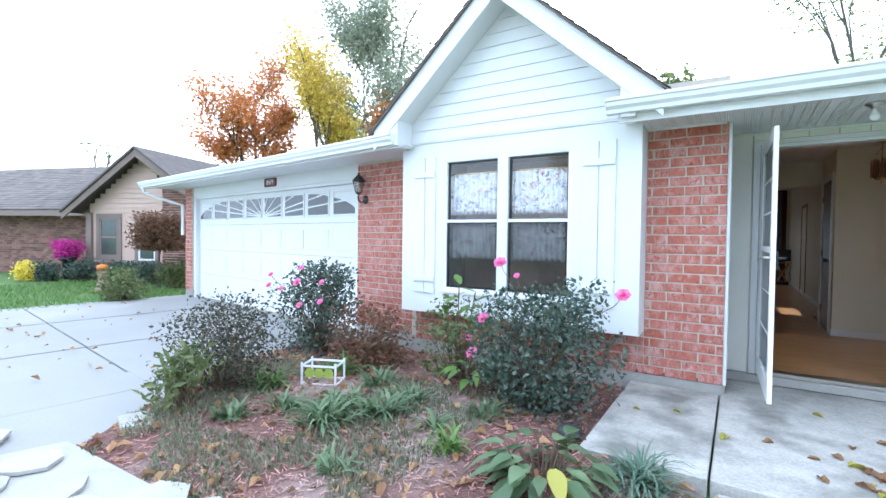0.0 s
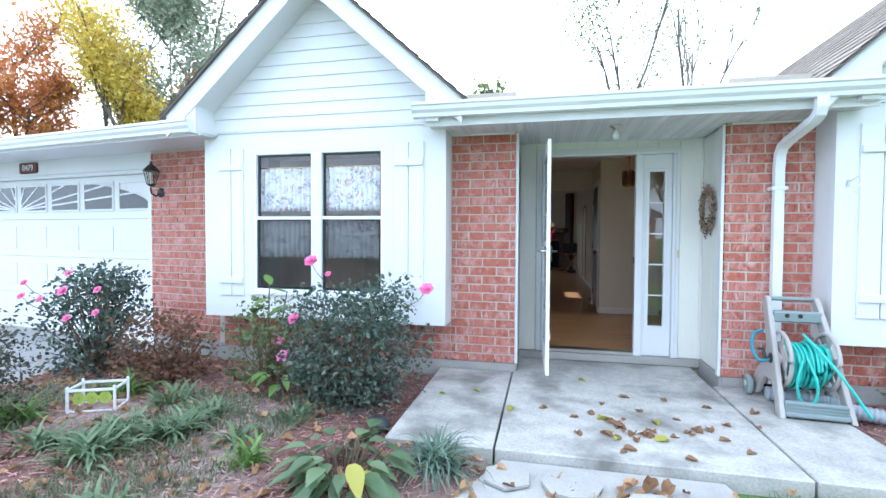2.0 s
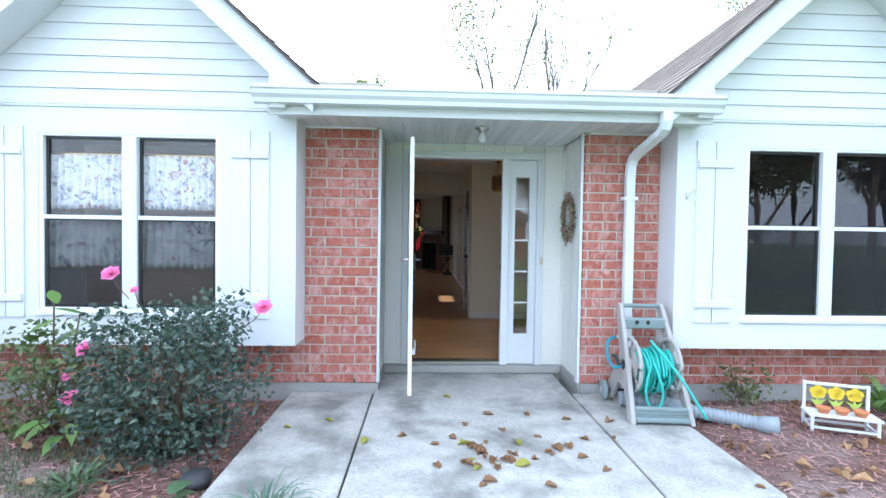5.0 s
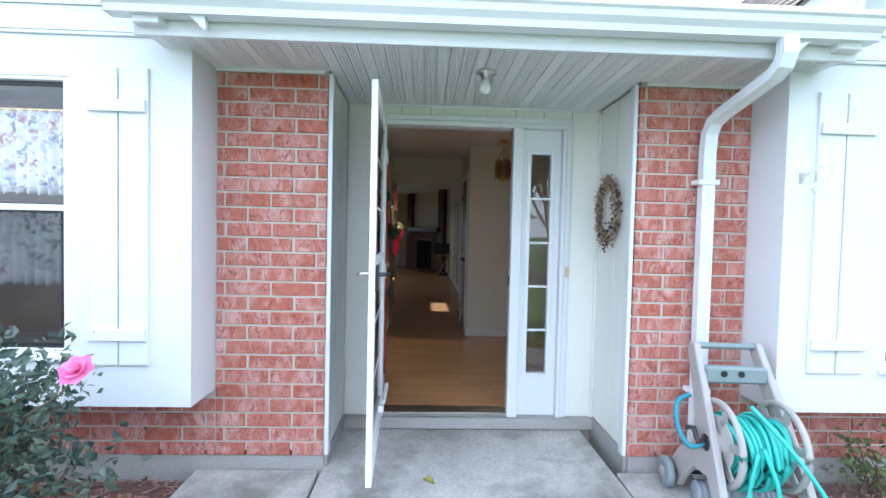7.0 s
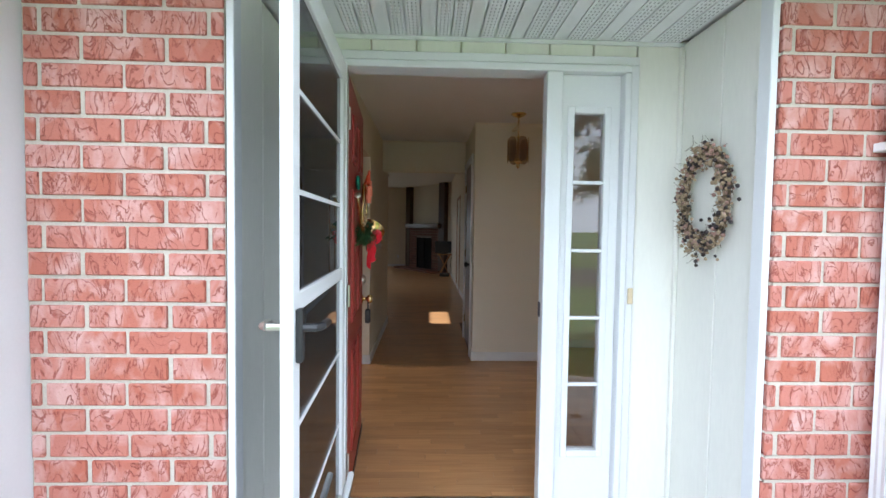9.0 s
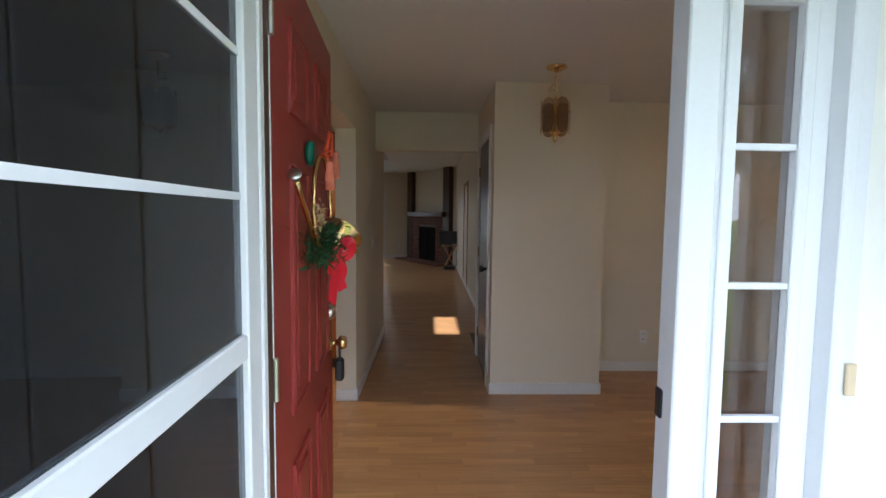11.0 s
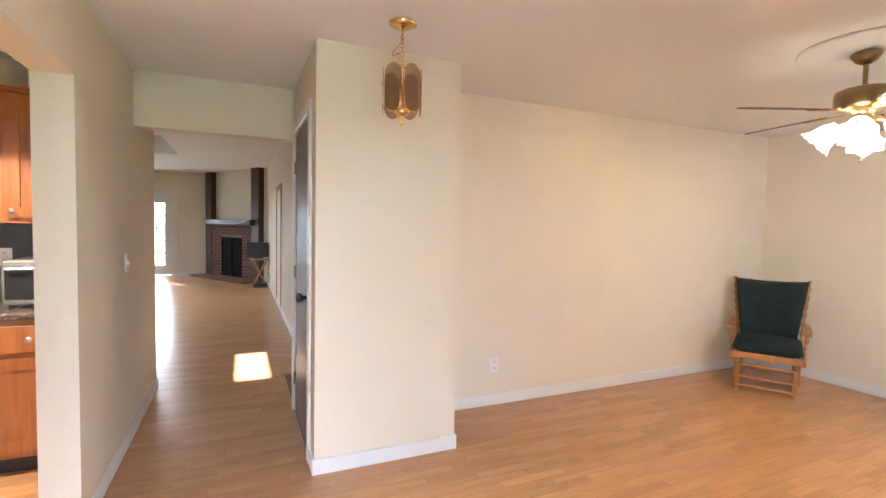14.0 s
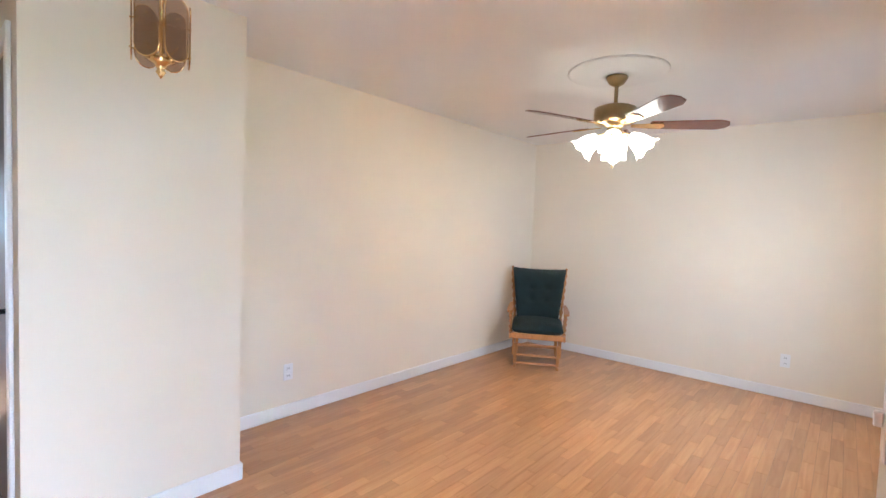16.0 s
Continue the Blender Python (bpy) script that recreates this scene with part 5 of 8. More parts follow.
def broad_plant(name, label, at, n, size, material, seed, tall=0.3, yellow=0):
    """Broad oval leaves on stalks."""
    rs = random.Random(seed)
    r = thing(name, label, "plant", Matrix.Translation(at))
    bm = bmesh.new()
    for mat_i in range(2):
        v, f = [], []
        for i in range(n if mat_i == 0 else yellow):
            a = rs.uniform(0, 6.283)
            rr = rs.uniform(0.3, 1.0)
            base_p = Vector((0.12 * rr * math.cos(a), 0.12 * rr * math.sin(a), 0))
            tip0 = base_p + Vector((math.cos(a) * size * rr * 0.9, math.sin(a) * size * rr * 0.9, tall * rs.uniform(0.35, 1.0)))
            pipe(bm, [base_p, (base_p + tip0) / 2 + Vector((0, 0, 0.04)), tip0], 0.004, 4)
            d = Vector((math.cos(a), math.sin(a), rs.uniform(-0.5, 0.25))).normalized()
            s = d.cross(Vector((0, 0, 1))).normalized()
            nrm = s.cross(d)
            L, w = size * rs.uniform(0.7, 1.15), size * rs.uniform(0.20, 0.30)
            k0 = len(v)
            S = 6
            for j in range(S + 1):
                t = j / S
                c = tip0 + d * L * t - Vector((0, 0, 0.35 * L * t * t))
                ww = w * math.sin(math.pi * (0.06 + 0.94 * t) ** 0.8)
                v += [c + s * ww + nrm * ww * 0.3, c, c - s * ww + nrm * ww * 0.3]
            for j in range(S):
                k = k0 + 3 * j
                f += [(k, k + 1, k + 4, k + 3), (k + 1, k + 2, k + 5, k + 4)]
        if f:
            arrays("foliage", v, f, material if mat_i == 0 else M_YLEAF, r, "" if mat_i == 0 else "yellowing leaves", smooth=True)
    part("stalk_base", bm, M_STEM, r)
    return r


# ---- garden bed: a low mounded sheet of mulch ----
def bed(name, x0, x1, y0, y1, inside, label):
    nx, ny = int((x1 - x0) / 0.07), int((y1 - y0) / 0.07)
    v, f, idx = [], [], {}
    for j in range(ny + 1):
        for i in range(nx + 1):
            x, y = x0 + (x1 - x0) * i / nx, y0 + (y1 - y0) * j / ny
            e = inside(x, y)
            if e > -0.12:
                idx[i, j] = len(v)
                v.append((x, y, GROUND - 0.004 + (min(0.058, e * 0.16) if e > 0 else e * 0.5) + 0.022 * noise.noise((x * 2.2, y * 2.2, 3)) * max(0, min(1, e * 4)) + 0.008 * noise.noise((x * 11, y * 11, 5))))
    for j in range(ny):
        for i in range(nx):
            q = [(i, j), (i + 1, j), (i + 1, j + 1), (i, j + 1)]
            if all(k in idx for k in q):
                f.append([idx[k] for k in q])
    ob = arrays(name, v, f, M_MULCH, smooth=True)
    return tagged(ob, label, "garden bed", "", "structure")


def left_in(x, y):
    edge = max(-5.40, -4.62 - 0.69 * (y + 3.44)) + 0.03 * math.sin(y * 2)
    front = -4.02 + 0.06 * math.sin(x * 1.7) if x < -2.4 else (-4.02 + (x + 2.4) * 0.8)
    return min(x - edge, y - front, -1.48 - x if y > -2.30 else -0.75 - x, -0.55 - y)


def right_in(x, y):
    return min(x - (1.69 if y > -2.30 else 1.3), y + 2.35 + 0.1 * math.sin(x * 2) + 0.55 * max(0.0, min(1.0, x - 1.8)), -0.55 - y, 6.5 - x)


bed("mulch_bed_left", -5.6, -0.6, -4.65, -0.5, left_in, "red mulch garden bed strewn with leaves")
bed("mulch_bed_right", 1.2, 6.6, -3.15, -0.5, right_in, "red mulch garden bed strewn with leaves")


def bed_top(x, y):
    e = left_in(x, y) if x < 0.5 else right_in(x, y)
    if e <= 0:
        return GROUND - 0.012
    return GROUND - 0.004 + min(0.058, e * 0.16) + 0.022 * noise.noise((x * 2.2, y * 2.2, 3)) * min(1, e * 4)


def scatter(name, n, region, size, material, seed, label, category, curl=0.25, lobed=False, height=None, flat=0.35):
    rs = random.Random(seed)
    v, f = [], []
    k = 0
    tries = 0
    while k < n and tries < n * 20:
        tries += 1
        p = region(rs)
        if p is None:
            continue
        x, y, z = p
        k += 1
        a = rs.uniform(0, 6.283)
        L = size * rs.uniform(0.5, 1.3)
        d = Vector((math.cos(a), math.sin(a), rs.uniform(-flat, flat))).normalized()
        s = d.cross(Vector((rs.gauss(0, flat), rs.gauss(0, flat), 1))).normalized()
        nn = s.cross(d)
        c = Vector((x, y, z + 0.006 + abs(d.z) * L * 0.5))
        w = L * (0.42 if lobed else 0.14)
        k0 = len(v)
        if lobed:
            for i in range(10):
                t = i * 0.6283
                rad = 0.5 * rs.uniform(0.8, 1.15) * (1.2 if i == 0 else 1.0)
                v.append(c + d * L * rad * math.cos(t) + s * L * rad * 0.62 * math.sin(t) + nn * L * curl * (0.9 * math.sin(t) ** 2 + 0.25 * math.cos(t)) * rs.uniform(0.4, 1.2))
            v.append(c)
            for i in range(10):
                f.append((k0 + 10, k0 + i, k0 + (i + 1) % 10))
        else:
            th = Vector((0, 0, L * 0.06))
            q = [c - d * L * 0.5 - s * w * 0.5, c + d * L * 0.5 - s * w * 0.4, c + d * L * 0.5 + s * w * 0.4, c - d * L * 0.5 + s * w * 0.5]
            v += [p2 for p2 in q] + [p2 + th for p2 in q]
            f += [(k0 + 4, k0 + 5, k0 + 6, k0 + 7), (k0, k0 + 1, k0 + 5, k0 + 4), (k0 + 1, k0 + 2, k0 + 6, k0 + 5), (k0 + 2, k0 + 3, k0 + 7, k0 + 6), (k0 + 3, k0, k0 + 4, k0 + 7)]
    ob = arrays(name, v, f, material)
    return tagged(ob, label, category, "", "stuff")


def in_bed(rs):
    x, y = rs.uniform(-5.3, -0.8), rs.uniform(-4.3, -0.6)
    return (x, y, bed_top(x, y)) if left_in(x, y) > 0.02 else None


def in_bed_r(rs):
    x, y = rs.uniform(1.3, 5.5), rs.uniform(-2.95, -0.6)
    return (x, y, bed_top(x, y)) if right_in(x, y) > 0.02 else None


scatter("mulch_chips_left", 12000, in_bed, 0.045, M_CHIP, 1, "shredded red-brown mulch chips", "mulch")
scatter("mulch_chips_right", 9000, in_bed_r, 0.045, M_CHIP, 2, "shredded red-brown mulch chips", "mulch")
scatter("fallen_leaves_left", 620, in_bed, 0.07, M_DRYLEAF, 3, "curled brown and tan fallen leaves", "leaves", 0.5, True)
scatter("fallen_leaves_right", 170, lambda rs: (lambda p: p if p and p[1] < -1.2 + 0.5 * rs.random() else None)(in_bed_r(rs)), 0.08, M_DRYLEAF, 4, "curled brown and tan fallen leaves", "leaves", 0.5, True)


def on_slab(rs):
    if rs.random() < 0.6:
        x, y = rs.gauss(0.22, 0.28), rs.gauss(-1.85, 0.22)
    else:
        x, y = rs.uniform(-1.35, 1.7), rs.uniform(-2.35, -0.75)
    return (x, y, PORCH) if -1.42 < x < 1.62 and -2.28 < y < -0.66 else None


LEAF_RS = random.Random(21)
leaf_bases = []
for i in range(6):
    rs = random.Random(40 + i)
    bm = bmesh.new()
    ring = []
    for k in range(12):
        t = k * 6.283 / 12
        rad = 0.52 * rs.uniform(0.82, 1.12) * (1.25 if k == 0 else 1.0)
        ring.append(bm.verts.new((rad * math.cos(t), rad * math.sin(t) * 0.6, 0.06 + 0.38 * math.sin(t) ** 2 * rs.uniform(0.3, 1.1) + 0.10 * rs.random())))
    c = bm.verts.new((0, 0, 0.06))
    for k in range(12):
        bm.faces.new((c, ring[k], ring[(k + 1) % 12]))
    me = mesh_of("fallen_leaf", bm, [M_DRYLEAF, M_YLEAF][i % 6 == 5])
    leaf_bases.append(me)
cnt = 0
while cnt < 50:
    p = on_slab(LEAF_RS)
    if not p:
        continue
    cnt += 1
    ob = new("fallen_leaf", leaf_bases[LEAF_RS.randrange(6)])
    s = LEAF_RS.uniform(0.045, 0.095)
    ob.matrix_world = Matrix.Translation((p[0], p[1], p[2] - s * 0.055)) @ Matrix.Rotation(LEAF_RS.uniform(0, 6.28), 4, "Z") @ Matrix.Diagonal((s, s, s, 1))
    tagged(ob, "dry brown fallen leaf on the concrete porch", "leaf", "fallen leaves on the porch")

# flagstone walk: irregular pale stones from the porch towards the drive
def flagstones():
    root = tagged(new("flagstone_walk"), "pale irregular flagstone walk", "walkway", "", "structure")
    rs = random.Random(8)
    path = [(0.0, -2.62), (-0.55, -3.5), (-1.6, -4.4), (-3.0, -4.62), (-4.2, -4.75), (-5.4, -5.1)]
    part("bedding", prism(bmesh.new(), [(-0.70, -2.31, -0.195), (0.55, -2.31, -0.195), (0.75, -3.3, -0.195), (-0.2, -4.6, -0.195), (-2.2, -5.2, -0.195), (-4.9, -5.6, -0.195), (-4.35, -4.0, -0.195), (-3.0, -3.95, -0.195), (-1.9, -3.75, -0.195), (-1.0, -3.0, -0.195)][::-1], (0, 0, 0.022)), M_FOUND, root, "gritty stone bedding")
    pts = []
    for i in range(1500):
        t = rs.random() * (len(path) - 1)
        k = min(int(t), len(path) - 2)
        a, b = Vector(path[k]), Vector(path[k + 1])
        c = a.lerp(b, t - k)
        nrm = Vector((-(b - a).y, (b - a).x)).normalized()
        c = c + nrm * rs.uniform(-0.62, 0.62)
        if all((c - p).length > 0.29 for p in pts):
            pts.append(c)
    for c in pts:
        n = rs.randint(6, 9)
        r = 0.168
        o = []
        a0 = rs.random()
        for k in range(n):
            t = 6.283 * k / n + a0
            rr = r * rs.uniform(0.8, 1.15)
            o.append((c.x + rr * math.cos(t), c.y + rr * math.sin(t), -0.166))
        part("flagstone", prism(bmesh.new(), o[::-1], (0, 0, 0.016 + 0.008 * rs.random())), M_STONE, root)
flagstones()

# rose bushes and companions
shrub("rose_bush", "large glossy rose bush with pink blooms", (-1.95, -1.66, -0.17), 0.52, 0.42, 0.93, 5600, 0.045, M_ROSE, 1, 110, 0.009, low=0.05,
      blooms=((-0.417, 0.06, 1.16, 0.095), (-0.25, 0.03, 1.06, 0.045), (0.62, -0.08, 0.97, 0.09)))
shrub("rose_bush", "sparse rose shoots with yellow-green leaves and pink blooms", (-2.85, -1.42, -0.17), 0.46, 0.28, 0.72, 1000, 0.05, M_ROSE2, 2, 46, 0.006, low=0.05,
      blooms=((0.367, -0.25, 0.68, 0.09), (0.147, -0.11, 0.46, 0.06), (0.267, -0.26, 0.364, 0.09)))
shrub("rose_bush", "rose bush with many small pink blooms by the garage", (-4.80, -1.42, -0.17), 0.46, 0.40, 0.98, 3200, 0.05, M_ROSE, 3, 80, 0.008, low=0.1,
      blooms=((0.10, -0.40, 0.86, 0.085), (0.16, -0.42, 0.62, 0.065), (0.46, -0.40, 0.68, 0.06), (0.44, -0.36, 0.88, 0.06), (-0.38, -0.40, 0.80, 0.065), (0.12, -0.36, 1.02, 0.06), (-0.40, -0.36, 0.92, 0.06), (-0.14, -0.42, 0.78, 0.06)))
shrub("spirea_shrub", "low russet shrub with seed heads", (-3.92, -1.52, -0.17), 0.42, 0.36, 0.60, 2000, 0.045, M_SPIREA, 4, 60, 0.005)
shrub("twiggy_shrub", "dark twiggy shrub with thin small leaves", (-4.42, -2.88, -0.18), 0.42, 0.42, 0.78, 3800, 0.034, M_DARKSH, 5, 100, 0.006, low=0.15)
shrub("lily_clump", "yellow-green leafy clump at the drive edge", (-4.22, -3.30, -0.18), 0.20, 0.20, 0.44, 420, 0.09, M_ROSE2, 6, 30, 0.005, long=3.2, up=0.8, category="plant")
# tall milkweed with large pale leaves
mw = thing("milkweed_plant", "tall stalk with large pale green leaves", "plant", Matrix.Translation((-2.98, -1.34, -0.16)))
v, f = [], []
rs = random.Random(9)
for sx, hh in ((0.05, 0.92), (0.16, 0.85), (-0.06, 0.72)):
    top = Vector((sx * 1.6, -0.05, hh))
    part("stalk", pipe(bmesh.new(), [(sx * 0.3, 0, -0.02), (sx, -0.02, hh * 0.5), top], 0.006, 5), M_STEM, mw)
    for k in range(7):
        t = 0.35 + 0.65 * k / 6
        c = Vector((sx * (0.3 + 1.3 * t), -0.03 * t, hh * t))
        a = k * 2.4 + sx * 9
        d = Vector((math.cos(a), math.sin(a) * 0.8, rs.uniform(0.2, 0.7))).normalized()
        s = d.cross(Vector((0, 0, 1))).normalized()
        k0 = len(v)
        L = 0.22
        for j in range(6):
            q = j / 5
            cc = c + d * L * q - Vector((0, 0, 0.05 * q * q))
            ww = 0.042 * math.sin(math.pi * (0.08 + 0.92 * q))
            v += [cc + s * ww, cc, cc - s * ww]
        for j in range(5):
            kk = k0 + 3 * j
            f += [(kk, kk + 1, kk + 4, kk + 3), (kk + 1, kk + 2, kk + 5, kk + 4)]
arrays("foliage", v, f, M_HOSTA, mw, smooth=True)
broad_plant("peony_plant", "low plant with broad glossy green leaves", (-2.62, -1.62, -0.17), 16, 0.17, M_HOSTA, 10, 0.30)
broad_plant("hosta", "large hosta clump with green and yellowing leaves", (-1.52, -2.82, -0.19), 66, 0.17, M_HOSTA2, 11, 0.26, 3)
strap_plant("liriope", "dark green strappy grass clump", (-3.12, -2.92, -0.17), 90, 0.34, 0.024, M_HOSTA2, 12)
strap_plant("liriope", "dark green strappy grass clump", (-2.88, -2.55, -0.17), 90, 0.30, 0.024, M_HOSTA2, 13)
strap_plant("liriope", "small dark green strappy tuft", (-2.40, -2.55, -0.17), 40, 0.22, 0.022, M_HOSTA2, 14)
strap_plant("liriope", "dark green strappy grass clump", (-3.20, -2.60, -0.17), 70, 0.30, 0.022, M_HOSTA2, 15)
for i, (x, y, n_, L_) in enumerate(((-3.55, -2.85, 60, 0.26), (-2.15, -2.75, 40, 0.24), (-3.75, -3.2, 46, 0.22), (-2.55, -3.35, 34, 0.20), (-4.15, -2.6, 60, 0.30), (-3.35, -2.05, 50, 0.28), (-2.85, -2.2, 50, 0.26), (-3.9, -1.95, 50, 0.30), (-2.2, -2.15, 36, 0.22))):
    strap_plant("weed_tuft", "loose green leafy weed tuft in the mulch", (x, y, -0.165), n_, L_, 0.020, M_HOSTA if i % 3 == 1 else M_HOSTA2, 120 + i, 0.5)
strap_plant("blue_grass_tuft", "blue-green arching grass tuft by the porch", (-1.08, -2.50, -0.20), 190, 0.36, 0.012, leafy("blue_grass", (0.10, 0.17, 0.12), (0.20, 0.27, 0.20)), 16, 0.75)
strap_plant("daylily", "light green daylily clump", (3.62, -0.98, -0.17), 46, 0.42, 0.040, M_HOSTA, 17, 0.55)
strap_plant("daylily", "light green daylily clump", (4.15, -1.05, -0.17), 46, 0.42, 0.040, M_HOSTA, 18, 0.55)
shrub("rose_seedling", "small sparse rose seedling by the wall", (2.46, -0.82, -0.17), 0.24, 0.16, 0.36, 260, 0.045, M_ROSE2, 19, 22, 0.004)
shrub("rose_bush", "thin rose shoot with few leaves", (4.25, -1.35, -0.17), 0.30, 0.22, 0.75, 420, 0.05, M_ROSE, 20, 26, 0.005)
# feathery ground cover and weeds
def cover(rs):
    x, y = rs.uniform(-4.9, -2.2), rs.uniform(-4.0, -1.7)
    if left_in(x, y) < 0.05 or noise.noise((x * 1.5, y * 1.5, 9)) < -0.05:
        return None
    return x, y, bed_top(x, y)
def blades(name, n, region, h, w, material, seed, label, category):
    rs = random.Random(seed)
    v, f = [], []
    k = 0
    while k < n:
        p = region(rs)
        if p is None:
            continue
        k += 1
        a = rs.uniform(0, 6.283)
        L = h * rs.uniform(0.5, 1.2)
        b = Vector(p)
        s = Vector((math.cos(a), math.sin(a), 0)) * w
        bend = Vector((rs.gauss(0, 0.4), rs.gauss(0, 0.4), 0)) * L
        k0 = len(v)
        v += [b - s, b + s, b + bend * 0.35 + Vector((0, 0, L * 0.6)) + s * 0.7, b + bend * 0.35 + Vector((0, 0, L * 0.6)) - s * 0.7, b + bend + Vector((0, 0, L * 0.9))]
        f += [(k0, k0 + 1, k0 + 2, k0 + 3), (k0 + 3, k0 + 2, k0 + 4)]
    return tagged(arrays(name, v, f, material), label, category, "", "stuff")
blades("ground_cover", 9500, cover, 0.06, 0.005, M_DRYGR, 30, "feathery grey-green ground cover", "ground cover")
def lawn_zone(rs):
    x, y = rs.uniform(0.45, 5.5), rs.uniform(-4.6, -2.3)
    if right_in(x, y) > 0.05 or (x < 1.72 and y > -2.31) or (x < 0.75 and y > -3.3):
        return None
    return x, y, GROUND - 0.02
blades("grass_front", 14000, lawn_zone, 0.075, 0.0025, M_BLADEG, 31, "bright green lawn grass with leaves", "grass")
def lawn_zone2(rs):
    x, y = rs.uniform(-17, -11.2), rs.uniform(-7, 1.0)
    return (x, y, GROUND - 0.02) if x < -11.3 else None
blades("grass_neighbour", 9000, lawn_zone2, 0.10, 0.010, M_BLADEG, 32, "bright green neighbouring lawn grass", "grass")
scatter("fallen_leaves_lawn", 160, lambda rs: (lambda p: (p[0], p[1], p[2] + 0.04) if p else None)(lawn_zone(rs)), 0.09, M_DRYLEAF, 5, "brown fallen leaves on the grass", "leaves", 0.5, True)
scatter("fallen_leaves_drive", 90, lambda rs: (rs.uniform(-11, -5), rs.uniform(-4.5, -0.8), -0.17), 0.07, M_DRYLEAF, 6, "brown fallen leaves on the driveway", "leaves", 0.4, True)
scatter("fallen_leaves_walk", 60, lambda rs: (rs.gauss(0.1, 0.5), rs.uniform(-2.9, -2.45), -0.17), 0.09, M_DRYLEAF, 7, "brown fallen leaves on the walk", "leaves", 0.4, True)

# ---- porch things ----
def hose_reel():
    """Moulded hose cart, handle leaning back to the wall, reel between two side frames."""
    M_TAUPE = mat("taupe_plastic", (0.40, 0.37, 0.35), 0.5, var=0.06, scale=6, bump=0.08)
    M_GREY = mat("grey_green_plastic", (0.22, 0.27, 0.27), 0.5, var=0.06, bump=0.08)
    M_HOSE = mat("aqua_hose_rubber", (0.07, 0.50, 0.43), 0.38, var=0.06, bump=0.05)
    r = thing("hose_reel_cart", "taupe plastic hose reel cart with aqua hose", "hose reel", pose(1.50, -1.04, PORCH, 0, 0, -4))
    def leaning(bm):
        # the two frames draw together towards the handle
        for v in bm.verts:
            v.co.x -= math.copysign(0.062 * v.co.z, v.co.x)
        return bm
    for s in (-1, 1):
        x = s * 0.20
        bm = bmesh.new()
        out = [(x, -0.335, 0.0), (x, -0.235, 0.0), (x, -0.17, 0.14), (x, -0.10, 0.22), (x, 0.04, 0.21), (x, 0.13, 0.10), (x, 0.17, 0.03), (x, 0.27, 0.04), (x, 0.28, 0.13), (x, 0.19, 0.25), (x, 0.07, 0.33), (x, 0.06, 0.47), (x, 0.215, 0.80), (x, 0.20, 0.84), (x, 0.15, 0.84), (x, -0.05, 0.52), (x, -0.20, 0.26)]
        prism(bm, out, (s * 0.038, 0, 0))
        bmesh.ops.bevel(bm, geom=bm.edges[:], offset=0.006, segments=1, affect="EDGES")
        part("side_frame", leaning(bm), M_TAUPE, r)
        fl = part("reel_flange", pipe(bmesh.new(), [(s * 0.150, -0.06 + 0.205 * math.cos(a), 0.38 + 0.205 * math.sin(a)) for a in [k * 6.2832 / 40 for k in range(40)]], 0.016, 8, True), M_TAUPE, r, "ridged round reel flange", True)
        part("flange_web", turned(bmesh.new(), [(0.03, -0.006), (0.13, -0.006), (0.135, 0.0), (0.13, 0.006), (0.03, 0.006)], 32, m=pose(s * 0.150, -0.06, 0.38, 0, 90, 0)), M_TAUPE, fl, "", True)
        for k in range(6):
            a = k * 1.0472 + 0.3
            part("spoke", nb((-0.006, -0.022, 0.10, 0.006, 0.022, 0.20), bevel=0.004, m=pose(s * 0.150, -0.06, 0.38) @ Matrix.Rotation(a, 4, "X")), M_TAUPE, fl)
        part("hub_cap", turned(bmesh.new(), [(0.045, 0.0), (0.042, 0.012), (0.02, 0.018), (0.0, 0.018)], 18, m=pose(s * 0.205, -0.06, 0.38, 0, s * 90, 0)), M_BLACK, r, "dark round hub", True)
        wh = part("wheel", turned(bmesh.new(), [(0.02, -0.022), (0.065, -0.022), (0.082, -0.016), (0.085, 0.0), (0.082, 0.016), (0.065, 0.022), (0.02, 0.022)], 24, m=pose(s * 0.275, 0.22, 0.085, 0, 90, 0)), M_GREY, r, "grey-green plastic wheel", True)
        part("wheel_cap", turned(bmesh.new(), [(0.03, 0.0), (0.028, 0.006), (0.0, 0.008)], 14, m=pose(s * 0.297, 0.22, 0.085, 0, s * 90, 0)), M_TAUPE, wh, "", True)
    part("handle_bar", nb((-0.158, 0.155, 0.805, 0.158, 0.195, 0.838), bevel=0.012), M_GREY, r, "grey-green plastic handle")
    tr = part("tray", nb((-0.165, 0.055, 0.645, 0.165, 0.115, 0.735), bevel=0.012), M_GREY, r, "grey-green tool shelf")
    for x in (-0.07, 0.02):
        part("tool_hole", turned(bmesh.new(), [(0.017, 0.0), (0.017, 0.004), (0.0, 0.004)], 14, m=pose(x, 0.0545, 0.70, 90, 0, 0)), M_BLACK, tr)
    fb = part("foot_board", nb((-0.199, -0.325, 0.012, 0.199, -0.20, 0.05), (-0.199, -0.295, 0.05, 0.199, -0.25, 0.12), bevel=0.008), M_GREY, r, "grey-green ribbed foot board")
    for k in range(4):
        part("rib", nb((-0.196, -0.303, 0.028 + 0.024 * k, 0.196, -0.294, 0.036 + 0.024 * k) if k else (-0.196, -0.332, 0.026, 0.196, -0.324, 0.036)), M_GREY, fb)
    part("axle", rod(bmesh.new(), (-0.30, 0.22, 0.085), (0.30, 0.22, 0.085), 0.012), M_BLACK, r)
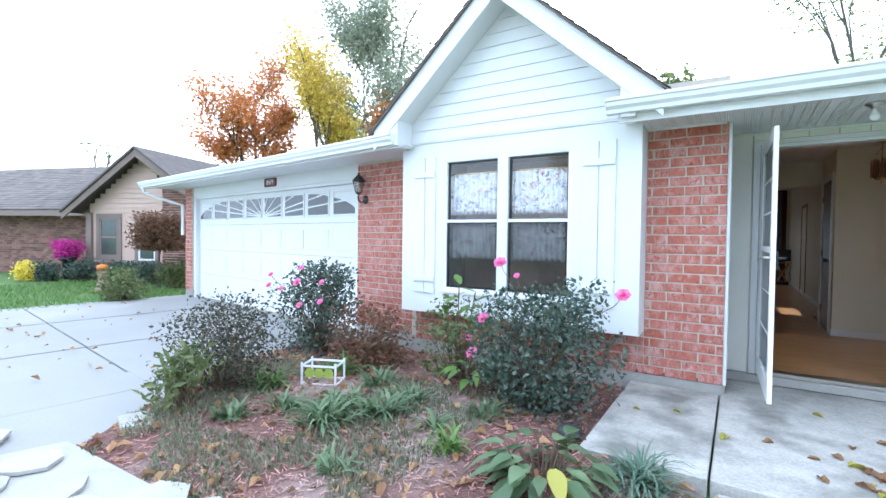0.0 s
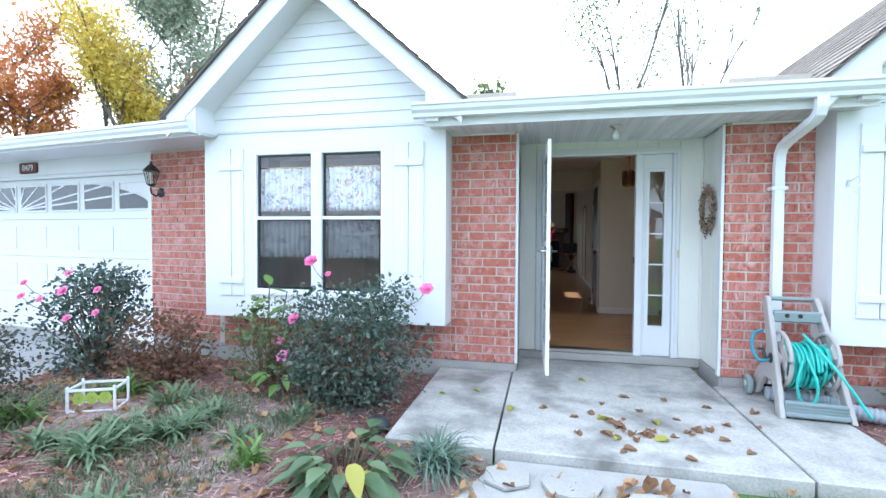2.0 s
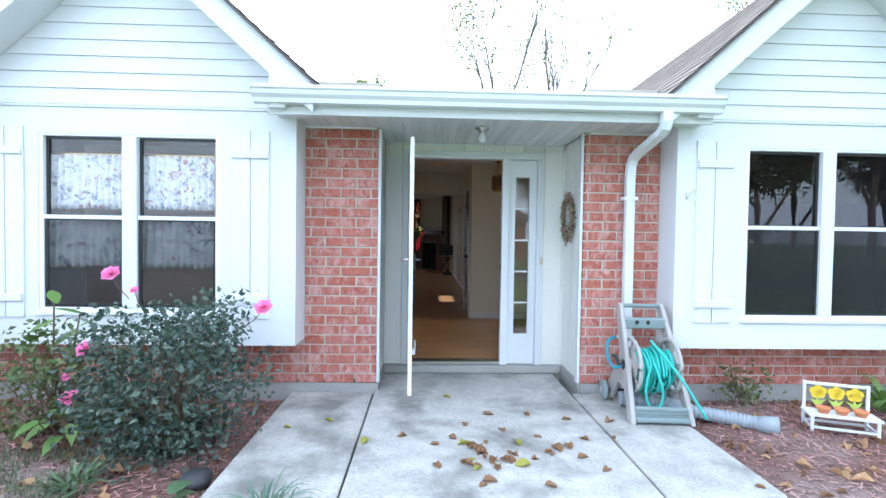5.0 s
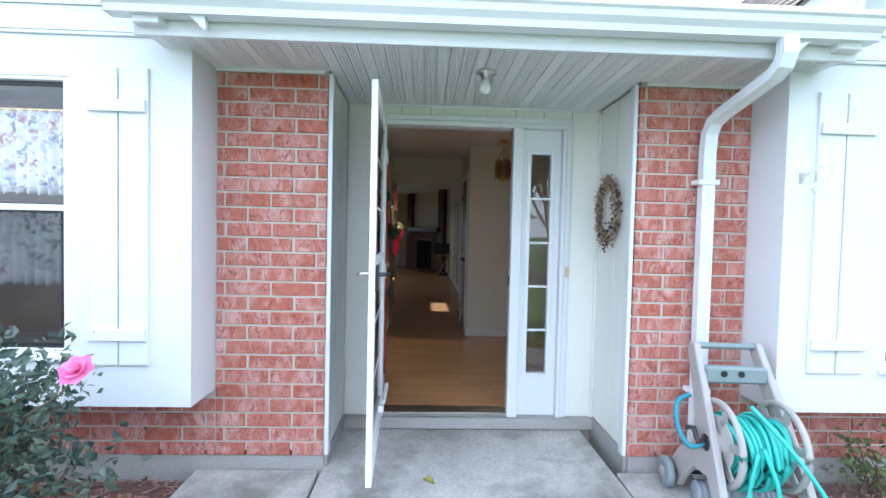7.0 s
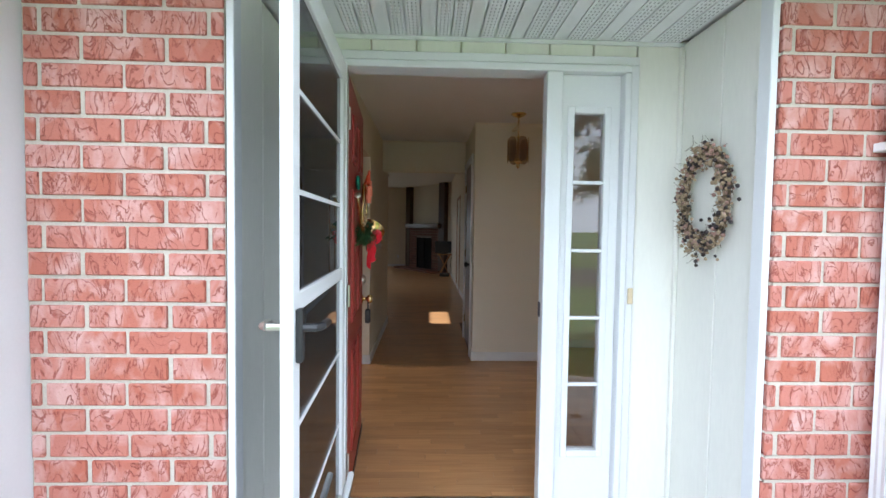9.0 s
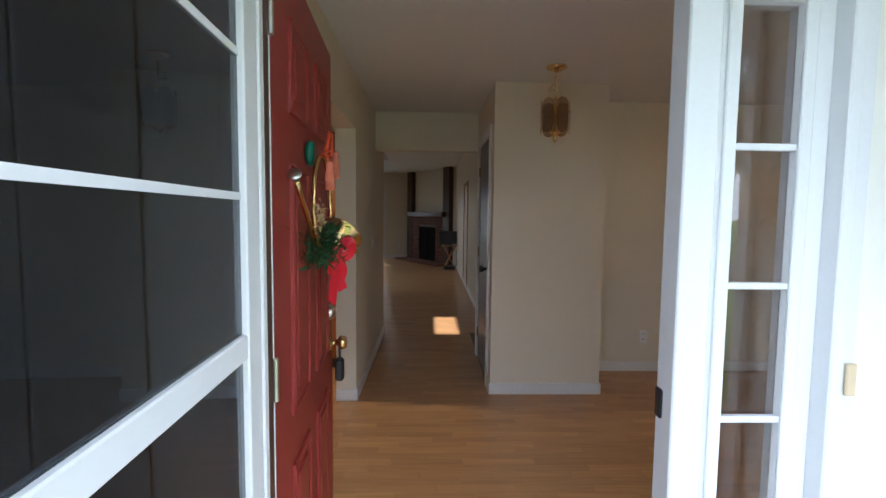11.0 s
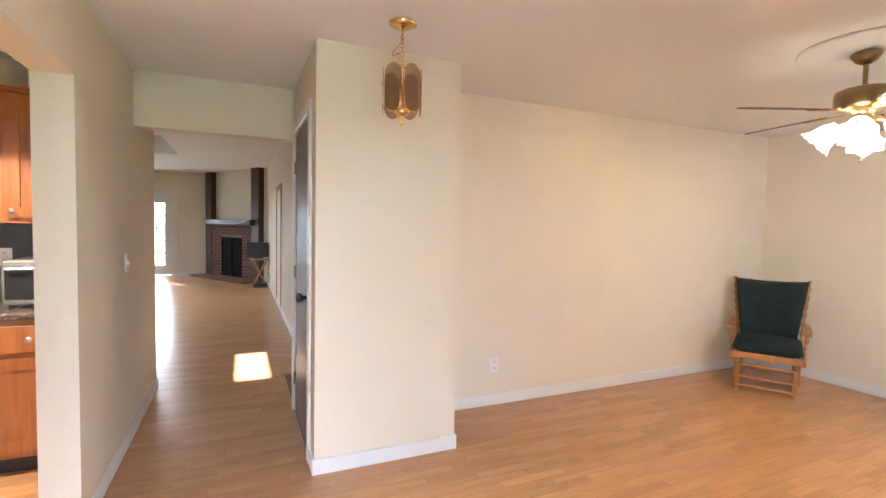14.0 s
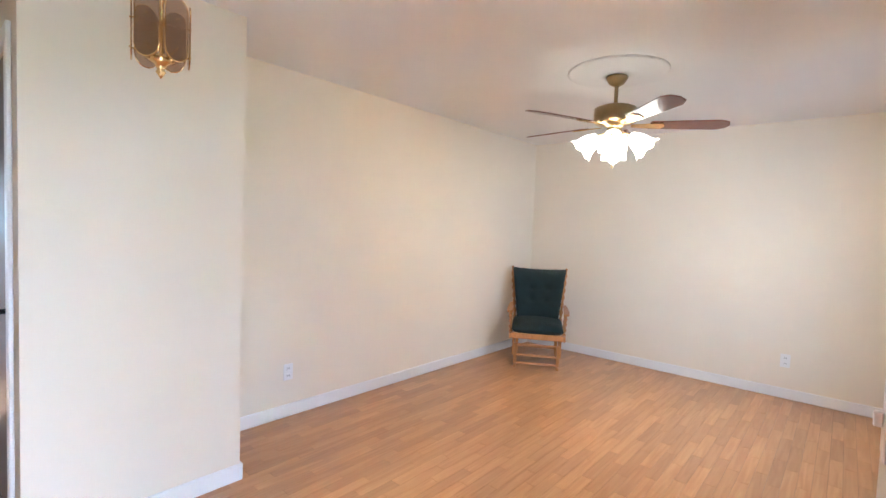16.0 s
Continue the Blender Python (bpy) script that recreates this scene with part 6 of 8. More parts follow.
    part("drum", rod(bmesh.new(), (-0.199, -0.06, 0.38), (0.199, -0.06, 0.38), 0.06, seg=18), M_TAUPE, r)
    part("crank", pipe(bmesh.new(), [(-0.21, -0.06, 0.38), (-0.25, -0.06, 0.38), (-0.255, -0.02, 0.44), (-0.29, -0.02, 0.44)], 0.014, 8), M_BLACK, r)
    # wound hose: several layers, loosely wound
    rs = random.Random(4)
    pts = []
    turns = 26
    for i in range(turns * 22):
        t = i / 22
        layer = int(t // 9)
        u = t % 9 / 9
        xx = (-0.135 + 0.27 * (u if layer % 2 == 0 else 1 - u))
        rad = 0.105 + 0.030 * layer + 0.014 * math.sin(t * 1.7) + 0.007 * math.sin(i * 0.9)
        pts.append((xx + 0.008 * math.sin(i * 0.31), -0.06 + rad * math.cos(i * 2 * math.pi / 22), 0.375 + rad * math.sin(i * 2 * math.pi / 22) - 0.016 * layer))
    h = part("hose", pipe(bmesh.new(), pts, 0.011, 6), M_HOSE, r, "aqua garden hose wound on the reel", True)
    pts = [(-0.05, -0.25, 0.44), (0.0, -0.29, 0.27), (0.0, -0.27, 0.13), (-0.07, -0.24, 0.11), (-0.11, -0.26, 0.24), (-0.08, -0.26, 0.42)]
    part("hose_loop", pipe(bmesh.new(), spline(pts, 6), 0.011, 6), M_HOSE, h, "", True)
    part("hose_tail", pipe(bmesh.new(), spline([(-0.02, -0.10, 0.585), (0.05, -0.24, 0.47), (0.14, -0.31, 0.33), (0.24, -0.33, 0.17), (0.31, -0.33, 0.06)], 6), 0.011, 6), M_HOSE, h, "", True)
    part("inlet_hose", pipe(bmesh.new(), spline([(-0.22, -0.06, 0.38), (-0.28, -0.04, 0.35), (-0.31, 0.03, 0.42), (-0.29, 0.09, 0.53), (-0.22, 0.10, 0.57)], 6), 0.013, 8), mat("teal_hose", (0.03, 0.24, 0.32), 0.4, bump=0.03), r, "short teal leader hose", True)


def spline(pts, n):
    """Catmull-Rom points."""
    p = [Vector(q) for q in pts]
    p = [p[0]] + p + [p[-1]]
    out = []
    for i in range(1, len(p) - 2):
        for k in range(n):
            t = k / n
            a, b, c, d = p[i - 1], p[i], p[i + 1], p[i + 2]
            out.append(0.5 * ((2 * b) + (c - a) * t + (2 * a - 5 * b + 4 * c - d) * t * t + (3 * b - a - 3 * c + d) * t ** 3))
    out.append(p[-2])
    return out


hose_reel()

# corrugated drain pipe
dp = thing("drain_pipe", "grey corrugated drain pipe lying on the mulch", "drain pipe")
M_DRAIN = mat("grey_drain_plastic", (0.30, 0.33, 0.36), 0.5, var=0.08, bump=0.05)
path = spline([(1.30, -0.98, -0.04), (1.62, -1.02, -0.055), (1.80, -1.10, -0.09), (2.03, -1.23, -0.10), (2.20, -1.345, -0.10)], 26)
rad = [0.056 if i % 3 else 0.046 for i in range(len(path))]
part("corrugated_body", pipe(bmesh.new(), path, rad, 14), M_DRAIN, dp, "", True)
part("end_socket", pipe(bmesh.new(), [(2.20, -1.345, -0.10), (2.232, -1.367, -0.10), (2.24, -1.372, -0.10), (2.315, -1.422, -0.095)], [0.058, 0.058, 0.064, 0.070], 16), M_DRAIN, dp, "flared pipe end", True)

# small white garden bench with three flower pots
bench = thing("garden_bench_planter", "small white wooden bench with painted yellow flowers", "planter bench", pose(2.81, -1.38, -0.165, 0, 0, -21))
for x in (-0.20, 0.20):
    part("back_post", nb((x - 0.011, 0.07, 0.0, x + 0.011, 0.09, 0.36), bevel=0.003), M_WHITE, bench)
    part("front_leg", nb((x - 0.011, -0.09, 0.0, x + 0.011, -0.07, 0.14), bevel=0.003), M_WHITE, bench)
    part("side_rail", nb((x - 0.008, -0.069, 0.05, x + 0.008, 0.069, 0.066)), M_WHITE, bench)
part("top_rail", nb((-0.188, 0.072, 0.335, 0.188, 0.088, 0.357), bevel=0.003), M_WHITE, bench)
part("seat", nb((-0.225, -0.10, 0.141, 0.225, 0.069, 0.157), bevel=0.003), M_WHITE, bench)
part("front_rail", nb((-0.188, -0.088, 0.05, 0.188, -0.072, 0.066)), M_WHITE, bench)
part("back_rail", nb((-0.188, 0.072, 0.05, 0.188, 0.088, 0.066)), M_WHITE, bench)
M_YEL = mat("yellow_craft_paint", (0.80, 0.58, 0.04), 0.5, bump=0.05)
M_LIME = mat("lime_craft_paint", (0.42, 0.52, 0.10), 0.5, bump=0.05)
M_TERRA = mat("terracotta", (0.62, 0.24, 0.10), 0.8, var=0.12, bump=0.2)
for x in (-0.115, 0.0, 0.115):
    bm = bmesh.new()
    for k in range(5):
        a = k * 6.283 / 5 + 1.57
        turned(bm, [(0.027, 0), (0.027, 0.007)], 10, m=pose(x + 0.030 * math.cos(a), 0.069, 0.285 + 0.026 * math.sin(a), 90, 0, 0))
    part("painted_flower", bm, M_YEL, bench, "flat yellow wooden flower")
    bm = bmesh.new()
    prism(bm, [(x, 0.064, 0.158), (x + 0.052, 0.064, 0.235), (x + 0.012, 0.064, 0.215), (x, 0.064, 0.245), (x - 0.012, 0.064, 0.215), (x - 0.052, 0.064, 0.235)], (0, 0.006, 0))
    part("painted_leaf", bm, M_LIME, bench, "flat lime green wooden leaves")
    pot = thing("flower_pot", "small terracotta flower pot on the bench", "flower pot", pose(2.81, -1.38, -0.165, 0, 0, -21) @ pose(x, -0.03, 0.1575), "pots on the bench")
    part("pot_body", turned(bmesh.new(), [(0.030, 0.0), (0.040, 0.028), (0.046, 0.028), (0.046, 0.044), (0.040, 0.044), (0.034, 0.02), (0.0, 0.018)], 18), M_TERRA, pot, "", True)

# white picket basket with yellow flowers
bk = thing("picket_planter", "white picket planter frame with yellow flowers", "planter", pose(-3.86, -2.22, -0.165, 0, 0, 24))
for a, b in ((-0.16, -0.11), (0.16, -0.11), (-0.16, 0.11), (0.16, 0.11)):
    part("post", nb((a - 0.009, b - 0.009, 0, a + 0.009, b + 0.009, 0.22), bevel=0.003), M_WHITE, bk)
for z in (0.025, 0.19):
    for s in (-0.11, 0.11):
        part("rail", nb((-0.15, s - 0.006, z - 0.009, 0.15, s + 0.006, z + 0.009)), M_WHITE, bk)
    for s in (-0.16, 0.16):
        part("rail", nb((s - 0.006, -0.1, z - 0.009, s + 0.006, 0.1, z + 0.009)), M_WHITE, bk)
part("base_board", nb((-0.22, -0.15, 0.0, 0.22, 0.15, 0.012), bevel=0.003), M_WHITE, bk)
rs = random.Random(3)
for x in (-0.09, 0.0, 0.09):
    bm = bmesh.new()
    for k in range(6):
        a = k * 6.283 / 6
        turned(bm, [(0.022, 0), (0.022, 0.006)], 8, m=pose(x + 0.026 * math.cos(a), -0.095, 0.125 + 0.026 * math.sin(a), 90, 0, 0))
    part("painted_flower", bm, M_LIME, bk, "flat pale yellow wooden flower")

# dark stone in the bed, and a stepping stone
bm = bmesh.new()
bmesh.ops.create_icosphere(bm, subdivisions=2, radius=0.09)
for vv in bm.verts:
    vv.co *= 1 + 0.25 * noise.noise(vv.co * 14)
    vv.co.z *= 0.55
tagged(part("dark_rock", bm, mat("dark_rock", (0.035, 0.035, 0.04), 0.6, var=0.3, bump=0.5), None, "", True), "dark smooth rock at the porch edge", "rock").location = (-1.60, -2.05, -0.135)
bm = bmesh.new()
prism(bm, [(-4.47, -3.66, -0.19), (-4.22, -3.74, -0.19), (-4.08, -3.58, -0.19), (-4.2, -3.48, -0.19), (-4.42, -3.50, -0.19)], (0, 0, 0.05))
tagged(part("stepping_stone", bm, M_STONE), "flat grey stepping stone", "stone")

# berry wreath on the recess wall
def berry_wreath():
    r = thing("berry_wreath", "twig wreath with dark and tan berries", "wreath", pose(1.096, -0.27, 1.475, 0, 0, 0))
    rs = random.Random(12)
    ringp = lambda a, q=0.16: Vector((-0.03, q * math.cos(a) * 0.92, q * 1.18 * math.sin(a)))
    bm = bmesh.new()
    for k in range(9):
        pts = []
        for i in range(28):
            a = i * 6.283 / 28
            pts.append(ringp(a, 0.16 + 0.014 * math.sin(a * 3 + k)) + Vector((rs.uniform(-0.012, 0.01), rs.gauss(0, 0.008), rs.gauss(0, 0.008))))
        pipe(bm, pts, 0.004, 4, True)
    for i in range(420):
        a = rs.uniform(0, 6.283)
        p = ringp(a, rs.gauss(0.162, 0.018)) + Vector((rs.uniform(-0.02, 0.01), 0, 0))
        q = p + Vector((rs.uniform(-0.03, 0.0), rs.gauss(0, 0.028), rs.gauss(0, 0.028)))
        rod(bm, p, q, 0.0012, 0.0008, 4, False)
    part("twig_ring", bm, mat("wreath_twigs", (0.17, 0.12, 0.075), 0.9, bump=0.2), r)
    for nm, n, colr, size in (("tan_berries", 420, (0.42, 0.31, 0.20), 0.008), ("dark_berries", 150, (0.035, 0.022, 0.025), 0.009), ("rose_berries", 160, (0.40, 0.24, 0.20), 0.008)):
        bm = bmesh.new()
        for i in range(n):
            a = rs.uniform(0, 6.283)
            p = ringp(a, rs.gauss(0.163, 0.021 if nm != "dark_berries" else 0.03)) + Vector((rs.uniform(-0.03, 0.008), 0, 0))
            bmesh.ops.create_icosphere(bm, subdivisions=1, radius=size * rs.uniform(0.7, 1.2), matrix=Matrix.Translation(p))
        tagged(part(nm, bm, mat(nm, colr, 0.5, var=0.1, bump=0), r, "", True), kind="stuff")
berry_wreath()

# ceiling lamp holder of the porch
pl = thing("porch_lamp", "bare bulb lamp holder on the porch soffit", "ceiling lamp", pose(0.16, -0.735, SOFF + 0.002))
part("canopy", turned(bmesh.new(), [(0.055, 0.0), (0.058, -0.012), (0.03, -0.022), (0.025, -0.04), (0.0, -0.041)], 20), M_NICKEL, pl, "", True)
part("bulb", turned(bmesh.new(), [(0.016, -0.041), (0.018, -0.06), (0.030, -0.085), (0.032, -0.10), (0.022, -0.122), (0.0, -0.128)], 16), mat("frosted_bulb", (0.75, 0.75, 0.74), 0.15, bump=0), pl, "", True)
tagged(part("doorbell", nb((0.858, -0.042, 1.00, 0.882, -0.031, 1.075), bevel=0.003), mat("doorbell_ivory", (0.62, 0.50, 0.33), 0.4, bump=0.02)), "small ivory doorbell button on the casing", "doorbell")
hk = thing("plant_hook", "small metal hook with hanging tag on the bay", "hook", pose(1.862, YBAY, 1.64))
part("bracket", pipe(bmesh.new(), [(0, 0, 0.0), (0.0, -0.05, 0.02), (0.03, -0.09, 0.05), (0.06, -0.11, 0.05)], 0.006, 6), M_VINYL, hk)
part("plate", nb((-0.012, -0.006, -0.03, 0.012, -0.0005, 0.03)), M_NICKEL, hk)
part("hanger", pipe(bmesh.new(), [(0.06, -0.11, 0.05), (0.03, -0.10, -0.02), (-0.01, -0.08, -0.06), (0.03, -0.06, -0.08)], 0.006, 6), M_VINYL, hk)

# ---- christmas horn on the red door ----
def horn():
    """French-horn decoration with bow, hung on the door face; built in door coordinates."""
    r = thing("horn_wreath", "brass horn decoration with red bow and greens on the door", "door decoration", HINGE @ pose(-0.14, 0, 0.036))
    Y = -0.038
    ring = [(0.53 + 0.15 * math.cos(a), Y - 0.01, 1.400 + 0.142 * math.sin(a)) for a in [i * 6.283 / 36 for i in range(36)]]
    part("horn_ring", pipe(bmesh.new(), ring, 0.007, 8, True), M_BRASS, r, "polished brass tube ring", True)
    part("horn_pipe", pipe(bmesh.new(), [(0.215, Y, 1.445), (0.25, Y, 1.42), (0.43, Y, 1.30), (0.54, Y, 1.23)], 0.008, 8), M_BRASS, r, "polished brass mouthpipe", True)
    part("mouthpiece", turned(bmesh.new(), [(0.006, 0), (0.010, 0.02), (0.022, 0.035), (0.022, 0.042), (0.0, 0.036)], 14, m=pose(0.22, Y, 1.442, 0, -55, 0) @ Matrix.Scale(0.75, 4)), M_NICKEL, r, "", True)
    part("bell", turned(bmesh.new(), [(0.012, 0.0), (0.018, 0.05), (0.035, 0.09), (0.075, 0.12), (0.078, 0.123), (0.07, 0.117), (0.03, 0.088), (0.0, 0.05)], 24, m=pose(0.60, Y - 0.01, 1.215, 50, 0, 70)), M_BRASS, r, "flared brass bell", True)
    rs = random.Random(6)
    pts = [(0.54 + rs.gauss(0, 0.085), Y - 0.01 + rs.gauss(0, 0.02), 1.265 + rs.gauss(0, 0.03)) for _ in range(520)]
    v, f = leaf_cloud(rs, pts, 0.045, long=6.0, up=0.0)
    arrays("pine_sprig", v, f, leafy("pine_needles", (0.015, 0.06, 0.02), (0.04, 0.11, 0.04)), r, "green artificial pine sprigs")
    pts = [(0.44 + rs.gauss(0, 0.03), Y - 0.02, 1.345 + rs.gauss(0, 0.025)) for _ in range(60)]
    v, f = leaf_cloud(rs, pts, 0.018, long=2.0)
    arrays("dried_flowers", v, f, leafy("dried_flowers", (0.55, 0.40, 0.22), (0.70, 0.55, 0.35)), r, "pale dried flowers")
    M_BOW = mat("red_ribbon", (0.72, 0.012, 0.03), 0.45, var=0.1, bump=0.1)
    def ribbon(pts, w):
        sp = spline([tuple(c + (a - c) * 0.8 for a, c in zip(q, C)) for q in pts], 6)
        bm = bmesh.new()
        rows = []
        for i, p in enumerate(sp):
            d = (sp[min(i + 1, len(sp) - 1)] - sp[max(i - 1, 0)]).normalized()
            s = (d.cross(Vector((0.75, 0.6, 0.1)))).normalized() * w / 2
            rows.append((bm.verts.new(p - s), bm.verts.new(p), bm.verts.new(p + s)))
        for a, b in zip(rows, rows[1:]):
            bm.faces.new((a[0], a[1], b[1], b[0]))
            bm.faces.new((a[1], a[2], b[2], b[1]))
        return bm
    C = (0.622, Y - 0.035, 1.215)
    for pts in ([C, (0.66, Y - 0.02, 1.275), (0.67, Y + 0.015, 1.28), (0.66, Y + 0.02, 1.235), C],
                [C, (0.645, Y - 0.055, 1.275), (0.64, Y - 0.095, 1.285), (0.645, Y - 0.09, 1.235), C],
                [C, (0.58, Y - 0.04, 1.25), (0.53, Y - 0.03, 1.21), (0.58, Y - 0.03, 1.175), C]):
        part("bow_loop", ribbon(pts, 0.036), M_BOW, r, "red ribbon loop", True)
    for pts in ([C, (0.64, Y - 0.04, 1.17), (0.61, Y - 0.03, 1.11), (0.55, Y - 0.03, 1.045)],
                [C, (0.66, Y - 0.06, 1.17), (0.66, Y - 0.05, 1.12), (0.67, Y - 0.06, 1.08)]):
        part("bow_tail", ribbon(pts, 0.036), M_BOW, r, "red ribbon tail", True)
    part("bow_bell", turned(bmesh.new(), [(0.008, 0.03), (0.014, 0.025), (0.018, 0.0), (0.022, -0.008), (0.0, -0.004)], 14, (0.685, Y - 0.085, 1.240)), M_BRASS, r, "small brass bell", True)
    M_CORD = mat("orange_red_cord", (0.70, 0.09, 0.03), 0.7, bump=0.1)
    for q in range(3):
        part("cord", pipe(bmesh.new(), spline([(0.53, Y - 0.01, 1.548), (0.48 + 0.03 * q, Y - 0.03, 1.56 + 0.02 * q), (0.51 + 0.02 * q, Y - 0.035, 1.61), (0.57, Y - 0.03, 1.59 - 0.02 * q), (0.53, Y - 0.01, 1.548)], 6), 0.005, 6), M_CORD, r, "orange-red tie cord", True)
    M_TASS = mat("coral_tassel", (0.72, 0.20, 0.12), 0.85, bump=0.4)
    for x, z in ((0.54, 1.44), (0.66, 1.485)):
        part("tassel", turned(bmesh.new(), [(0.006, 0.09), (0.013, 0.08), (0.011, 0.065), (0.015, 0.04), (0.016, 0.0), (0.0, -0.002)], 12, (x, Y - 0.03, z)), M_TASS, r, "coral thread tassel", True)
        part("tassel_cord", pipe(bmesh.new(), [(0.55, Y - 0.02, 1.545), (x, Y - 0.03, z + 0.09)], 0.0035, 5), M_CORD, r)
    return r
horn()
kb = thing("knocker", "round green door hook above the horn", "door hook", HINGE)
part("ring", turned(bmesh.new(), [(0.012, 0.0), (0.034, 0.002), (0.040, 0.012), (0.034, 0.022), (0.012, 0.022)], 20, m=pose(0.39, -0.001, 1.585, 90, 0, 0)), mat("green_plastic", (0.0, 0.16, 0.10), 0.35, bump=0.02), kb, "", True)

# ---- foyer lamp ----
fl = thing("foyer_pendant", "brass hanging lantern with smoked glass panels, unlit", "pendant lamp", pose(0.745, 2.125, CEIL))
part("canopy", turned(bmesh.new(), [(0.068, 0.0), (0.070, -0.008), (0.05, -0.02), (0.03, -0.03), (0.008, -0.04), (0.0, -0.042)], 24), M_BRASS, fl, "", True)
for i in range(8):
    z = -0.05 - i * 0.020
    ring = [(0.008 * math.cos(a) if i % 2 else 0.0, 0.0 if i % 2 else 0.008 * math.cos(a), z + 0.014 * math.sin(a)) for a in [k * 6.283 / 8 for k in range(8)]]
    part("chain_link", pipe(bmesh.new(), ring, 0.0022, 5, True), M_BRASS, fl)
part("cord", pipe(bmesh.new(), spline([(0, 0, -0.04), (-0.01, 0, -0.10), (-0.045, 0.0, -0.145), (-0.05, 0, -0.165), (-0.015, 0, -0.15), (0.0, 0, -0.18), (0, 0, -0.21)], 5), 0.003, 5), M_BRASS, fl, "looped brass cord", True)
part("stem", turned(bmesh.new(), [(0.004, -0.20), (0.022, -0.215), (0.008, -0.225), (0.008, -0.41), (0.045, -0.43), (0.05, -0.437), (0.022, -0.452), (0.012, -0.47), (0.018, -0.48), (0.006, -0.497), (0.0, -0.505)], 18), M_BRASS, fl, "brass centre stem and finial", True)
for k in range(6):
    a = k * math.pi / 3 + 0.25
    o = []
    for i in range(8):
        t = math.pi * i / 7
        o.append((-0.043 * math.cos(t), 0.0, -0.262 + 0.043 * math.sin(t) - 0.0))
    o2 = [(-p[0], 0.0, -0.408 - (p[2] + 0.262)) for p in o]
    bm = bmesh.new()
    prism(bm, o + o2, (0, 0.004, 0))
    bmesh.ops.transform(bm, matrix=Matrix.Rotation(a, 4, "Z") @ Matrix.Translation((0, -0.095, 0)), verts=bm.verts)
    part("glass_panel", bm, M_SMOKE, fl, "smoked bronze glass panel")
    rim = [Matrix.Rotation(a, 3, "Z") @ Vector((p[0], -0.093, p[2])) for p in o + o2]
    part("panel_rim", pipe(bmesh.new(), rim, 0.0025, 5, True), M_BRASS, fl)
    bb = Matrix.Rotation(a, 3, "Z")
    part("arm", pipe(bmesh.new(), [bb @ Vector((0, -0.005, -0.30)), bb @ Vector((0, -0.10, -0.30))], 0.003, 5), M_BRASS, fl)
    part("arm", pipe(bmesh.new(), [bb @ Vector((0, -0.03, -0.435)), bb @ Vector((0, -0.10, -0.405))], 0.003, 5), M_BRASS, fl)

# ---- ceiling fan with lamps ----
FC = (3.08, 1.31)
md = thing("ceiling_medallion", "round white plaster ceiling medallion", "ceiling medallion", pose(FC[0], FC[1], CEIL))
part("disc", turned(bmesh.new(), [(0.305, 0.0), (0.305, -0.008), (0.295, -0.014), (0.275, -0.012), (0.26, -0.018), (0.17, -0.014), (0.15, -0.022), (0.10, -0.03), (0.075, -0.026), (0.0, -0.026)], 48), M_CEIL, md, "", True)
fan = thing("ceiling_fan", "antique brass ceiling fan with five rosewood blades and lit lamps", "ceiling fan", pose(FC[0], FC[1], CEIL))
part("canopy", turned(bmesh.new(), [(0.06, -0.027), (0.068, -0.035), (0.062, -0.05), (0.045, -0.075), (0.02, -0.09), (0.0, -0.091)], 28), M_ABRASS, fan, "", True)
part("downrod", rod(bmesh.new(), (0, 0, -0.085), (0, 0, -0.225), 0.012), M_ABRASS, fan)
part("motor", turned(bmesh.new(), [(0.03, -0.210), (0.10, -0.217), (0.128, -0.230), (0.130, -0.265), (0.130, -0.310), (0.115, -0.325), (0.06, -0.337), (0.045, -0.350), (0.05, -0.375), (0.045, -0.425), (0.03, -0.440), (0.018, -0.465), (0.0, -0.475)], 36), M_ABRASS, fan, "antique brass motor housing", True)
for k in range(5):
    a = radians(84 + 72 * k)
    m = Matrix.Rotation(a, 4, "Z") @ Matrix.Translation((0, 0, -0.335)) @ Matrix.Rotation(radians(-12), 4, "X")
    bm = bmesh.new()
    prism(bm, [(0.21, -0.05, 0), (0.60, -0.066, 0), (0.655, -0.045, 0), (0.672, 0.0, 0), (0.655, 0.045, 0), (0.60, 0.066, 0), (0.21, 0.05, 0)], (0, 0, 0.006))
    bmesh.ops.transform(bm, matrix=m, verts=bm.verts)
    bl = part("blade", bm, M_BLADE, fan, "dark reddish wooden blade")
    bm = bmesh.new()
    prism(bm, [(0.10, -0.018, -0.006), (0.19, -0.030, -0.006), (0.28, -0.038, -0.006), (0.30, 0.0, -0.006), (0.28, 0.038, -0.006), (0.19, 0.030, -0.006), (0.10, 0.018, -0.006)], (0, 0, 0.005))
    bmesh.ops.transform(bm, matrix=m, verts=bm.verts)
    part("blade_iron", bm, M_BRASS, bl, "pierced brass blade bracket")
M_SHADE = mat("lit_glass_shade", (0.95, 0.90, 0.80), 0.4, var=0.02, bump=0, emit=0.35, emit_color=(1.0, 0.86, 0.62))
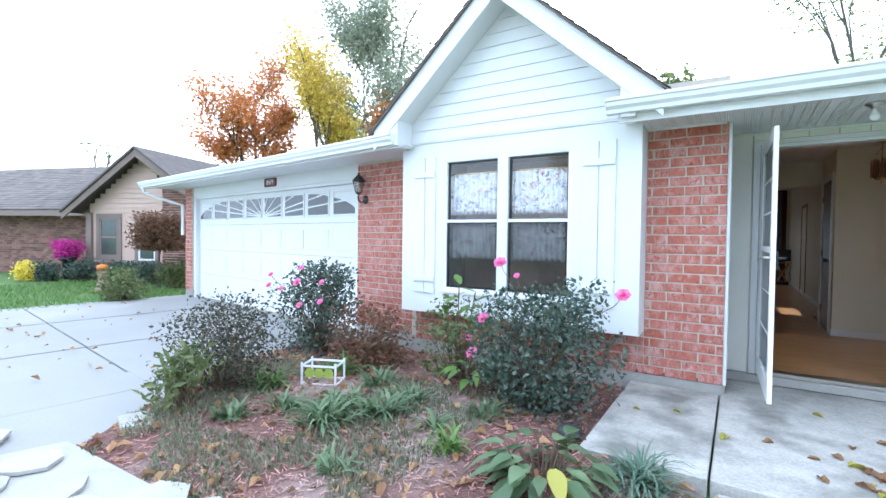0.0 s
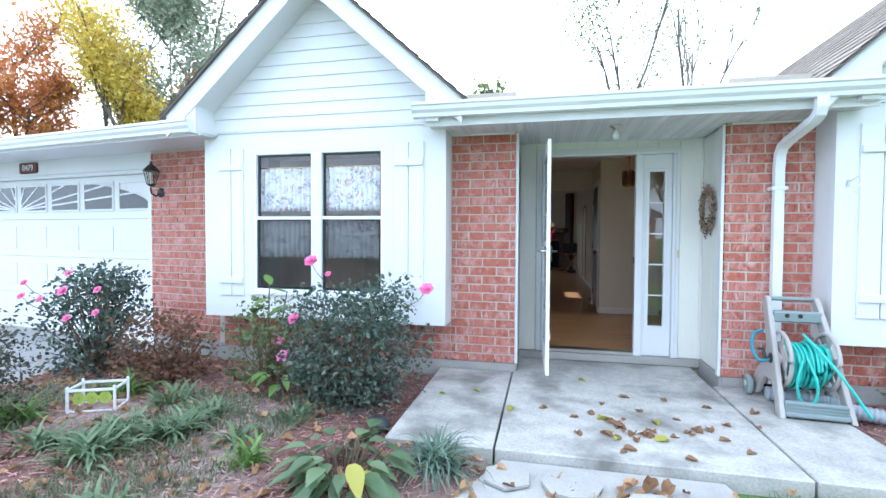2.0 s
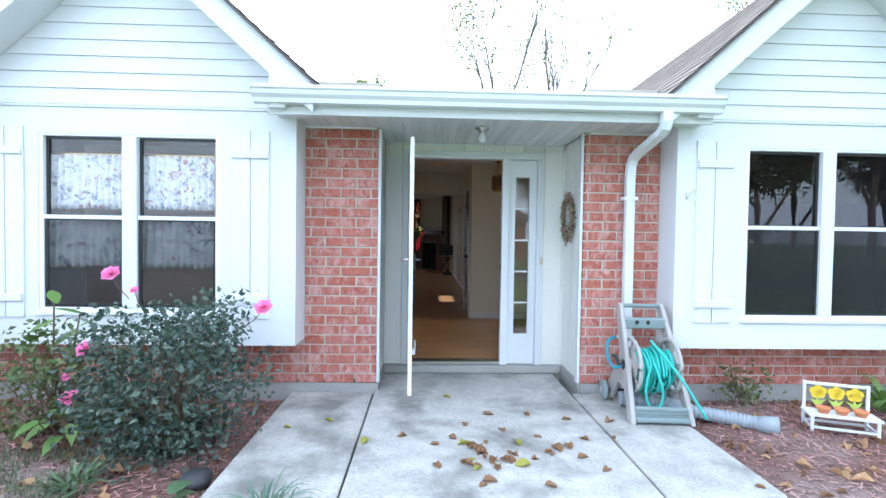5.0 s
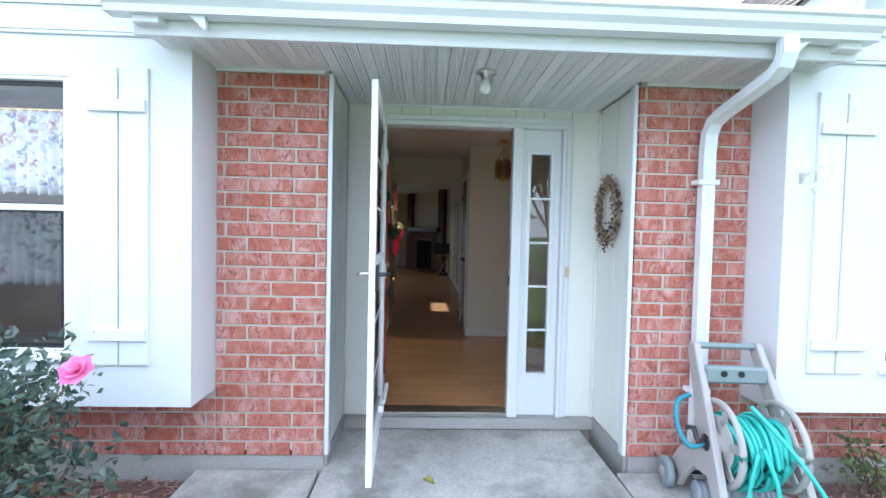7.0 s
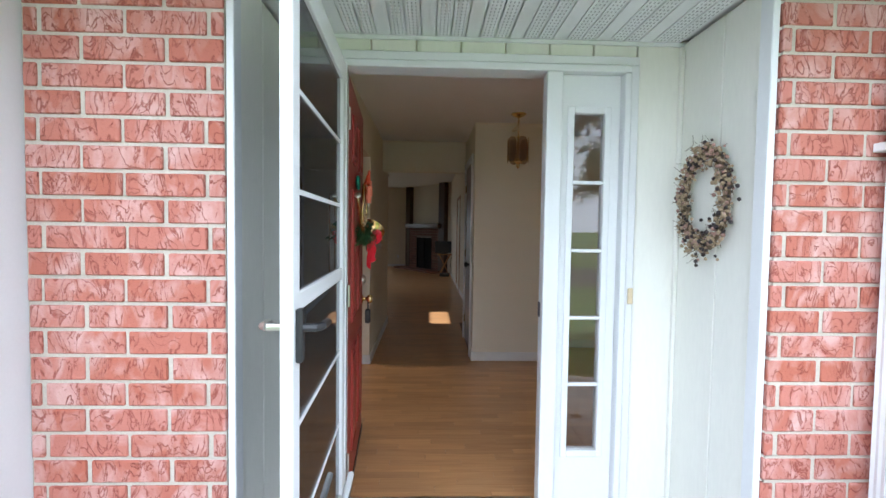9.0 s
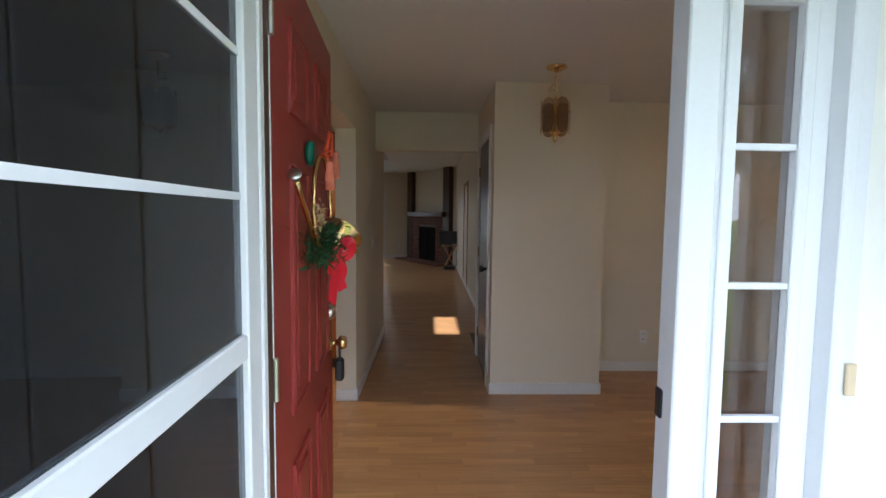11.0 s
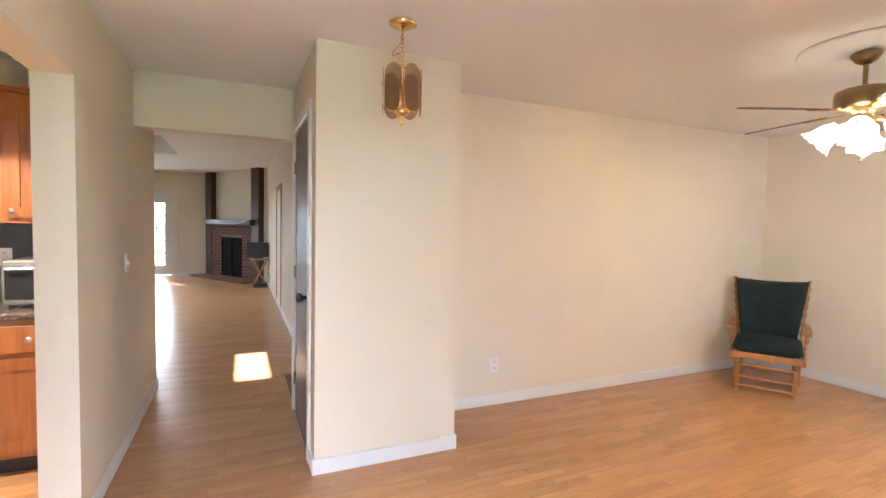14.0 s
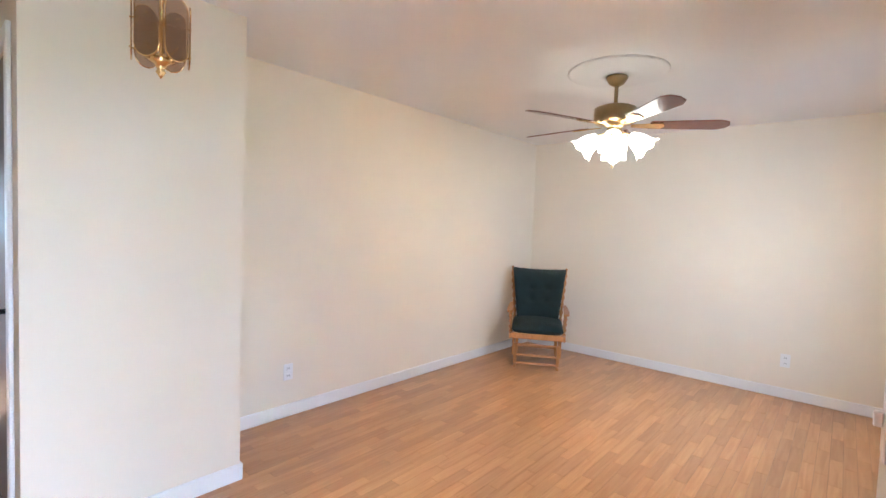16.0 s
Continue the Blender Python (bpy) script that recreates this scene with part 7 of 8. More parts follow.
for k in range(4):
    a = radians(20 + 90 * k)
    m = Matrix.Rotation(a, 4, "Z") @ Matrix.Translation((0.10, 0, -0.400)) @ Matrix.Rotation(radians(132), 4, "Y")
    arm = part("lamp_arm", pipe(bmesh.new(), [Matrix.Rotation(a, 3, "Z") @ Vector(p) for p in ((0.03, 0, -0.40), (0.06, 0, -0.385), (0.105, 0, -0.402))], 0.009, 8), M_BRASS, fan)
    bm = bmesh.new()
    prof = [(0.026, 0.0), (0.034, 0.015), (0.052, 0.045), (0.060, 0.075), (0.065, 0.105), (0.084, 0.135)]
    seg = 24
    rings = []
    for i, (rr, zz) in enumerate(prof):
        rings.append([bm.verts.new(((rr * (1 + (0.10 if i == 5 else 0.04 if i == 4 else 0.0) * math.cos(6 * 6.283 * q / seg))) * math.cos(6.283 * q / seg), (rr * (1 + (0.10 if i == 5 else 0.0) * math.cos(6 * 6.283 * q / seg))) * math.sin(6.283 * q / seg), zz + (0.008 * math.cos(6 * 6.283 * q / seg) if i == 5 else 0))) for q in range(seg)])
    for r0, r1 in zip(rings, rings[1:]):
        for q in range(seg):
            bm.faces.new((r0[q], r0[(q + 1) % seg], r1[(q + 1) % seg], r1[q]))
    bmesh.ops.transform(bm, matrix=m, verts=bm.verts)
    part("shade", bm, M_SHADE, arm, "frosted tulip glass shade, lit", True)
    lp = bpy.data.lights.new("fan_bulb", "POINT")
    lp.energy, lp.color, lp.shadow_soft_size = 0.62, (1.0, 0.72, 0.44), 0.03
    lo = new("fan_bulb", lp)
    lo.location = Vector((FC[0], FC[1], CEIL)) + (m @ Vector((0, 0, 0.10)))
for dx, L in ((-0.03, 0.10), (0.02, 0.15)):
    bm = rod(bmesh.new(), (dx, 0.01, -0.44), (dx, 0.01, -0.44 - L), 0.0015, seg=5)
    turned(bm, [(0.002, 0.012), (0.009, 0.004), (0.010, -0.006), (0.0, -0.012)], 10, (dx, 0.01, -0.445 - L))
    part("pull_chain", bm, M_ABRASS, fan)

# ---- glider rocking chair ----
def glider():
    r = thing("glider_chair", "honey pine glider rocking chair with dark green cushions", "rocking chair", pose(4.42, 2.54, 0.0, 0, 0, -60) @ Matrix.Diagonal((0.93, 0.93, 0.89, 1)))
    # local: front is -y
    def spindle(p0, p1, rr, beads=6):
        p0, p1 = Vector(p0), Vector(p1)
        L = (p1 - p0).length
        prof = []
        for i in range(41):
            t = i / 40
            q = rr * (1.0 + 0.32 * math.sin(t * beads * 6.283)) * (0.8 if t < 0.02 or t > 0.98 else 1)
            prof.append((q, t * L))
        m = Matrix.Translation(p0) @ (p1 - p0).to_track_quat("Z", "Y").to_matrix().to_4x4()
        return turned(bmesh.new(), prof, 10, m=m)
    W2 = 0.27
    for s in (-1, 1):
        part("back_post", spindle((s * 0.25, 0.17, 0.36), (s * (W2 + 0.045), 0.40, 1.06), 0.017, 8), M_PINE, r, "turned back post", True)
        part("post_finial", turned(bmesh.new(), [(0.010, 0), (0.018, 0.012), (0.012, 0.025), (0.0, 0.032)], 10, (s * (W2 + 0.046), 0.402, 1.06)), M_PINE, r, "", True)
        part("inner_post", spindle((s * 0.17, 0.19, 0.38), (s * 0.185, 0.43, 1.07), 0.013, 6), M_PINE, r, "turned back spindle", True)
        bm = bmesh.new()
        prism(bm, [(s * 0.30 - 0.03, -0.20, 0.60), (s * 0.30 + 0.03, -0.20, 0.60), (s * 0.31 + 0.03, -0.05, 0.605), (s * 0.305 + 0.018, 0.26, 0.625), (s * 0.305 - 0.018, 0.26, 0.625), (s * 0.31 - 0.03, -0.05, 0.605)], (0, 0, 0.024))
        part("armrest", bm, M_PINE, r, "shaped wooden armrest")
        part("arm_post", spindle((s * 0.285, -0.17, 0.36), (s * 0.30, -0.15, 0.60), 0.016, 4), M_PINE, r, "turned arm post", True)
        part("arm_spindle", spindle((s * 0.285, 0.0, 0.37), (s * 0.302, 0.05, 0.605), 0.010, 4), M_PINE, r, "", True)
        part("seat_rail", nb((s * 0.285 - 0.014, -0.26, 0.315, s * 0.285 + 0.014, 0.24, 0.375), bevel=0.006), M_PINE, r)
        part("glide_arm", nb((s * 0.255 - 0.010, -0.16, 0.10, s * 0.255 + 0.010, -0.11, 0.315), bevel=0.005), M_PINE, r)
        part("glide_arm", nb((s * 0.255 - 0.010, 0.10, 0.10, s * 0.255 + 0.010, 0.15, 0.315), bevel=0.005), M_PINE, r)
        part("base_runner", nb((s * 0.225 - 0.014, -0.30, 0.0, s * 0.225 + 0.014, 0.30, 0.035), bevel=0.005), M_PINE, r)
        for y in (-0.25, 0.22):
            part("base_post", nb((s * 0.225 - 0.018, y - 0.022, 0.0352, s * 0.225 + 0.018, y + 0.022, 0.27), bevel=0.006), M_PINE, r)
    part("seat_front_rail", nb((-0.271, -0.262, 0.32, 0.271, -0.235, 0.385), bevel=0.006), M_PINE, r)
    part("seat_back_rail", nb((-0.271, 0.21, 0.32, 0.271, 0.238, 0.375), bevel=0.006), M_PINE, r)
    for z, y in ((0.255, -0.25), (0.14, -0.262), (0.05, -0.262), (0.255, 0.22), (0.12, 0.22)):
        part("stretcher", rod(bmesh.new(), (-0.21, y, z), (0.21, y, z), 0.013), M_PINE, r)
    part("head_rail", nb((-0.25, 0.405, 1.0, 0.25, 0.425, 1.04), bevel=0.006), M_PINE, r)
    # cushions
    def pillow(w, h, t, tufts):
        n = 28
        v, f = [], []
        for side in (1, -1):
            for j in range(n + 1):
                for i in range(n + 1):
                    x, y = (i / n - 0.5) * w, (j / n - 0.5) * h
                    e = (1 - abs(2 * i / n - 1) ** 5) * (1 - abs(2 * j / n - 1) ** 5)
                    z = t / 2 * max(e, 0) ** 0.4
                    if side > 0:
                        for tx, ty in tufts:
                            z -= 0.040 * math.exp(-((x - tx) ** 2 + (y - ty) ** 2) / 0.0016)
                        z -= 0.010 * sum(math.exp(-((y - ty) / 0.012) ** 2) for ty in sorted({q[1] for q in tufts}))
                    v.append((x, y, side * z))
        o = (n + 1) ** 2
        for j in range(n):
            for i in range(n):
                a = j * (n + 1) + i
                f.append((a, a + 1, a + n + 2, a + n + 1))
                f.append((o + a + n + 1, o + a + n + 2, o + a + 1, o + a))
        return v, f
    v, f = pillow(0.55, 0.50, 0.13, ())
    ob = arrays("seat_cushion", v, f, M_CUSH, r, "thick dark green seat cushion", True)
    ob.matrix_local = pose(0, -0.03, 0.445, 4, 0, 0)
    v, f = pillow(0.54, 0.62, 0.13, ((-0.09, 0.06), (0.09, 0.06), (-0.09, -0.08), (0.09, -0.08)))
    v = [(x * (1 + 0.14 * (y / 0.3)), y, z + 0.9 * x * x) for x, y, z in v]
    ob = arrays("back_cushion", v, f, M_CUSH, r, "button-tufted dark green back cushion", True)
    ob.matrix_local = pose(0, 0.245, 0.77, 72, 0, 0)


glider()


def outlet(m, label, holes=True, screw=False):
    o = thing("wall_outlet", label, "outlet", m)
    part("cover_plate", nb((-0.036, -0.006, -0.058, 0.036, -0.0004, 0.058), bevel=0.003), M_BASE, o)
    for z in (-0.025, 0.025):
        part("socket", nb((-0.017, -0.009, z - 0.016, 0.017, -0.0062, z + 0.016), bevel=0.003), M_BASE, o)
        if holes:
            part("slot", nb((-0.008, -0.0098, z - 0.006, -0.005, -0.0091, z + 0.007), (0.005, -0.0098, z - 0.006, 0.008, -0.0091, z + 0.007)), M_BLACK, o)
    return o
outlet(pose(1.85, 3.055, 0.32), "white wall outlet plate")
outlet(pose(5.11, 0.49, 0.33, 0, 0, -90), "white wall outlet plate")
outlet(pose(-1.12, FAR, 0.36), "dark wall outlet with plug")
def switch(m):
    o = thing("light_switch", "white toggle light switch", "light switch", m)
    part("cover_plate", nb((-0.036, -0.006, -0.058, 0.036, -0.0004, 0.058), bevel=0.003), M_BASE, o)
    part("toggle", nb((-0.005, -0.018, -0.012, 0.005, -0.0062, 0.012), bevel=0.002), M_BASE, o)
switch(pose(-0.64, 3.30, 1.145, 0, 0, 90))
switch(pose(1.10, 0.079, 1.12, 0, 0, 180))

# ---- kitchen glimpse ----
def base_cabinet(x0, x1):
    c = thing("base_cabinet", "honey oak base cabinet with panel door", "cabinet", group="kitchen base cabinets")
    part("body", nb((x0, 3.08, 0.10, x1, 3.71, 0.86)), M_OAKCAB, c)
    part("toe_kick", nb((x0, 3.14, 0.0005, x1, 3.70, 0.099)), M_BLACK, c, "black toe kick")
    dfr = part("drawer_front", nb((x0 + 0.03, 3.06, 0.68, x1 - 0.03, 3.0795, 0.83), bevel=0.005), M_OAKCAB, c)
    part("knob", turned(bmesh.new(), [(0.006, 0), (0.008, 0.012), (0.016, 0.018), (0.014, 0.026), (0.0, 0.028)], 12, m=pose((x0 + x1) / 2, 3.059, 0.755, 90, 0, 0)), M_NICKEL, dfr, "", True)
    d = part("door", nb((x0 + 0.03, 3.06, 0.14, x0 + 0.09, 3.0795, 0.65), (x1 - 0.09, 3.06, 0.14, x1 - 0.03, 3.0795, 0.65), (x0 + 0.09, 3.06, 0.14, x1 - 0.09, 3.0795, 0.20), (x0 + 0.09, 3.06, 0.59, x1 - 0.09, 3.0795, 0.65), (x0 + 0.09, 3.068, 0.20, x1 - 0.09, 3.0795, 0.59)), M_OAKCAB, c)
    part("knob", turned(bmesh.new(), [(0.006, 0), (0.008, 0.012), (0.016, 0.018), (0.014, 0.026), (0.0, 0.028)], 12, m=pose(x1 - 0.06 if x0 < -1.3 else x0 + 0.06, 3.059, 0.62, 90, 0, 0)), M_NICKEL, d, "", True)
def wall_cabinet(x0, x1):
    c = thing("wall_cabinet", "honey oak wall cabinet with panel door", "cabinet", group="kitchen wall cabinets")
    part("body", nb((x0, 3.41, 1.38, x1, 3.71, 2.14)), M_OAKCAB, c)
    d = part("door", nb((x0 + 0.02, 3.39, 1.41, x0 + 0.085, 3.4095, 2.11), (x1 - 0.085, 3.39, 1.41, x1 - 0.02, 3.4095, 2.11), (x0 + 0.085, 3.39, 1.41, x1 - 0.085, 3.4095, 1.475), (x0 + 0.085, 3.39, 2.045, x1 - 0.085, 3.4095, 2.11), (x0 + 0.085, 3.398, 1.475, x1 - 0.085, 3.4095, 2.045)), M_OAKCAB, c)
    part("knob", turned(bmesh.new(), [(0.006, 0), (0.008, 0.012), (0.016, 0.018), (0.014, 0.026), (0.0, 0.028)], 12, m=pose(x1 - 0.05 if x0 < -1.3 else x0 + 0.05, 3.389, 1.45, 90, 0, 0)), M_NICKEL, d, "", True)
    part("cornice", nb((x0 - 0.0, 3.38, 2.141, x1 + 0.0, 3.71, 2.17), bevel=0.004), M_OAKCAB, c)
for x0, x1 in ((-2.16, -1.711), (-1.71, -1.261), (-1.26, -0.811)):
    base_cabinet(x0, x1)
    wall_cabinet(x0, x1)
M_GRAN = mat("brown_granite", (0.085, 0.062, 0.05), 0.15, var=0.6, scale=28, fine=120, bump=0.0, spot=(0.30, 0.25, 0.20), spot_amount=0.8, spot_scale=40)
tagged(part("worktop", nb((-2.2, 3.045, 0.861, -0.81, 3.715, 0.90), bevel=0.008), M_GRAN), "dark brown granite kitchen worktop", "worktop")
tagged(part("backsplash", nb((-2.2, 3.70, 0.901, -0.81, 3.719, 1.379)), mat("dark_slate_tile", (0.055, 0.058, 0.06), 0.3, var=0.4, scale=10, bump=0.2)), "dark slate tile backsplash", "backsplash", "", "structure")
outlet(pose(-1.36, 3.70, 1.16), "white kitchen outlet on the backsplash")
tv = thing("toaster_oven", "black and steel toaster oven on the worktop", "toaster oven", pose(-1.02, 3.38, 0.90))
part("body", nb((-0.19, -0.16, 0.02, 0.19, 0.16, 0.27), bevel=0.01), M_NICKEL, tv)
part("door", nb((-0.17, -0.178, 0.05, 0.10, -0.1605, 0.22), bevel=0.004), M_BLACK, tv, "black glass door")
part("handle", rod(bmesh.new(), (-0.15, -0.20, 0.225), (0.08, -0.20, 0.225), 0.008), M_NICKEL, tv)
for a, b in ((-0.16, -0.12), (0.16, -0.12), (-0.16, 0.12), (0.16, 0.12)):
    part("foot", rod(bmesh.new(), (a, b, 0.0), (a, b, 0.021), 0.012, seg=8), M_BLACK, tv)
# ceiling light and spot added out of view, only to brighten the kitchen
dl = thing("kitchen_fill_light", "white recessed ceiling light added out of view to brighten the kitchen", "ceiling light", pose(-1.5, 2.45, CEIL))
part("trim_ring", turned(bmesh.new(), [(0.055, -0.001), (0.085, -0.001), (0.085, -0.006), (0.055, -0.010)], 24), M_BASE, dl)
part("lamp", turned(bmesh.new(), [(0.054, -0.002), (0.054, -0.005), (0.0, -0.005)], 24), mat("lit_lamp", (1, 0.95, 0.85), 0.4, bump=0, emit=1.5, emit_color=(1, 0.9, 0.75)), dl)
sp = bpy.data.lights.new("kitchen_fill_bulb", "SPOT")
sp.energy, sp.color, sp.spot_size, sp.shadow_soft_size = 15, (1.0, 0.85, 0.66), radians(120), 0.05
so = new("kitchen_fill_bulb", sp)
so.location = (-1.5, 2.45, CEIL - 0.02)

# ---- great room: fireplace, table, glazed door ----
fp = thing("corner_fireplace", "corner brick fireplace with dark wooden posts and mantel", "fireplace")
A, B = Vector((-0.80, 13.95, 0)), Vector((0.66, 11.55, 0))
u = (B - A).normalized()
nrm = Vector((u.y, -u.x, 0))
if nrm.y > 0:
    nrm = -nrm
FM = Matrix(((u.x, -nrm.x, 0, A.x), (u.y, -nrm.y, 0, A.y), (0, 0, 1, 0), (0, 0, 0, 1)))
LL = (B - A).length
def fpart(name, *boxes, material=None, label="", bevel=0.0, parent=None):
    return part(name, nb(*boxes, bevel=bevel, m=FM), material or M_WALL, parent or fp, label)
fpart("chimney_wall", (0.0, 0.02, 0.0, LL, 0.12, GC), label="cream painted chimney wall")
fpart("post", (0.10, -0.12, 0.05, 0.38, 0.019, GC - 0.002), material=M_DKWOOD, label="dark wooden post")
fpart("post", (LL - 0.62, -0.12, 0.05, LL - 0.30, 0.019, GC - 0.002), material=M_DKWOOD, label="dark wooden post")
fpart("mantel", (0.30, -0.26, 1.36, LL - 0.45, 0.018, 1.50), material=M_DKWOOD, bevel=0.01, label="dark wooden mantel shelf")
M_FBR = mat("fireplace_brick", (0.15, 0.055, 0.034), 0.85, var=0.3, bump=0.5, obj=0.25)
fpart("surround", (0.381, -0.10, 0.05, 0.85, 0.018, 1.355), (LL - 1.02, -0.10, 0.05, LL - 0.621, 0.018, 1.355), (0.85, -0.10, 1.05, LL - 1.02, 0.018, 1.355), material=mat("sooty_mortar", (0.20, 0.16, 0.13), 0.95, bump=0.3))
sb = random.Random(2)
for row in range(16):
    z = 0.06 + row * 0.081
    for x0, x1 in ((0.385, 0.847), (0.85, LL - 1.02), (LL - 1.017, LL - 0.625)):
        if x0 == 0.85 and z < 1.05:
            continue
        x = x0 - (0.1 if row % 2 else 0)
        while x < x1 - 0.02:
            a, b = max(x, x0), min(x + 0.205, x1)
            if b - a > 0.03:
                fpart("brick", (a, -0.112, z, b - 0.012, -0.099, min(z + 0.068, 1.35)), material=M_FBR)
            x += 0.215
M_SOOT = mat("black_firebox", (0.012, 0.011, 0.011), 0.95, bump=0.2)
M_SOOT.node_tree.nodes["Principled BSDF"].inputs["Specular IOR Level"].default_value = 0.1
fpart("firebox_screen", (0.86, -0.09, 0.055, LL - 1.03, -0.04, 1.045), material=M_SOOT, label="black firebox screen")
fpart("screen_frame", (0.86, -0.11, 1.01, LL - 1.03, -0.091, 1.045), (0.86, -0.11, 0.055, 0.89, -0.091, 1.01), (LL - 1.06, -0.11, 0.055, LL - 1.03, -0.091, 1.01), ((LL - 0.17) / 2 - 0.01, -0.11, 0.055, (LL - 0.17) / 2 + 0.01, -0.091, 1.01), material=M_SOOT)
fpart("hearth", (0.05, -0.55, 0.001, LL - 0.30, 0.018, 0.05), material=M_FBR, bevel=0.006, label="low brick hearth")

tt = thing("folding_table", "small folding wooden tray table", "side table", pose(0.40, 11.05, 0))
for s in (-1, 1):
    part("leg", rod(bmesh.new(), (-0.15, s * 0.16, 0), (0.15, s * 0.16, 0.60), 0.014, seg=6), M_PINE, tt)
    part("leg", rod(bmesh.new(), (0.15, s * 0.14, 0), (-0.15, s * 0.14, 0.60), 0.014, seg=6), M_PINE, tt)
part("top", nb((-0.20, -0.22, 0.601, 0.20, 0.22, 0.625), bevel=0.006), M_PINE, tt)
tvs = thing("television", "small black television on the tray table", "television", pose(0.37, 11.05, 0.626, 0, 0, 0))
part("screen_case", nb((-0.24, -0.05, 0.03, 0.22, 0.05, 0.36), bevel=0.01), M_BLACK, tvs)
part("stand", nb((-0.08, -0.08, 0.0005, 0.08, 0.08, 0.031), bevel=0.006), M_BLACK, tvs)
bx = thing("cable_box", "black box with cables on the floor under the table", "box", pose(0.40, 10.95, 0))
part("case", nb((-0.14, -0.16, 0.0, 0.14, 0.10, 0.09), bevel=0.008), M_BLACK, bx)
part("cable", pipe(bmesh.new(), spline([(0.14, 0.0, 0.05), (0.20, 0.05, 0.15), (0.17, 0.05, 0.35), (0.20, 0.05, 0.55)], 5), 0.006, 6), M_BLACK, bx)

gdoor = tagged(new("door_2"), "white glazed garden door with divided panes", "door", "", "structure")
part("frame", nb((-2.610, FAR - 0.02, 0.0, -2.540, FAR + 0.10, 2.10), (-1.680, FAR - 0.02, 0.0, -1.610, FAR + 0.10, 2.10), (-2.540, FAR - 0.02, 2.03, -1.680, FAR + 0.10, 2.10), bevel=0.004), M_BASE, gdoor)
part("casing", nb((-1.610, FAR - 0.02, 0.0, -1.520, FAR - 0.0005, 2.19), (-2.700, FAR - 0.02, 0.0, -2.610, FAR - 0.0005, 2.19), (-2.610, FAR - 0.02, 2.10, -1.610, FAR - 0.0005, 2.19), bevel=0.004), M_BASE, gdoor)
part("leaf", nb(*holed(-2.538, -1.682, 0.01, 2.028, -2.400, -1.830, 0.25, 1.90, FAR + 0.02, FAR + 0.06)), M_BASE, gdoor)
for k in range(1, 5):
    z = 0.25 + 1.65 * k / 5
    part("muntin", nb((-2.400, FAR + 0.03, z - 0.012, -1.830, FAR + 0.05, z + 0.012)), M_BASE, gdoor)
for k in range(1, 3):
    x = -2.40 + 0.57 * k / 3
    part("muntin", nb((x - 0.010, FAR + 0.028, 0.25, x + 0.010, FAR + 0.052, 1.90)), M_BASE, gdoor)
pn = part("pane", nb((-2.400, FAR + 0.038, 0.25, -1.830, FAR + 0.042, 1.90)), M_GLASS, gdoor)
pn.visible_shadow = False
casing("trim_hall_opening", [(0.585, 7.6, 0.0, 0.5995, 7.68, 2.05), (0.585, 8.55, 0.0, 0.5995, 8.63, 2.05), (0.585, 7.68, 1.98, 0.5995, 8.55, 2.05)], "honey oak door casing on the long wall", M_PINE)

# ---- neighbouring house ----
P0 = Vector((-16.34, 1.58, 0))
R = Vector((0.94, 0.34, 0)).normalized()
Q = Vector((R.y, -R.x, 0))   # towards the drive
NM = Matrix(((R.x, -Q.x, 0, P0.x), (R.y, -Q.y, 0, P0.y), (0, 0, 1, -0.45), (0, 0, 0, 1)))
nh = thing("neighbour_house", "brown brick ranch house with tan siding gable", "house")
M_NBRICK = mat("brown_mixed_brick", (0.21, 0.115, 0.092), 0.9, var=0.3, scale=6, fine=30, bump=0.5, island=0.4)
M_TAN = mat("tan_siding", (0.50, 0.36, 0.30), 0.7, var=0.06, bump=0.1)
M_BRTRIM = mat("taupe_trim", (0.20, 0.15, 0.13), 0.7, var=0.08, bump=0.1)
M_DKWIN = mat("dim_window", (0.06, 0.075, 0.07), 0.12, var=0.2, bump=0)
def npart(name, bm, material, label="", parent=None):
    bmesh.ops.transform(bm, matrix=NM, verts=bm.verts)
    return part(name, bm, material, parent or nh, label)
def brick_sheet(x0, x1, y, z0, z1, seed, holes=()):
    """Brick courses in one mesh for a far wall; local coordinates."""
    rs = random.Random(seed)
    v, f = [], []
    row = 0
    z = z0
    while z < z1 - 0.02:
        x = x0 - (0.11 if row % 2 else 0)
        while x < x1 - 0.01:
            a, b = max(x, x0), min(x + 0.21, x1)
            cx, cz = (a + b) / 2, z + 0.035
            if b - a > 0.02 and not any(h[0] < cx < h[1] and h[2] < cz < h[3] for h in holes):
                d = rs.uniform(0.008, 0.014)
                k = len(v)
                for yy in (y - d, y + 0.01):
                    v += [(a, yy, z), (b, yy, z), (b, yy, min(z + 0.066, z1)), (a, yy, min(z + 0.066, z1))]
                f += [(k, k + 1, k + 2, k + 3), (k, k + 4, k + 5, k + 1), (k + 1, k + 5, k + 6, k + 2), (k + 2, k + 6, k + 7, k + 3), (k + 3, k + 7, k + 4, k)]
            x += 0.222
        z += 0.078
        row += 1
    return [NM @ Vector(p) for p in v], f
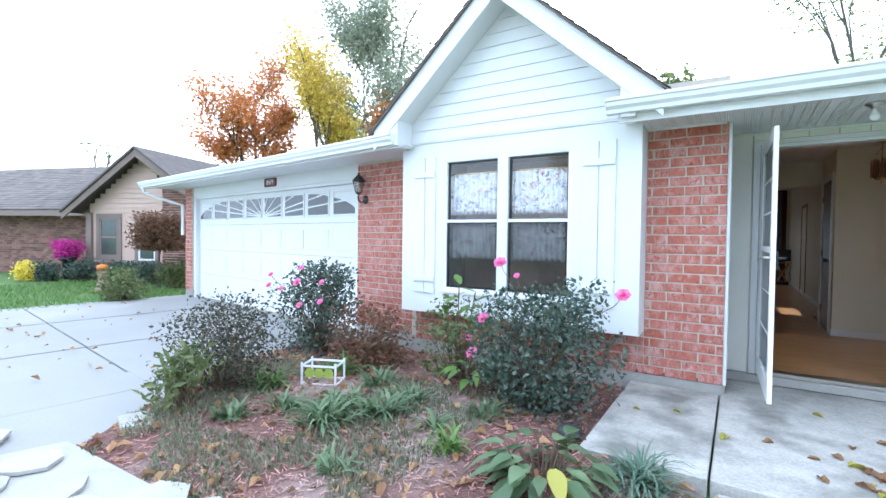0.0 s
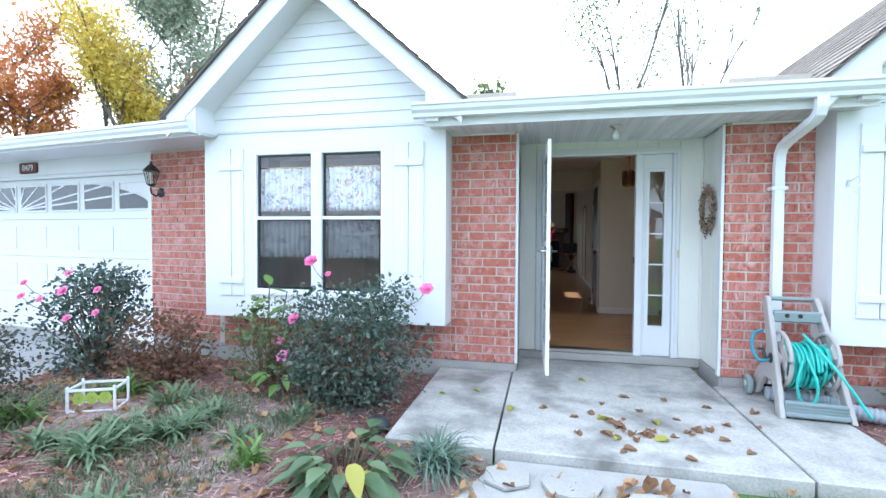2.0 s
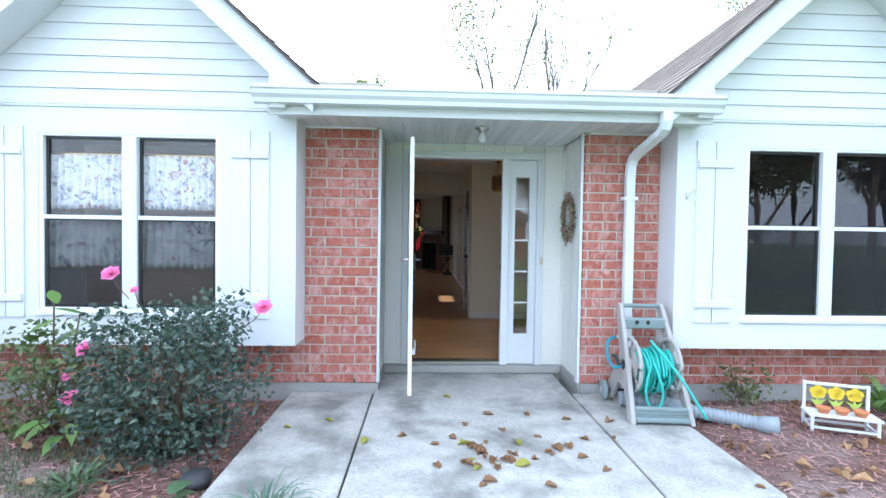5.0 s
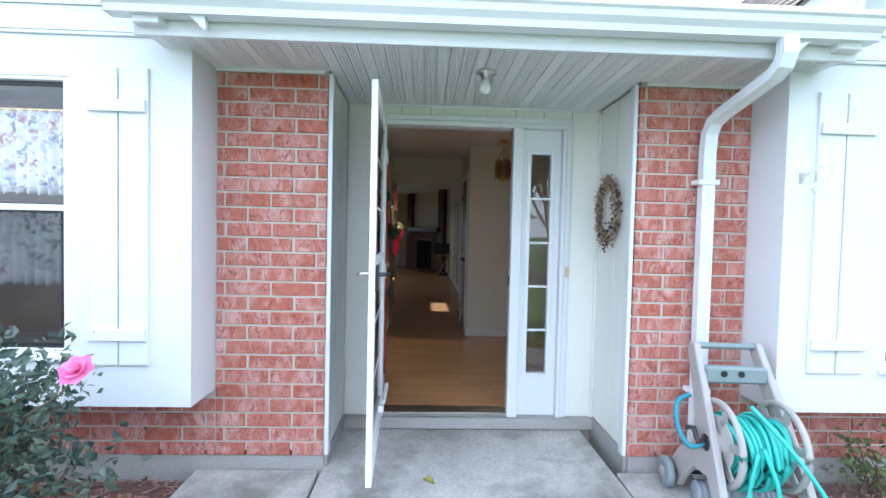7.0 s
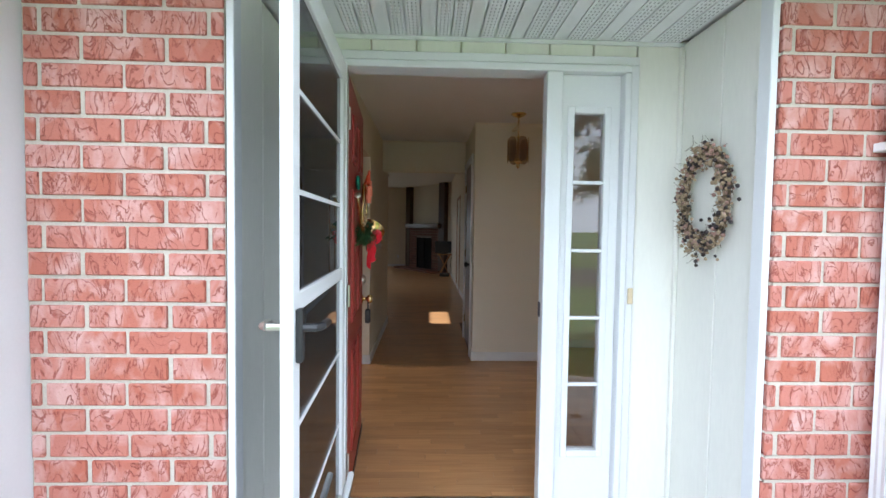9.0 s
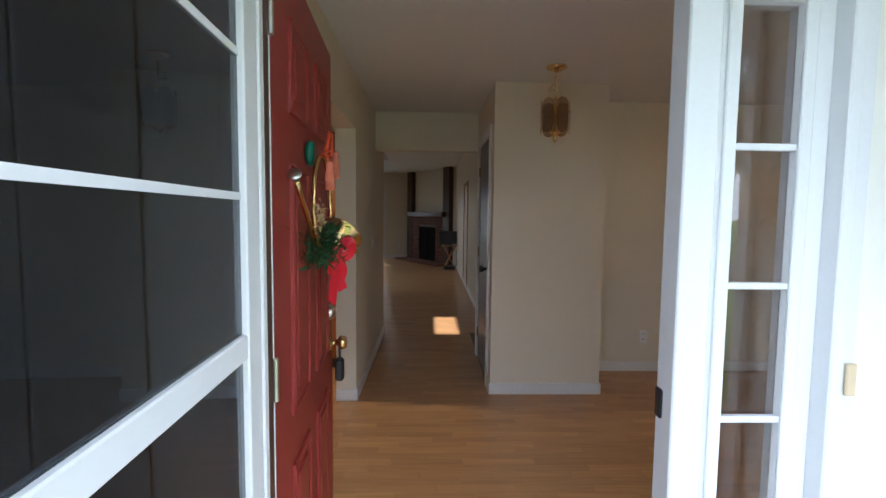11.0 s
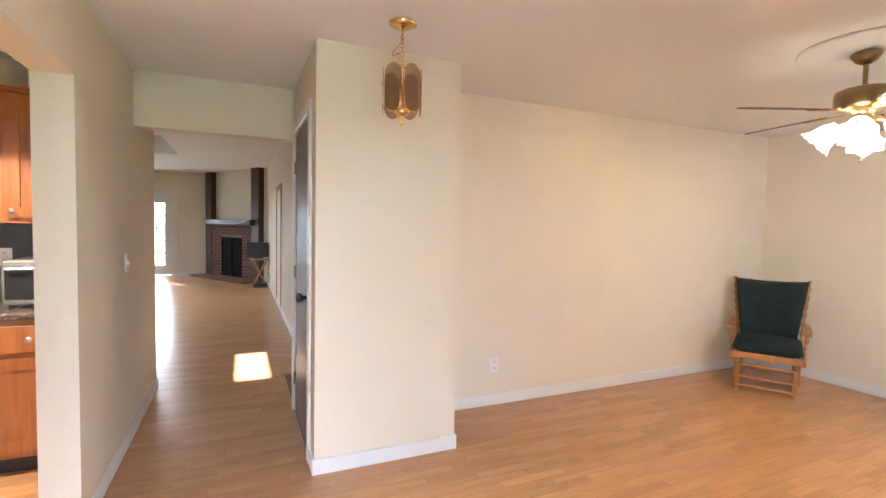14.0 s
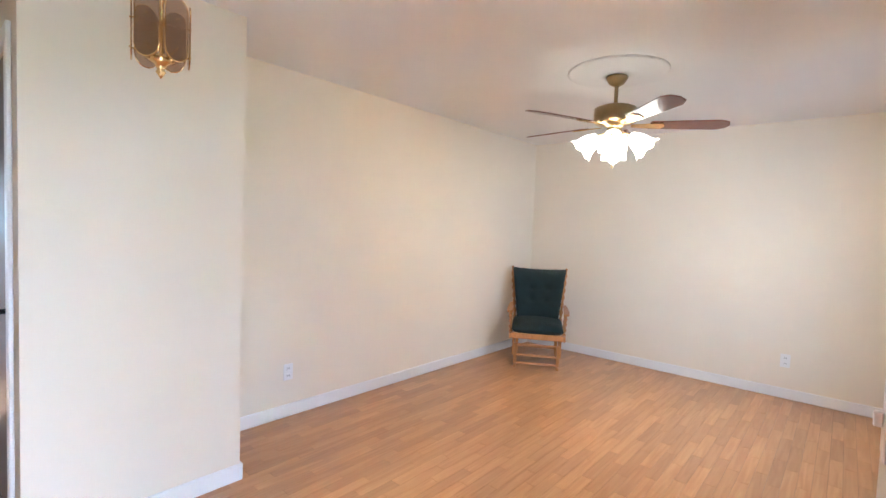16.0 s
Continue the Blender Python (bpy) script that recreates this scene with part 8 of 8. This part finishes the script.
# gabled front part (local x along the front, y into the house)
npart("wall_core", nb((-1.55, 0.0, 0.0, 2.6, 0.3, 2.45)), M_MORTAR)
v, f = brick_sheet(-1.55, 2.6, 0.0, 0.0, 0.78, 1)
tagged(arrays("bricks_low", v, f, M_NBRICK, nh), kind="stuff")
v, f = brick_sheet(1.15, 2.6, 0.0, 0.78, 3.2, 2)
tagged(arrays("bricks_side", v, f, M_NBRICK, nh), kind="stuff")
npart("wall_core", prism(bmesh.new(), [(-1.55, 0.05, 2.45), (2.6, 0.05, 2.45), (0.6, 0.05, 3.95)], (0, 0.2, 0)), M_MORTAR)
zz = 0.80
while zz < 3.9:
    a0 = -1.55 if zz < 2.45 else -1.55 + (zz - 2.45) * 1.35
    b0 = 1.15 if zz < 3.15 else 1.15 - (zz - 3.15) * 0.85
    if b0 - a0 < 0.1:
        break
    npart("siding_board", prism(bmesh.new(), [(a0, -0.03, zz), (b0, -0.03, zz), (b0, -0.012, zz + 0.148), (a0, -0.012, zz + 0.148)], (0, 0.012, 0)), M_TAN)
    zz += 0.15
for s, e in ((-1, -2.15), (1, 3.3)):
    top = 4.15
    ez = top - abs(e - 0.6) * 0.68
    npart("rake_board", prism(bmesh.new(), [(0.6, -0.45, top), (e, -0.45, ez), (e, -0.45, ez - 0.2), (0.6, -0.45, top - 0.22)], (0, 0.04, 0)), M_BRTRIM)
    npart("roof", prism(bmesh.new(), [(0.6, -0.5, top + 0.08), (e, -0.5, ez + 0.08), (e, -0.5, ez + 0.01), (0.6, -0.5, top + 0.01)], (0, 9.0, 0)), M_SHINGLE2, "grey-brown shingle roof")
def nwindow(x0, x1, z0, z1, trim, label):
    w = npart("window", nb((x0 - 0.12, -0.06, z0 - 0.12, x0, -0.02, z1 + 0.12), (x1, -0.06, z0 - 0.12, x1 + 0.12, -0.02, z1 + 0.12), (x0, -0.06, z1, x1, -0.02, z1 + 0.12), (x0, -0.06, z0 - 0.12, x1, -0.02, z0)), M_BRTRIM, label)
    npart("frame", nb((x0, -0.05, z0, x0 + 0.06, -0.03, z1), (x1 - 0.06, -0.05, z0, x1, -0.03, z1), (x0, -0.05, z0, x1, -0.03, z0 + 0.06), (x0, -0.05, z1 - 0.06, x1, -0.03, z1), (x0, -0.05, (z0 + z1) / 2 - 0.03, x1, -0.03, (z0 + z1) / 2 + 0.03)), trim, "", w)
    npart("pane", nb((x0, -0.034, z0, x1, -0.032, z1)), M_DKWIN, "", w)
nwindow(-1.15, -0.45, 0.95, 2.15, M_BRTRIM, "brown framed window")
nwindow(0.30, 0.92, 0.85, 2.10, M_WHITE, "white sash window in taupe trim")
npart("corner_post", nb((-1.62, -0.1, 0.0, -1.42, 0.0, 2.3)), M_BRTRIM)
npart("side_wall", nb((2.32, 0.301, 0.0, 2.6, 8.4, 2.6)), M_NBRICK, "brown brick side wall")
# long wing to the left
npart("wing_wall", nb((-14.0, 1.0, 0.0, -1.55, 1.3, 2.4)), M_BRTRIM)
v, f = brick_sheet(-8.0, -1.6, 1.0, 0.0, 2.35, 3)
tagged(arrays("bricks_wing", v, f, M_NBRICK, nh), kind="stuff")
npart("wing_roof", prism(bmesh.new(), [(-14.0, 0.3, 2.30), (-14.0, 4.2, 4.35), (-14.0, 4.2, 4.45), (-14.0, 0.25, 2.42)], (13.2, 0, 0)), M_SHINGLE2, "grey-brown shingle roof")
npart("wing_fascia", nb((-14.0, 0.24, 2.22, -1.9, 0.29, 2.40)), M_BRTRIM)
v, f = [], []
rs = random.Random(4)
for r_ in range(22):
    for c_ in range(34):
        x, t = -10.5 + c_ * 0.30 + (0.15 if r_ % 2 else 0), r_ / 22
        y0, z0, y1, z1 = 0.25 + 3.95 * t, 2.435 + 2.03 * t, 0.25 + 3.95 * (t + 1 / 22), 2.435 + 2.03 * (t + 1 / 22)
        l = 0.012 + 0.008 * rs.random()
        k = len(v)
        v += [NM @ Vector(p) for p in ((x, y0, z0 + l), (x + 0.29, y0, z0 + l), (x + 0.29, y1, z1 + 0.004), (x, y1, z1 + 0.004), (x, y0, z0), (x + 0.29, y0, z0))]
        f += [(k, k + 1, k + 2, k + 3), (k + 4, k + 5, k + 1, k)]
tagged(arrays("shingles_wing", v, f, M_SHINGLE2, nh), kind="stuff")
# plants by the neighbour's wall
def ball_shrub(at, r, material, seed, label, n=1500, leaf=0.075):
    shrub("round_shrub", label, at, r, r, r * 1.5, n, leaf, material, seed, 60, 0.006, low=0.05)
for i, (x, y, r) in enumerate(((-15.9, 0.9, 0.34), (-15.5, 1.2, 0.34), (-14.8, 1.4, 0.36), (-17.1, 0.57, 0.36), (-17.8, 0.0, 0.32))):
    ball_shrub((x, y, -0.2), r, M_ROSE, 50 + i, "clipped round green shrub by the house")
ball_shrub((-11.5, -0.7, -0.2), 0.40, M_ROSE2, 58, "loose green shrub at the drive edge")
ball_shrub((-13.4, 1.4, -0.2), 0.42, M_ROSE2, 59, "loose green shrub at the drive edge")
ball_shrub((-17.9, 0.5, 0.45), 0.34, leafy("magenta_mums", (0.45, 0.02, 0.22), (0.60, 0.05, 0.35)), 60, "magenta chrysanthemum on a pot")
ball_shrub((-18.4, -0.3, -0.2), 0.32, leafy("yellow_mums", (0.75, 0.60, 0.05), (0.85, 0.72, 0.15)), 61, "yellow chrysanthemum clump in bloom")
pt = thing("mum_pot", "dark pot holding the magenta chrysanthemum", "flower pot", pose(-17.9, 0.5, -0.2))
part("pot_body", turned(bmesh.new(), [(0.12, 0.0), (0.15, 0.55), (0.22, 0.58), (0.24, 0.68), (0.0, 0.66)], 18), M_BLACK, pt, "", True)
pk = thing("pumpkin", "orange pumpkin on a post by the house", "pumpkin", pose(-13.7, -0.2, -0.2))
part("rind", turned(bmesh.new(), [(0.04, 0.50), (0.10, 0.52), (0.125, 0.58), (0.10, 0.64), (0.03, 0.655), (0.0, 0.65)], 16), mat("pumpkin_skin", (0.65, 0.20, 0.03), 0.5, bump=0.1), pk, "", True)
part("stump", turned(bmesh.new(), [(0.17, 0.0), (0.13, 0.12), (0.09, 0.30), (0.11, 0.46), (0.08, 0.50), (0.0, 0.50)], 12), mat("weathered_stand", (0.30, 0.20, 0.15), 0.9, bump=0.2), pk, "weathered clay stand")
st = thing("topiary_maple", "small clipped russet tree on a thin trunk", "tree", pose(-13.6, 1.05, -0.2))
part("trunk", pipe(bmesh.new(), [(0, 0, -0.02), (0.02, 0, 0.5), (0, 0.02, 1.0), (0.02, 0, 1.4)], [0.05, 0.04, 0.035, 0.03], 8), M_BARK, st)
rs = random.Random(77)
pts, _ = shrub_points(rs, 0.62, 0.62, 0.85, 4200, 90, 0.0)
v, f = leaf_cloud(rs, [(x, y, z + 1.0) for x, y, z in pts], 0.085)
arrays("crown", v, f, M_SPIREA, st)

# ---- trees behind ----
def tree(name, label, at, height, width, leaves, size, material, seed, bare=0.0, trunk_r=0.22, crown_from=0.35, wood=None):
    rs = random.Random(seed)
    r = thing(name, label, "tree", Matrix.Translation(at))
    bm = bmesh.new()
    tips = []
    def grow(p, d, L, rad, depth):
        pts = [p]
        q = p
        n = 4
        for i in range(n):
            d2 = (d + Vector((rs.gauss(0, 0.10), rs.gauss(0, 0.10), rs.gauss(0.03, 0.05)))).normalized()
            q = q + d2 * (L / n)
            d = d2
            pts.append(q)
        pipe(bm, pts, [rad * (1 - 0.5 * i / n) for i in range(n + 1)], 7 if depth < 2 else 4)
        if depth >= 3:
            tips.extend(pts[1:])
            return
        for k in range(4 if depth == 0 else 3 + (depth == 1)):
            t = rs.uniform(0.45, 1.0) if depth else rs.uniform(crown_from, 1.0)
            b = pts[min(n, max(1, int(t * n + 0.5)))]
            a = rs.uniform(0, 6.283)
            sp = rs.uniform(0.5, 1.0) * (width / height * 2.2)
            nd = (d * 0.8 + Vector((math.cos(a) * sp, math.sin(a) * sp, rs.uniform(0.0, 0.5)))).normalized()
            grow(b, nd, L * rs.uniform(0.48, 0.68), rad * 0.45, depth + 1)
        tips.append(pts[-1])
    grow(Vector((0, 0, -0.3)), Vector((0, 0, 1)), height * 0.55, trunk_r, 0)
    grow(Vector((0, 0, height * 0.4)), Vector((rs.gauss(0, 0.1), rs.gauss(0, 0.1), 1)), height * 0.45, trunk_r * 0.5, 1)
    part("trunk", bm, wood or M_BARK, r)
    pts = []
    tips = [t for t in tips if rs.random() > bare]
    for _ in range(leaves):
        c = rs.choice(tips)
        q = height * 0.035
        pts.append((c.x + rs.gauss(0, q), c.y + rs.gauss(0, q), c.z + rs.gauss(0, q * 0.8)))
    v, f = leaf_cloud(rs, pts, size, long=1.4)
    arrays("crown", v, f, material, r)
    return r
tree("maple_tree", "orange autumn maple behind the houses", (-23.6, 10.9, 0), 10.6, 4.4, 12000, 0.165, M_ORANGE, 1)
tree("maple_tree", "yellow autumn maple behind the garage", (-20.0, 12.6, 0), 9.8, 2.6, 9000, 0.16, M_YELLOW, 2)
tree("maple_tree", "small orange maple behind the garage", (-17.2, 14.8, 0), 7.6, 2.6, 4600, 0.16, M_ORANGE, 3)
tree("oak_tree", "tall grey-green oak behind the house", (-19.5, 18.5, 0), 18.5, 6.6, 15000, 0.20, M_GREYGR, 4, crown_from=0.2)
tree("oak_tree", "tall grey-green oak behind the house", (-24.5, 20.5, 0), 16.5, 6.0, 11000, 0.20, M_GREYGR, 5, crown_from=0.2)
tree("birch_tree", "thin sparse tree with few yellow leaves", (4.2, 26.0, 0), 19.0, 3.4, 2400, 0.19, M_LEAFG, 6, 0.3, 0.2)
tree("bare_tree", "nearly bare tall tree behind the roof", (8.6, 27.0, 0), 18.0, 3.0, 240, 0.25, M_LEAFG, 7, 0.5, 0.2)
tree("birch_tree", "thin sparse tree with yellow-green leaves", (13.0, 28.0, 0), 12.0, 3.4, 1700, 0.18, M_YELLOW, 8, 0.3, 0.16)
tree("oak_tree", "leafy tree behind the house", (19.0, 24.0, 0), 14.5, 5.0, 7000, 0.20, M_LEAFG, 9, 0.1)
tree("bare_tree", "far bare tree beyond the neighbour", (-38.0, 9.0, 0), 8.5, 3.4, 60, 0.25, M_LEAFG, 10, 0.6, 0.16)
tree("garden_tree", "leafy green tree in the back garden", (-3.4, 19.5, 0), 8.0, 4.0, 4000, 0.26, M_LEAFG, 11, 0.0)
# trees and a house over the street, seen in the panes
for i, (x, y, h) in enumerate(((7.5, -24.0, 12.0), (13.0, -21.0, 11.0), (16.5, -20.5, 12.0), (20.0, -22.0, 13.0), (23.5, -21.0, 12.0), (27.0, -23.0, 12.0))):
    tree("spruce_tree", "dark green tree across the street", (x, y, 0), h, 4.8, 9000, 0.22, M_ROSE, 12 + i, 0.0, crown_from=0.12)
tree("street_tree", "leafy tree across the street", (-7.0, -27.0, 0), 12.0, 5.0, 5000, 0.34, M_LEAFG, 14, 0.0)
road = structure("road", nb((-80, -16.5, -0.6, 80, -10.5, -0.212)), mat("asphalt", (0.055, 0.055, 0.058), 0.95, var=0.2, fine=90, bump=0.4), "grey asphalt street", "road")
sh = thing("street_house", "brick house across the street", "house", pose(1.5, -27.0, -0.2))
part("wall", nb((-5, -6, 0, 5, 0, 2.6)), M_NBRICK, sh)
part("roof", prism(bmesh.new(), [(-5.6, 0.6, 2.6), (5.6, 0.6, 2.6), (3.0, -3.0, 4.9), (-3.0, -3.0, 4.9)], (0, -0.15, 0.05)), M_SHINGLE2, sh)
part("gable_wall", prism(bmesh.new(), [(-1.6, 0.4, 0), (1.6, 0.4, 0), (1.6, 0.4, 2.6), (0, 0.4, 4.2), (-1.6, 0.4, 2.6)], (0, -0.3, 0)), M_TAN, sh)
for x in (-3.6, 0.0, 3.4):
    part("window", nb((x - 0.5, 0.41 if x == 0 else 0.005, 0.9, x + 0.5, 0.45 if x == 0 else 0.04, 2.1)), M_DKWIN, sh)

# ---- bricks of the front walls, each a piece ----
BW, BH, CO, JO = 0.250, 0.0735, 0.0858, 0.012
brick_meshes = {}
def brick_mesh(L):
    key = round(L, 3)
    if key not in brick_meshes:
        bm = nb((-L / 2, -0.006, -BH / 2, L / 2, 0.03, BH / 2), bevel=0.0035)
        brick_meshes[key] = mesh_of("brick", bm, M_BRICK)
    return brick_meshes[key]


def lay(parent, m, x0, x1, z0, z1, seed, skip=None):
    """Running bond between x0 and x1; m maps the wall's own x, z to the world (its front looks to -y)."""
    rs = random.Random(seed)
    z = z0
    row = 0
    while z + BH <= z1 + 0.02:
        x = x0 - (0.075, 0.206)[row % 2] + rs.uniform(-0.006, 0.006)
        while x < x1 - 0.02:
            a, b = max(x, x0), min(x + BW, x1)
            if b - a > 0.035 and not (skip and skip((a + b) / 2, z + BH / 2)):
                L = math.floor((b - a) * 100) / 100 if b - a < BW - 0.004 else BW
                ob = new("brick", brick_mesh(L))
                ob.parent = parent
                ob.matrix_local = m @ pose((a + b) / 2, rs.uniform(-0.002, 0.002), z + BH / 2, 0, 0, rs.uniform(-0.4, 0.4))
            x += BW + JO
        z += CO
        row += 1


FRONT = Matrix.Translation((0, YB, 0))
lay(wall_l, FRONT, -1.363, -0.733, -0.028, 2.19, 1)
lay(wall_l, FRONT, -3.96, -1.367, -0.028, 0.345, 2)
lay(wall_r, FRONT, 1.088, 1.773, -0.028, 2.19, 3)
lay(wall_r, FRONT, 1.777, 5.19, -0.028, 0.345, 4)
lay(gw, GM, GR + 0.002, 0.06, -0.018, 2.22, 5)
lay(gw, GM, -7.21, GL - 0.002, -0.018, 2.22, 6)

# laminate strips nearest to the door
me = mesh_of("laminate_strip", nb((0.0006, 0.0006, -0.005, 0.4094, W - 0.0006, 0.0), bevel=0.0), M_LAMO)
for x, y in near_strips:
    ob = new("laminate_strip", me)
    ob.parent = floor_ob
    ob.location = (x, y, 0.0)
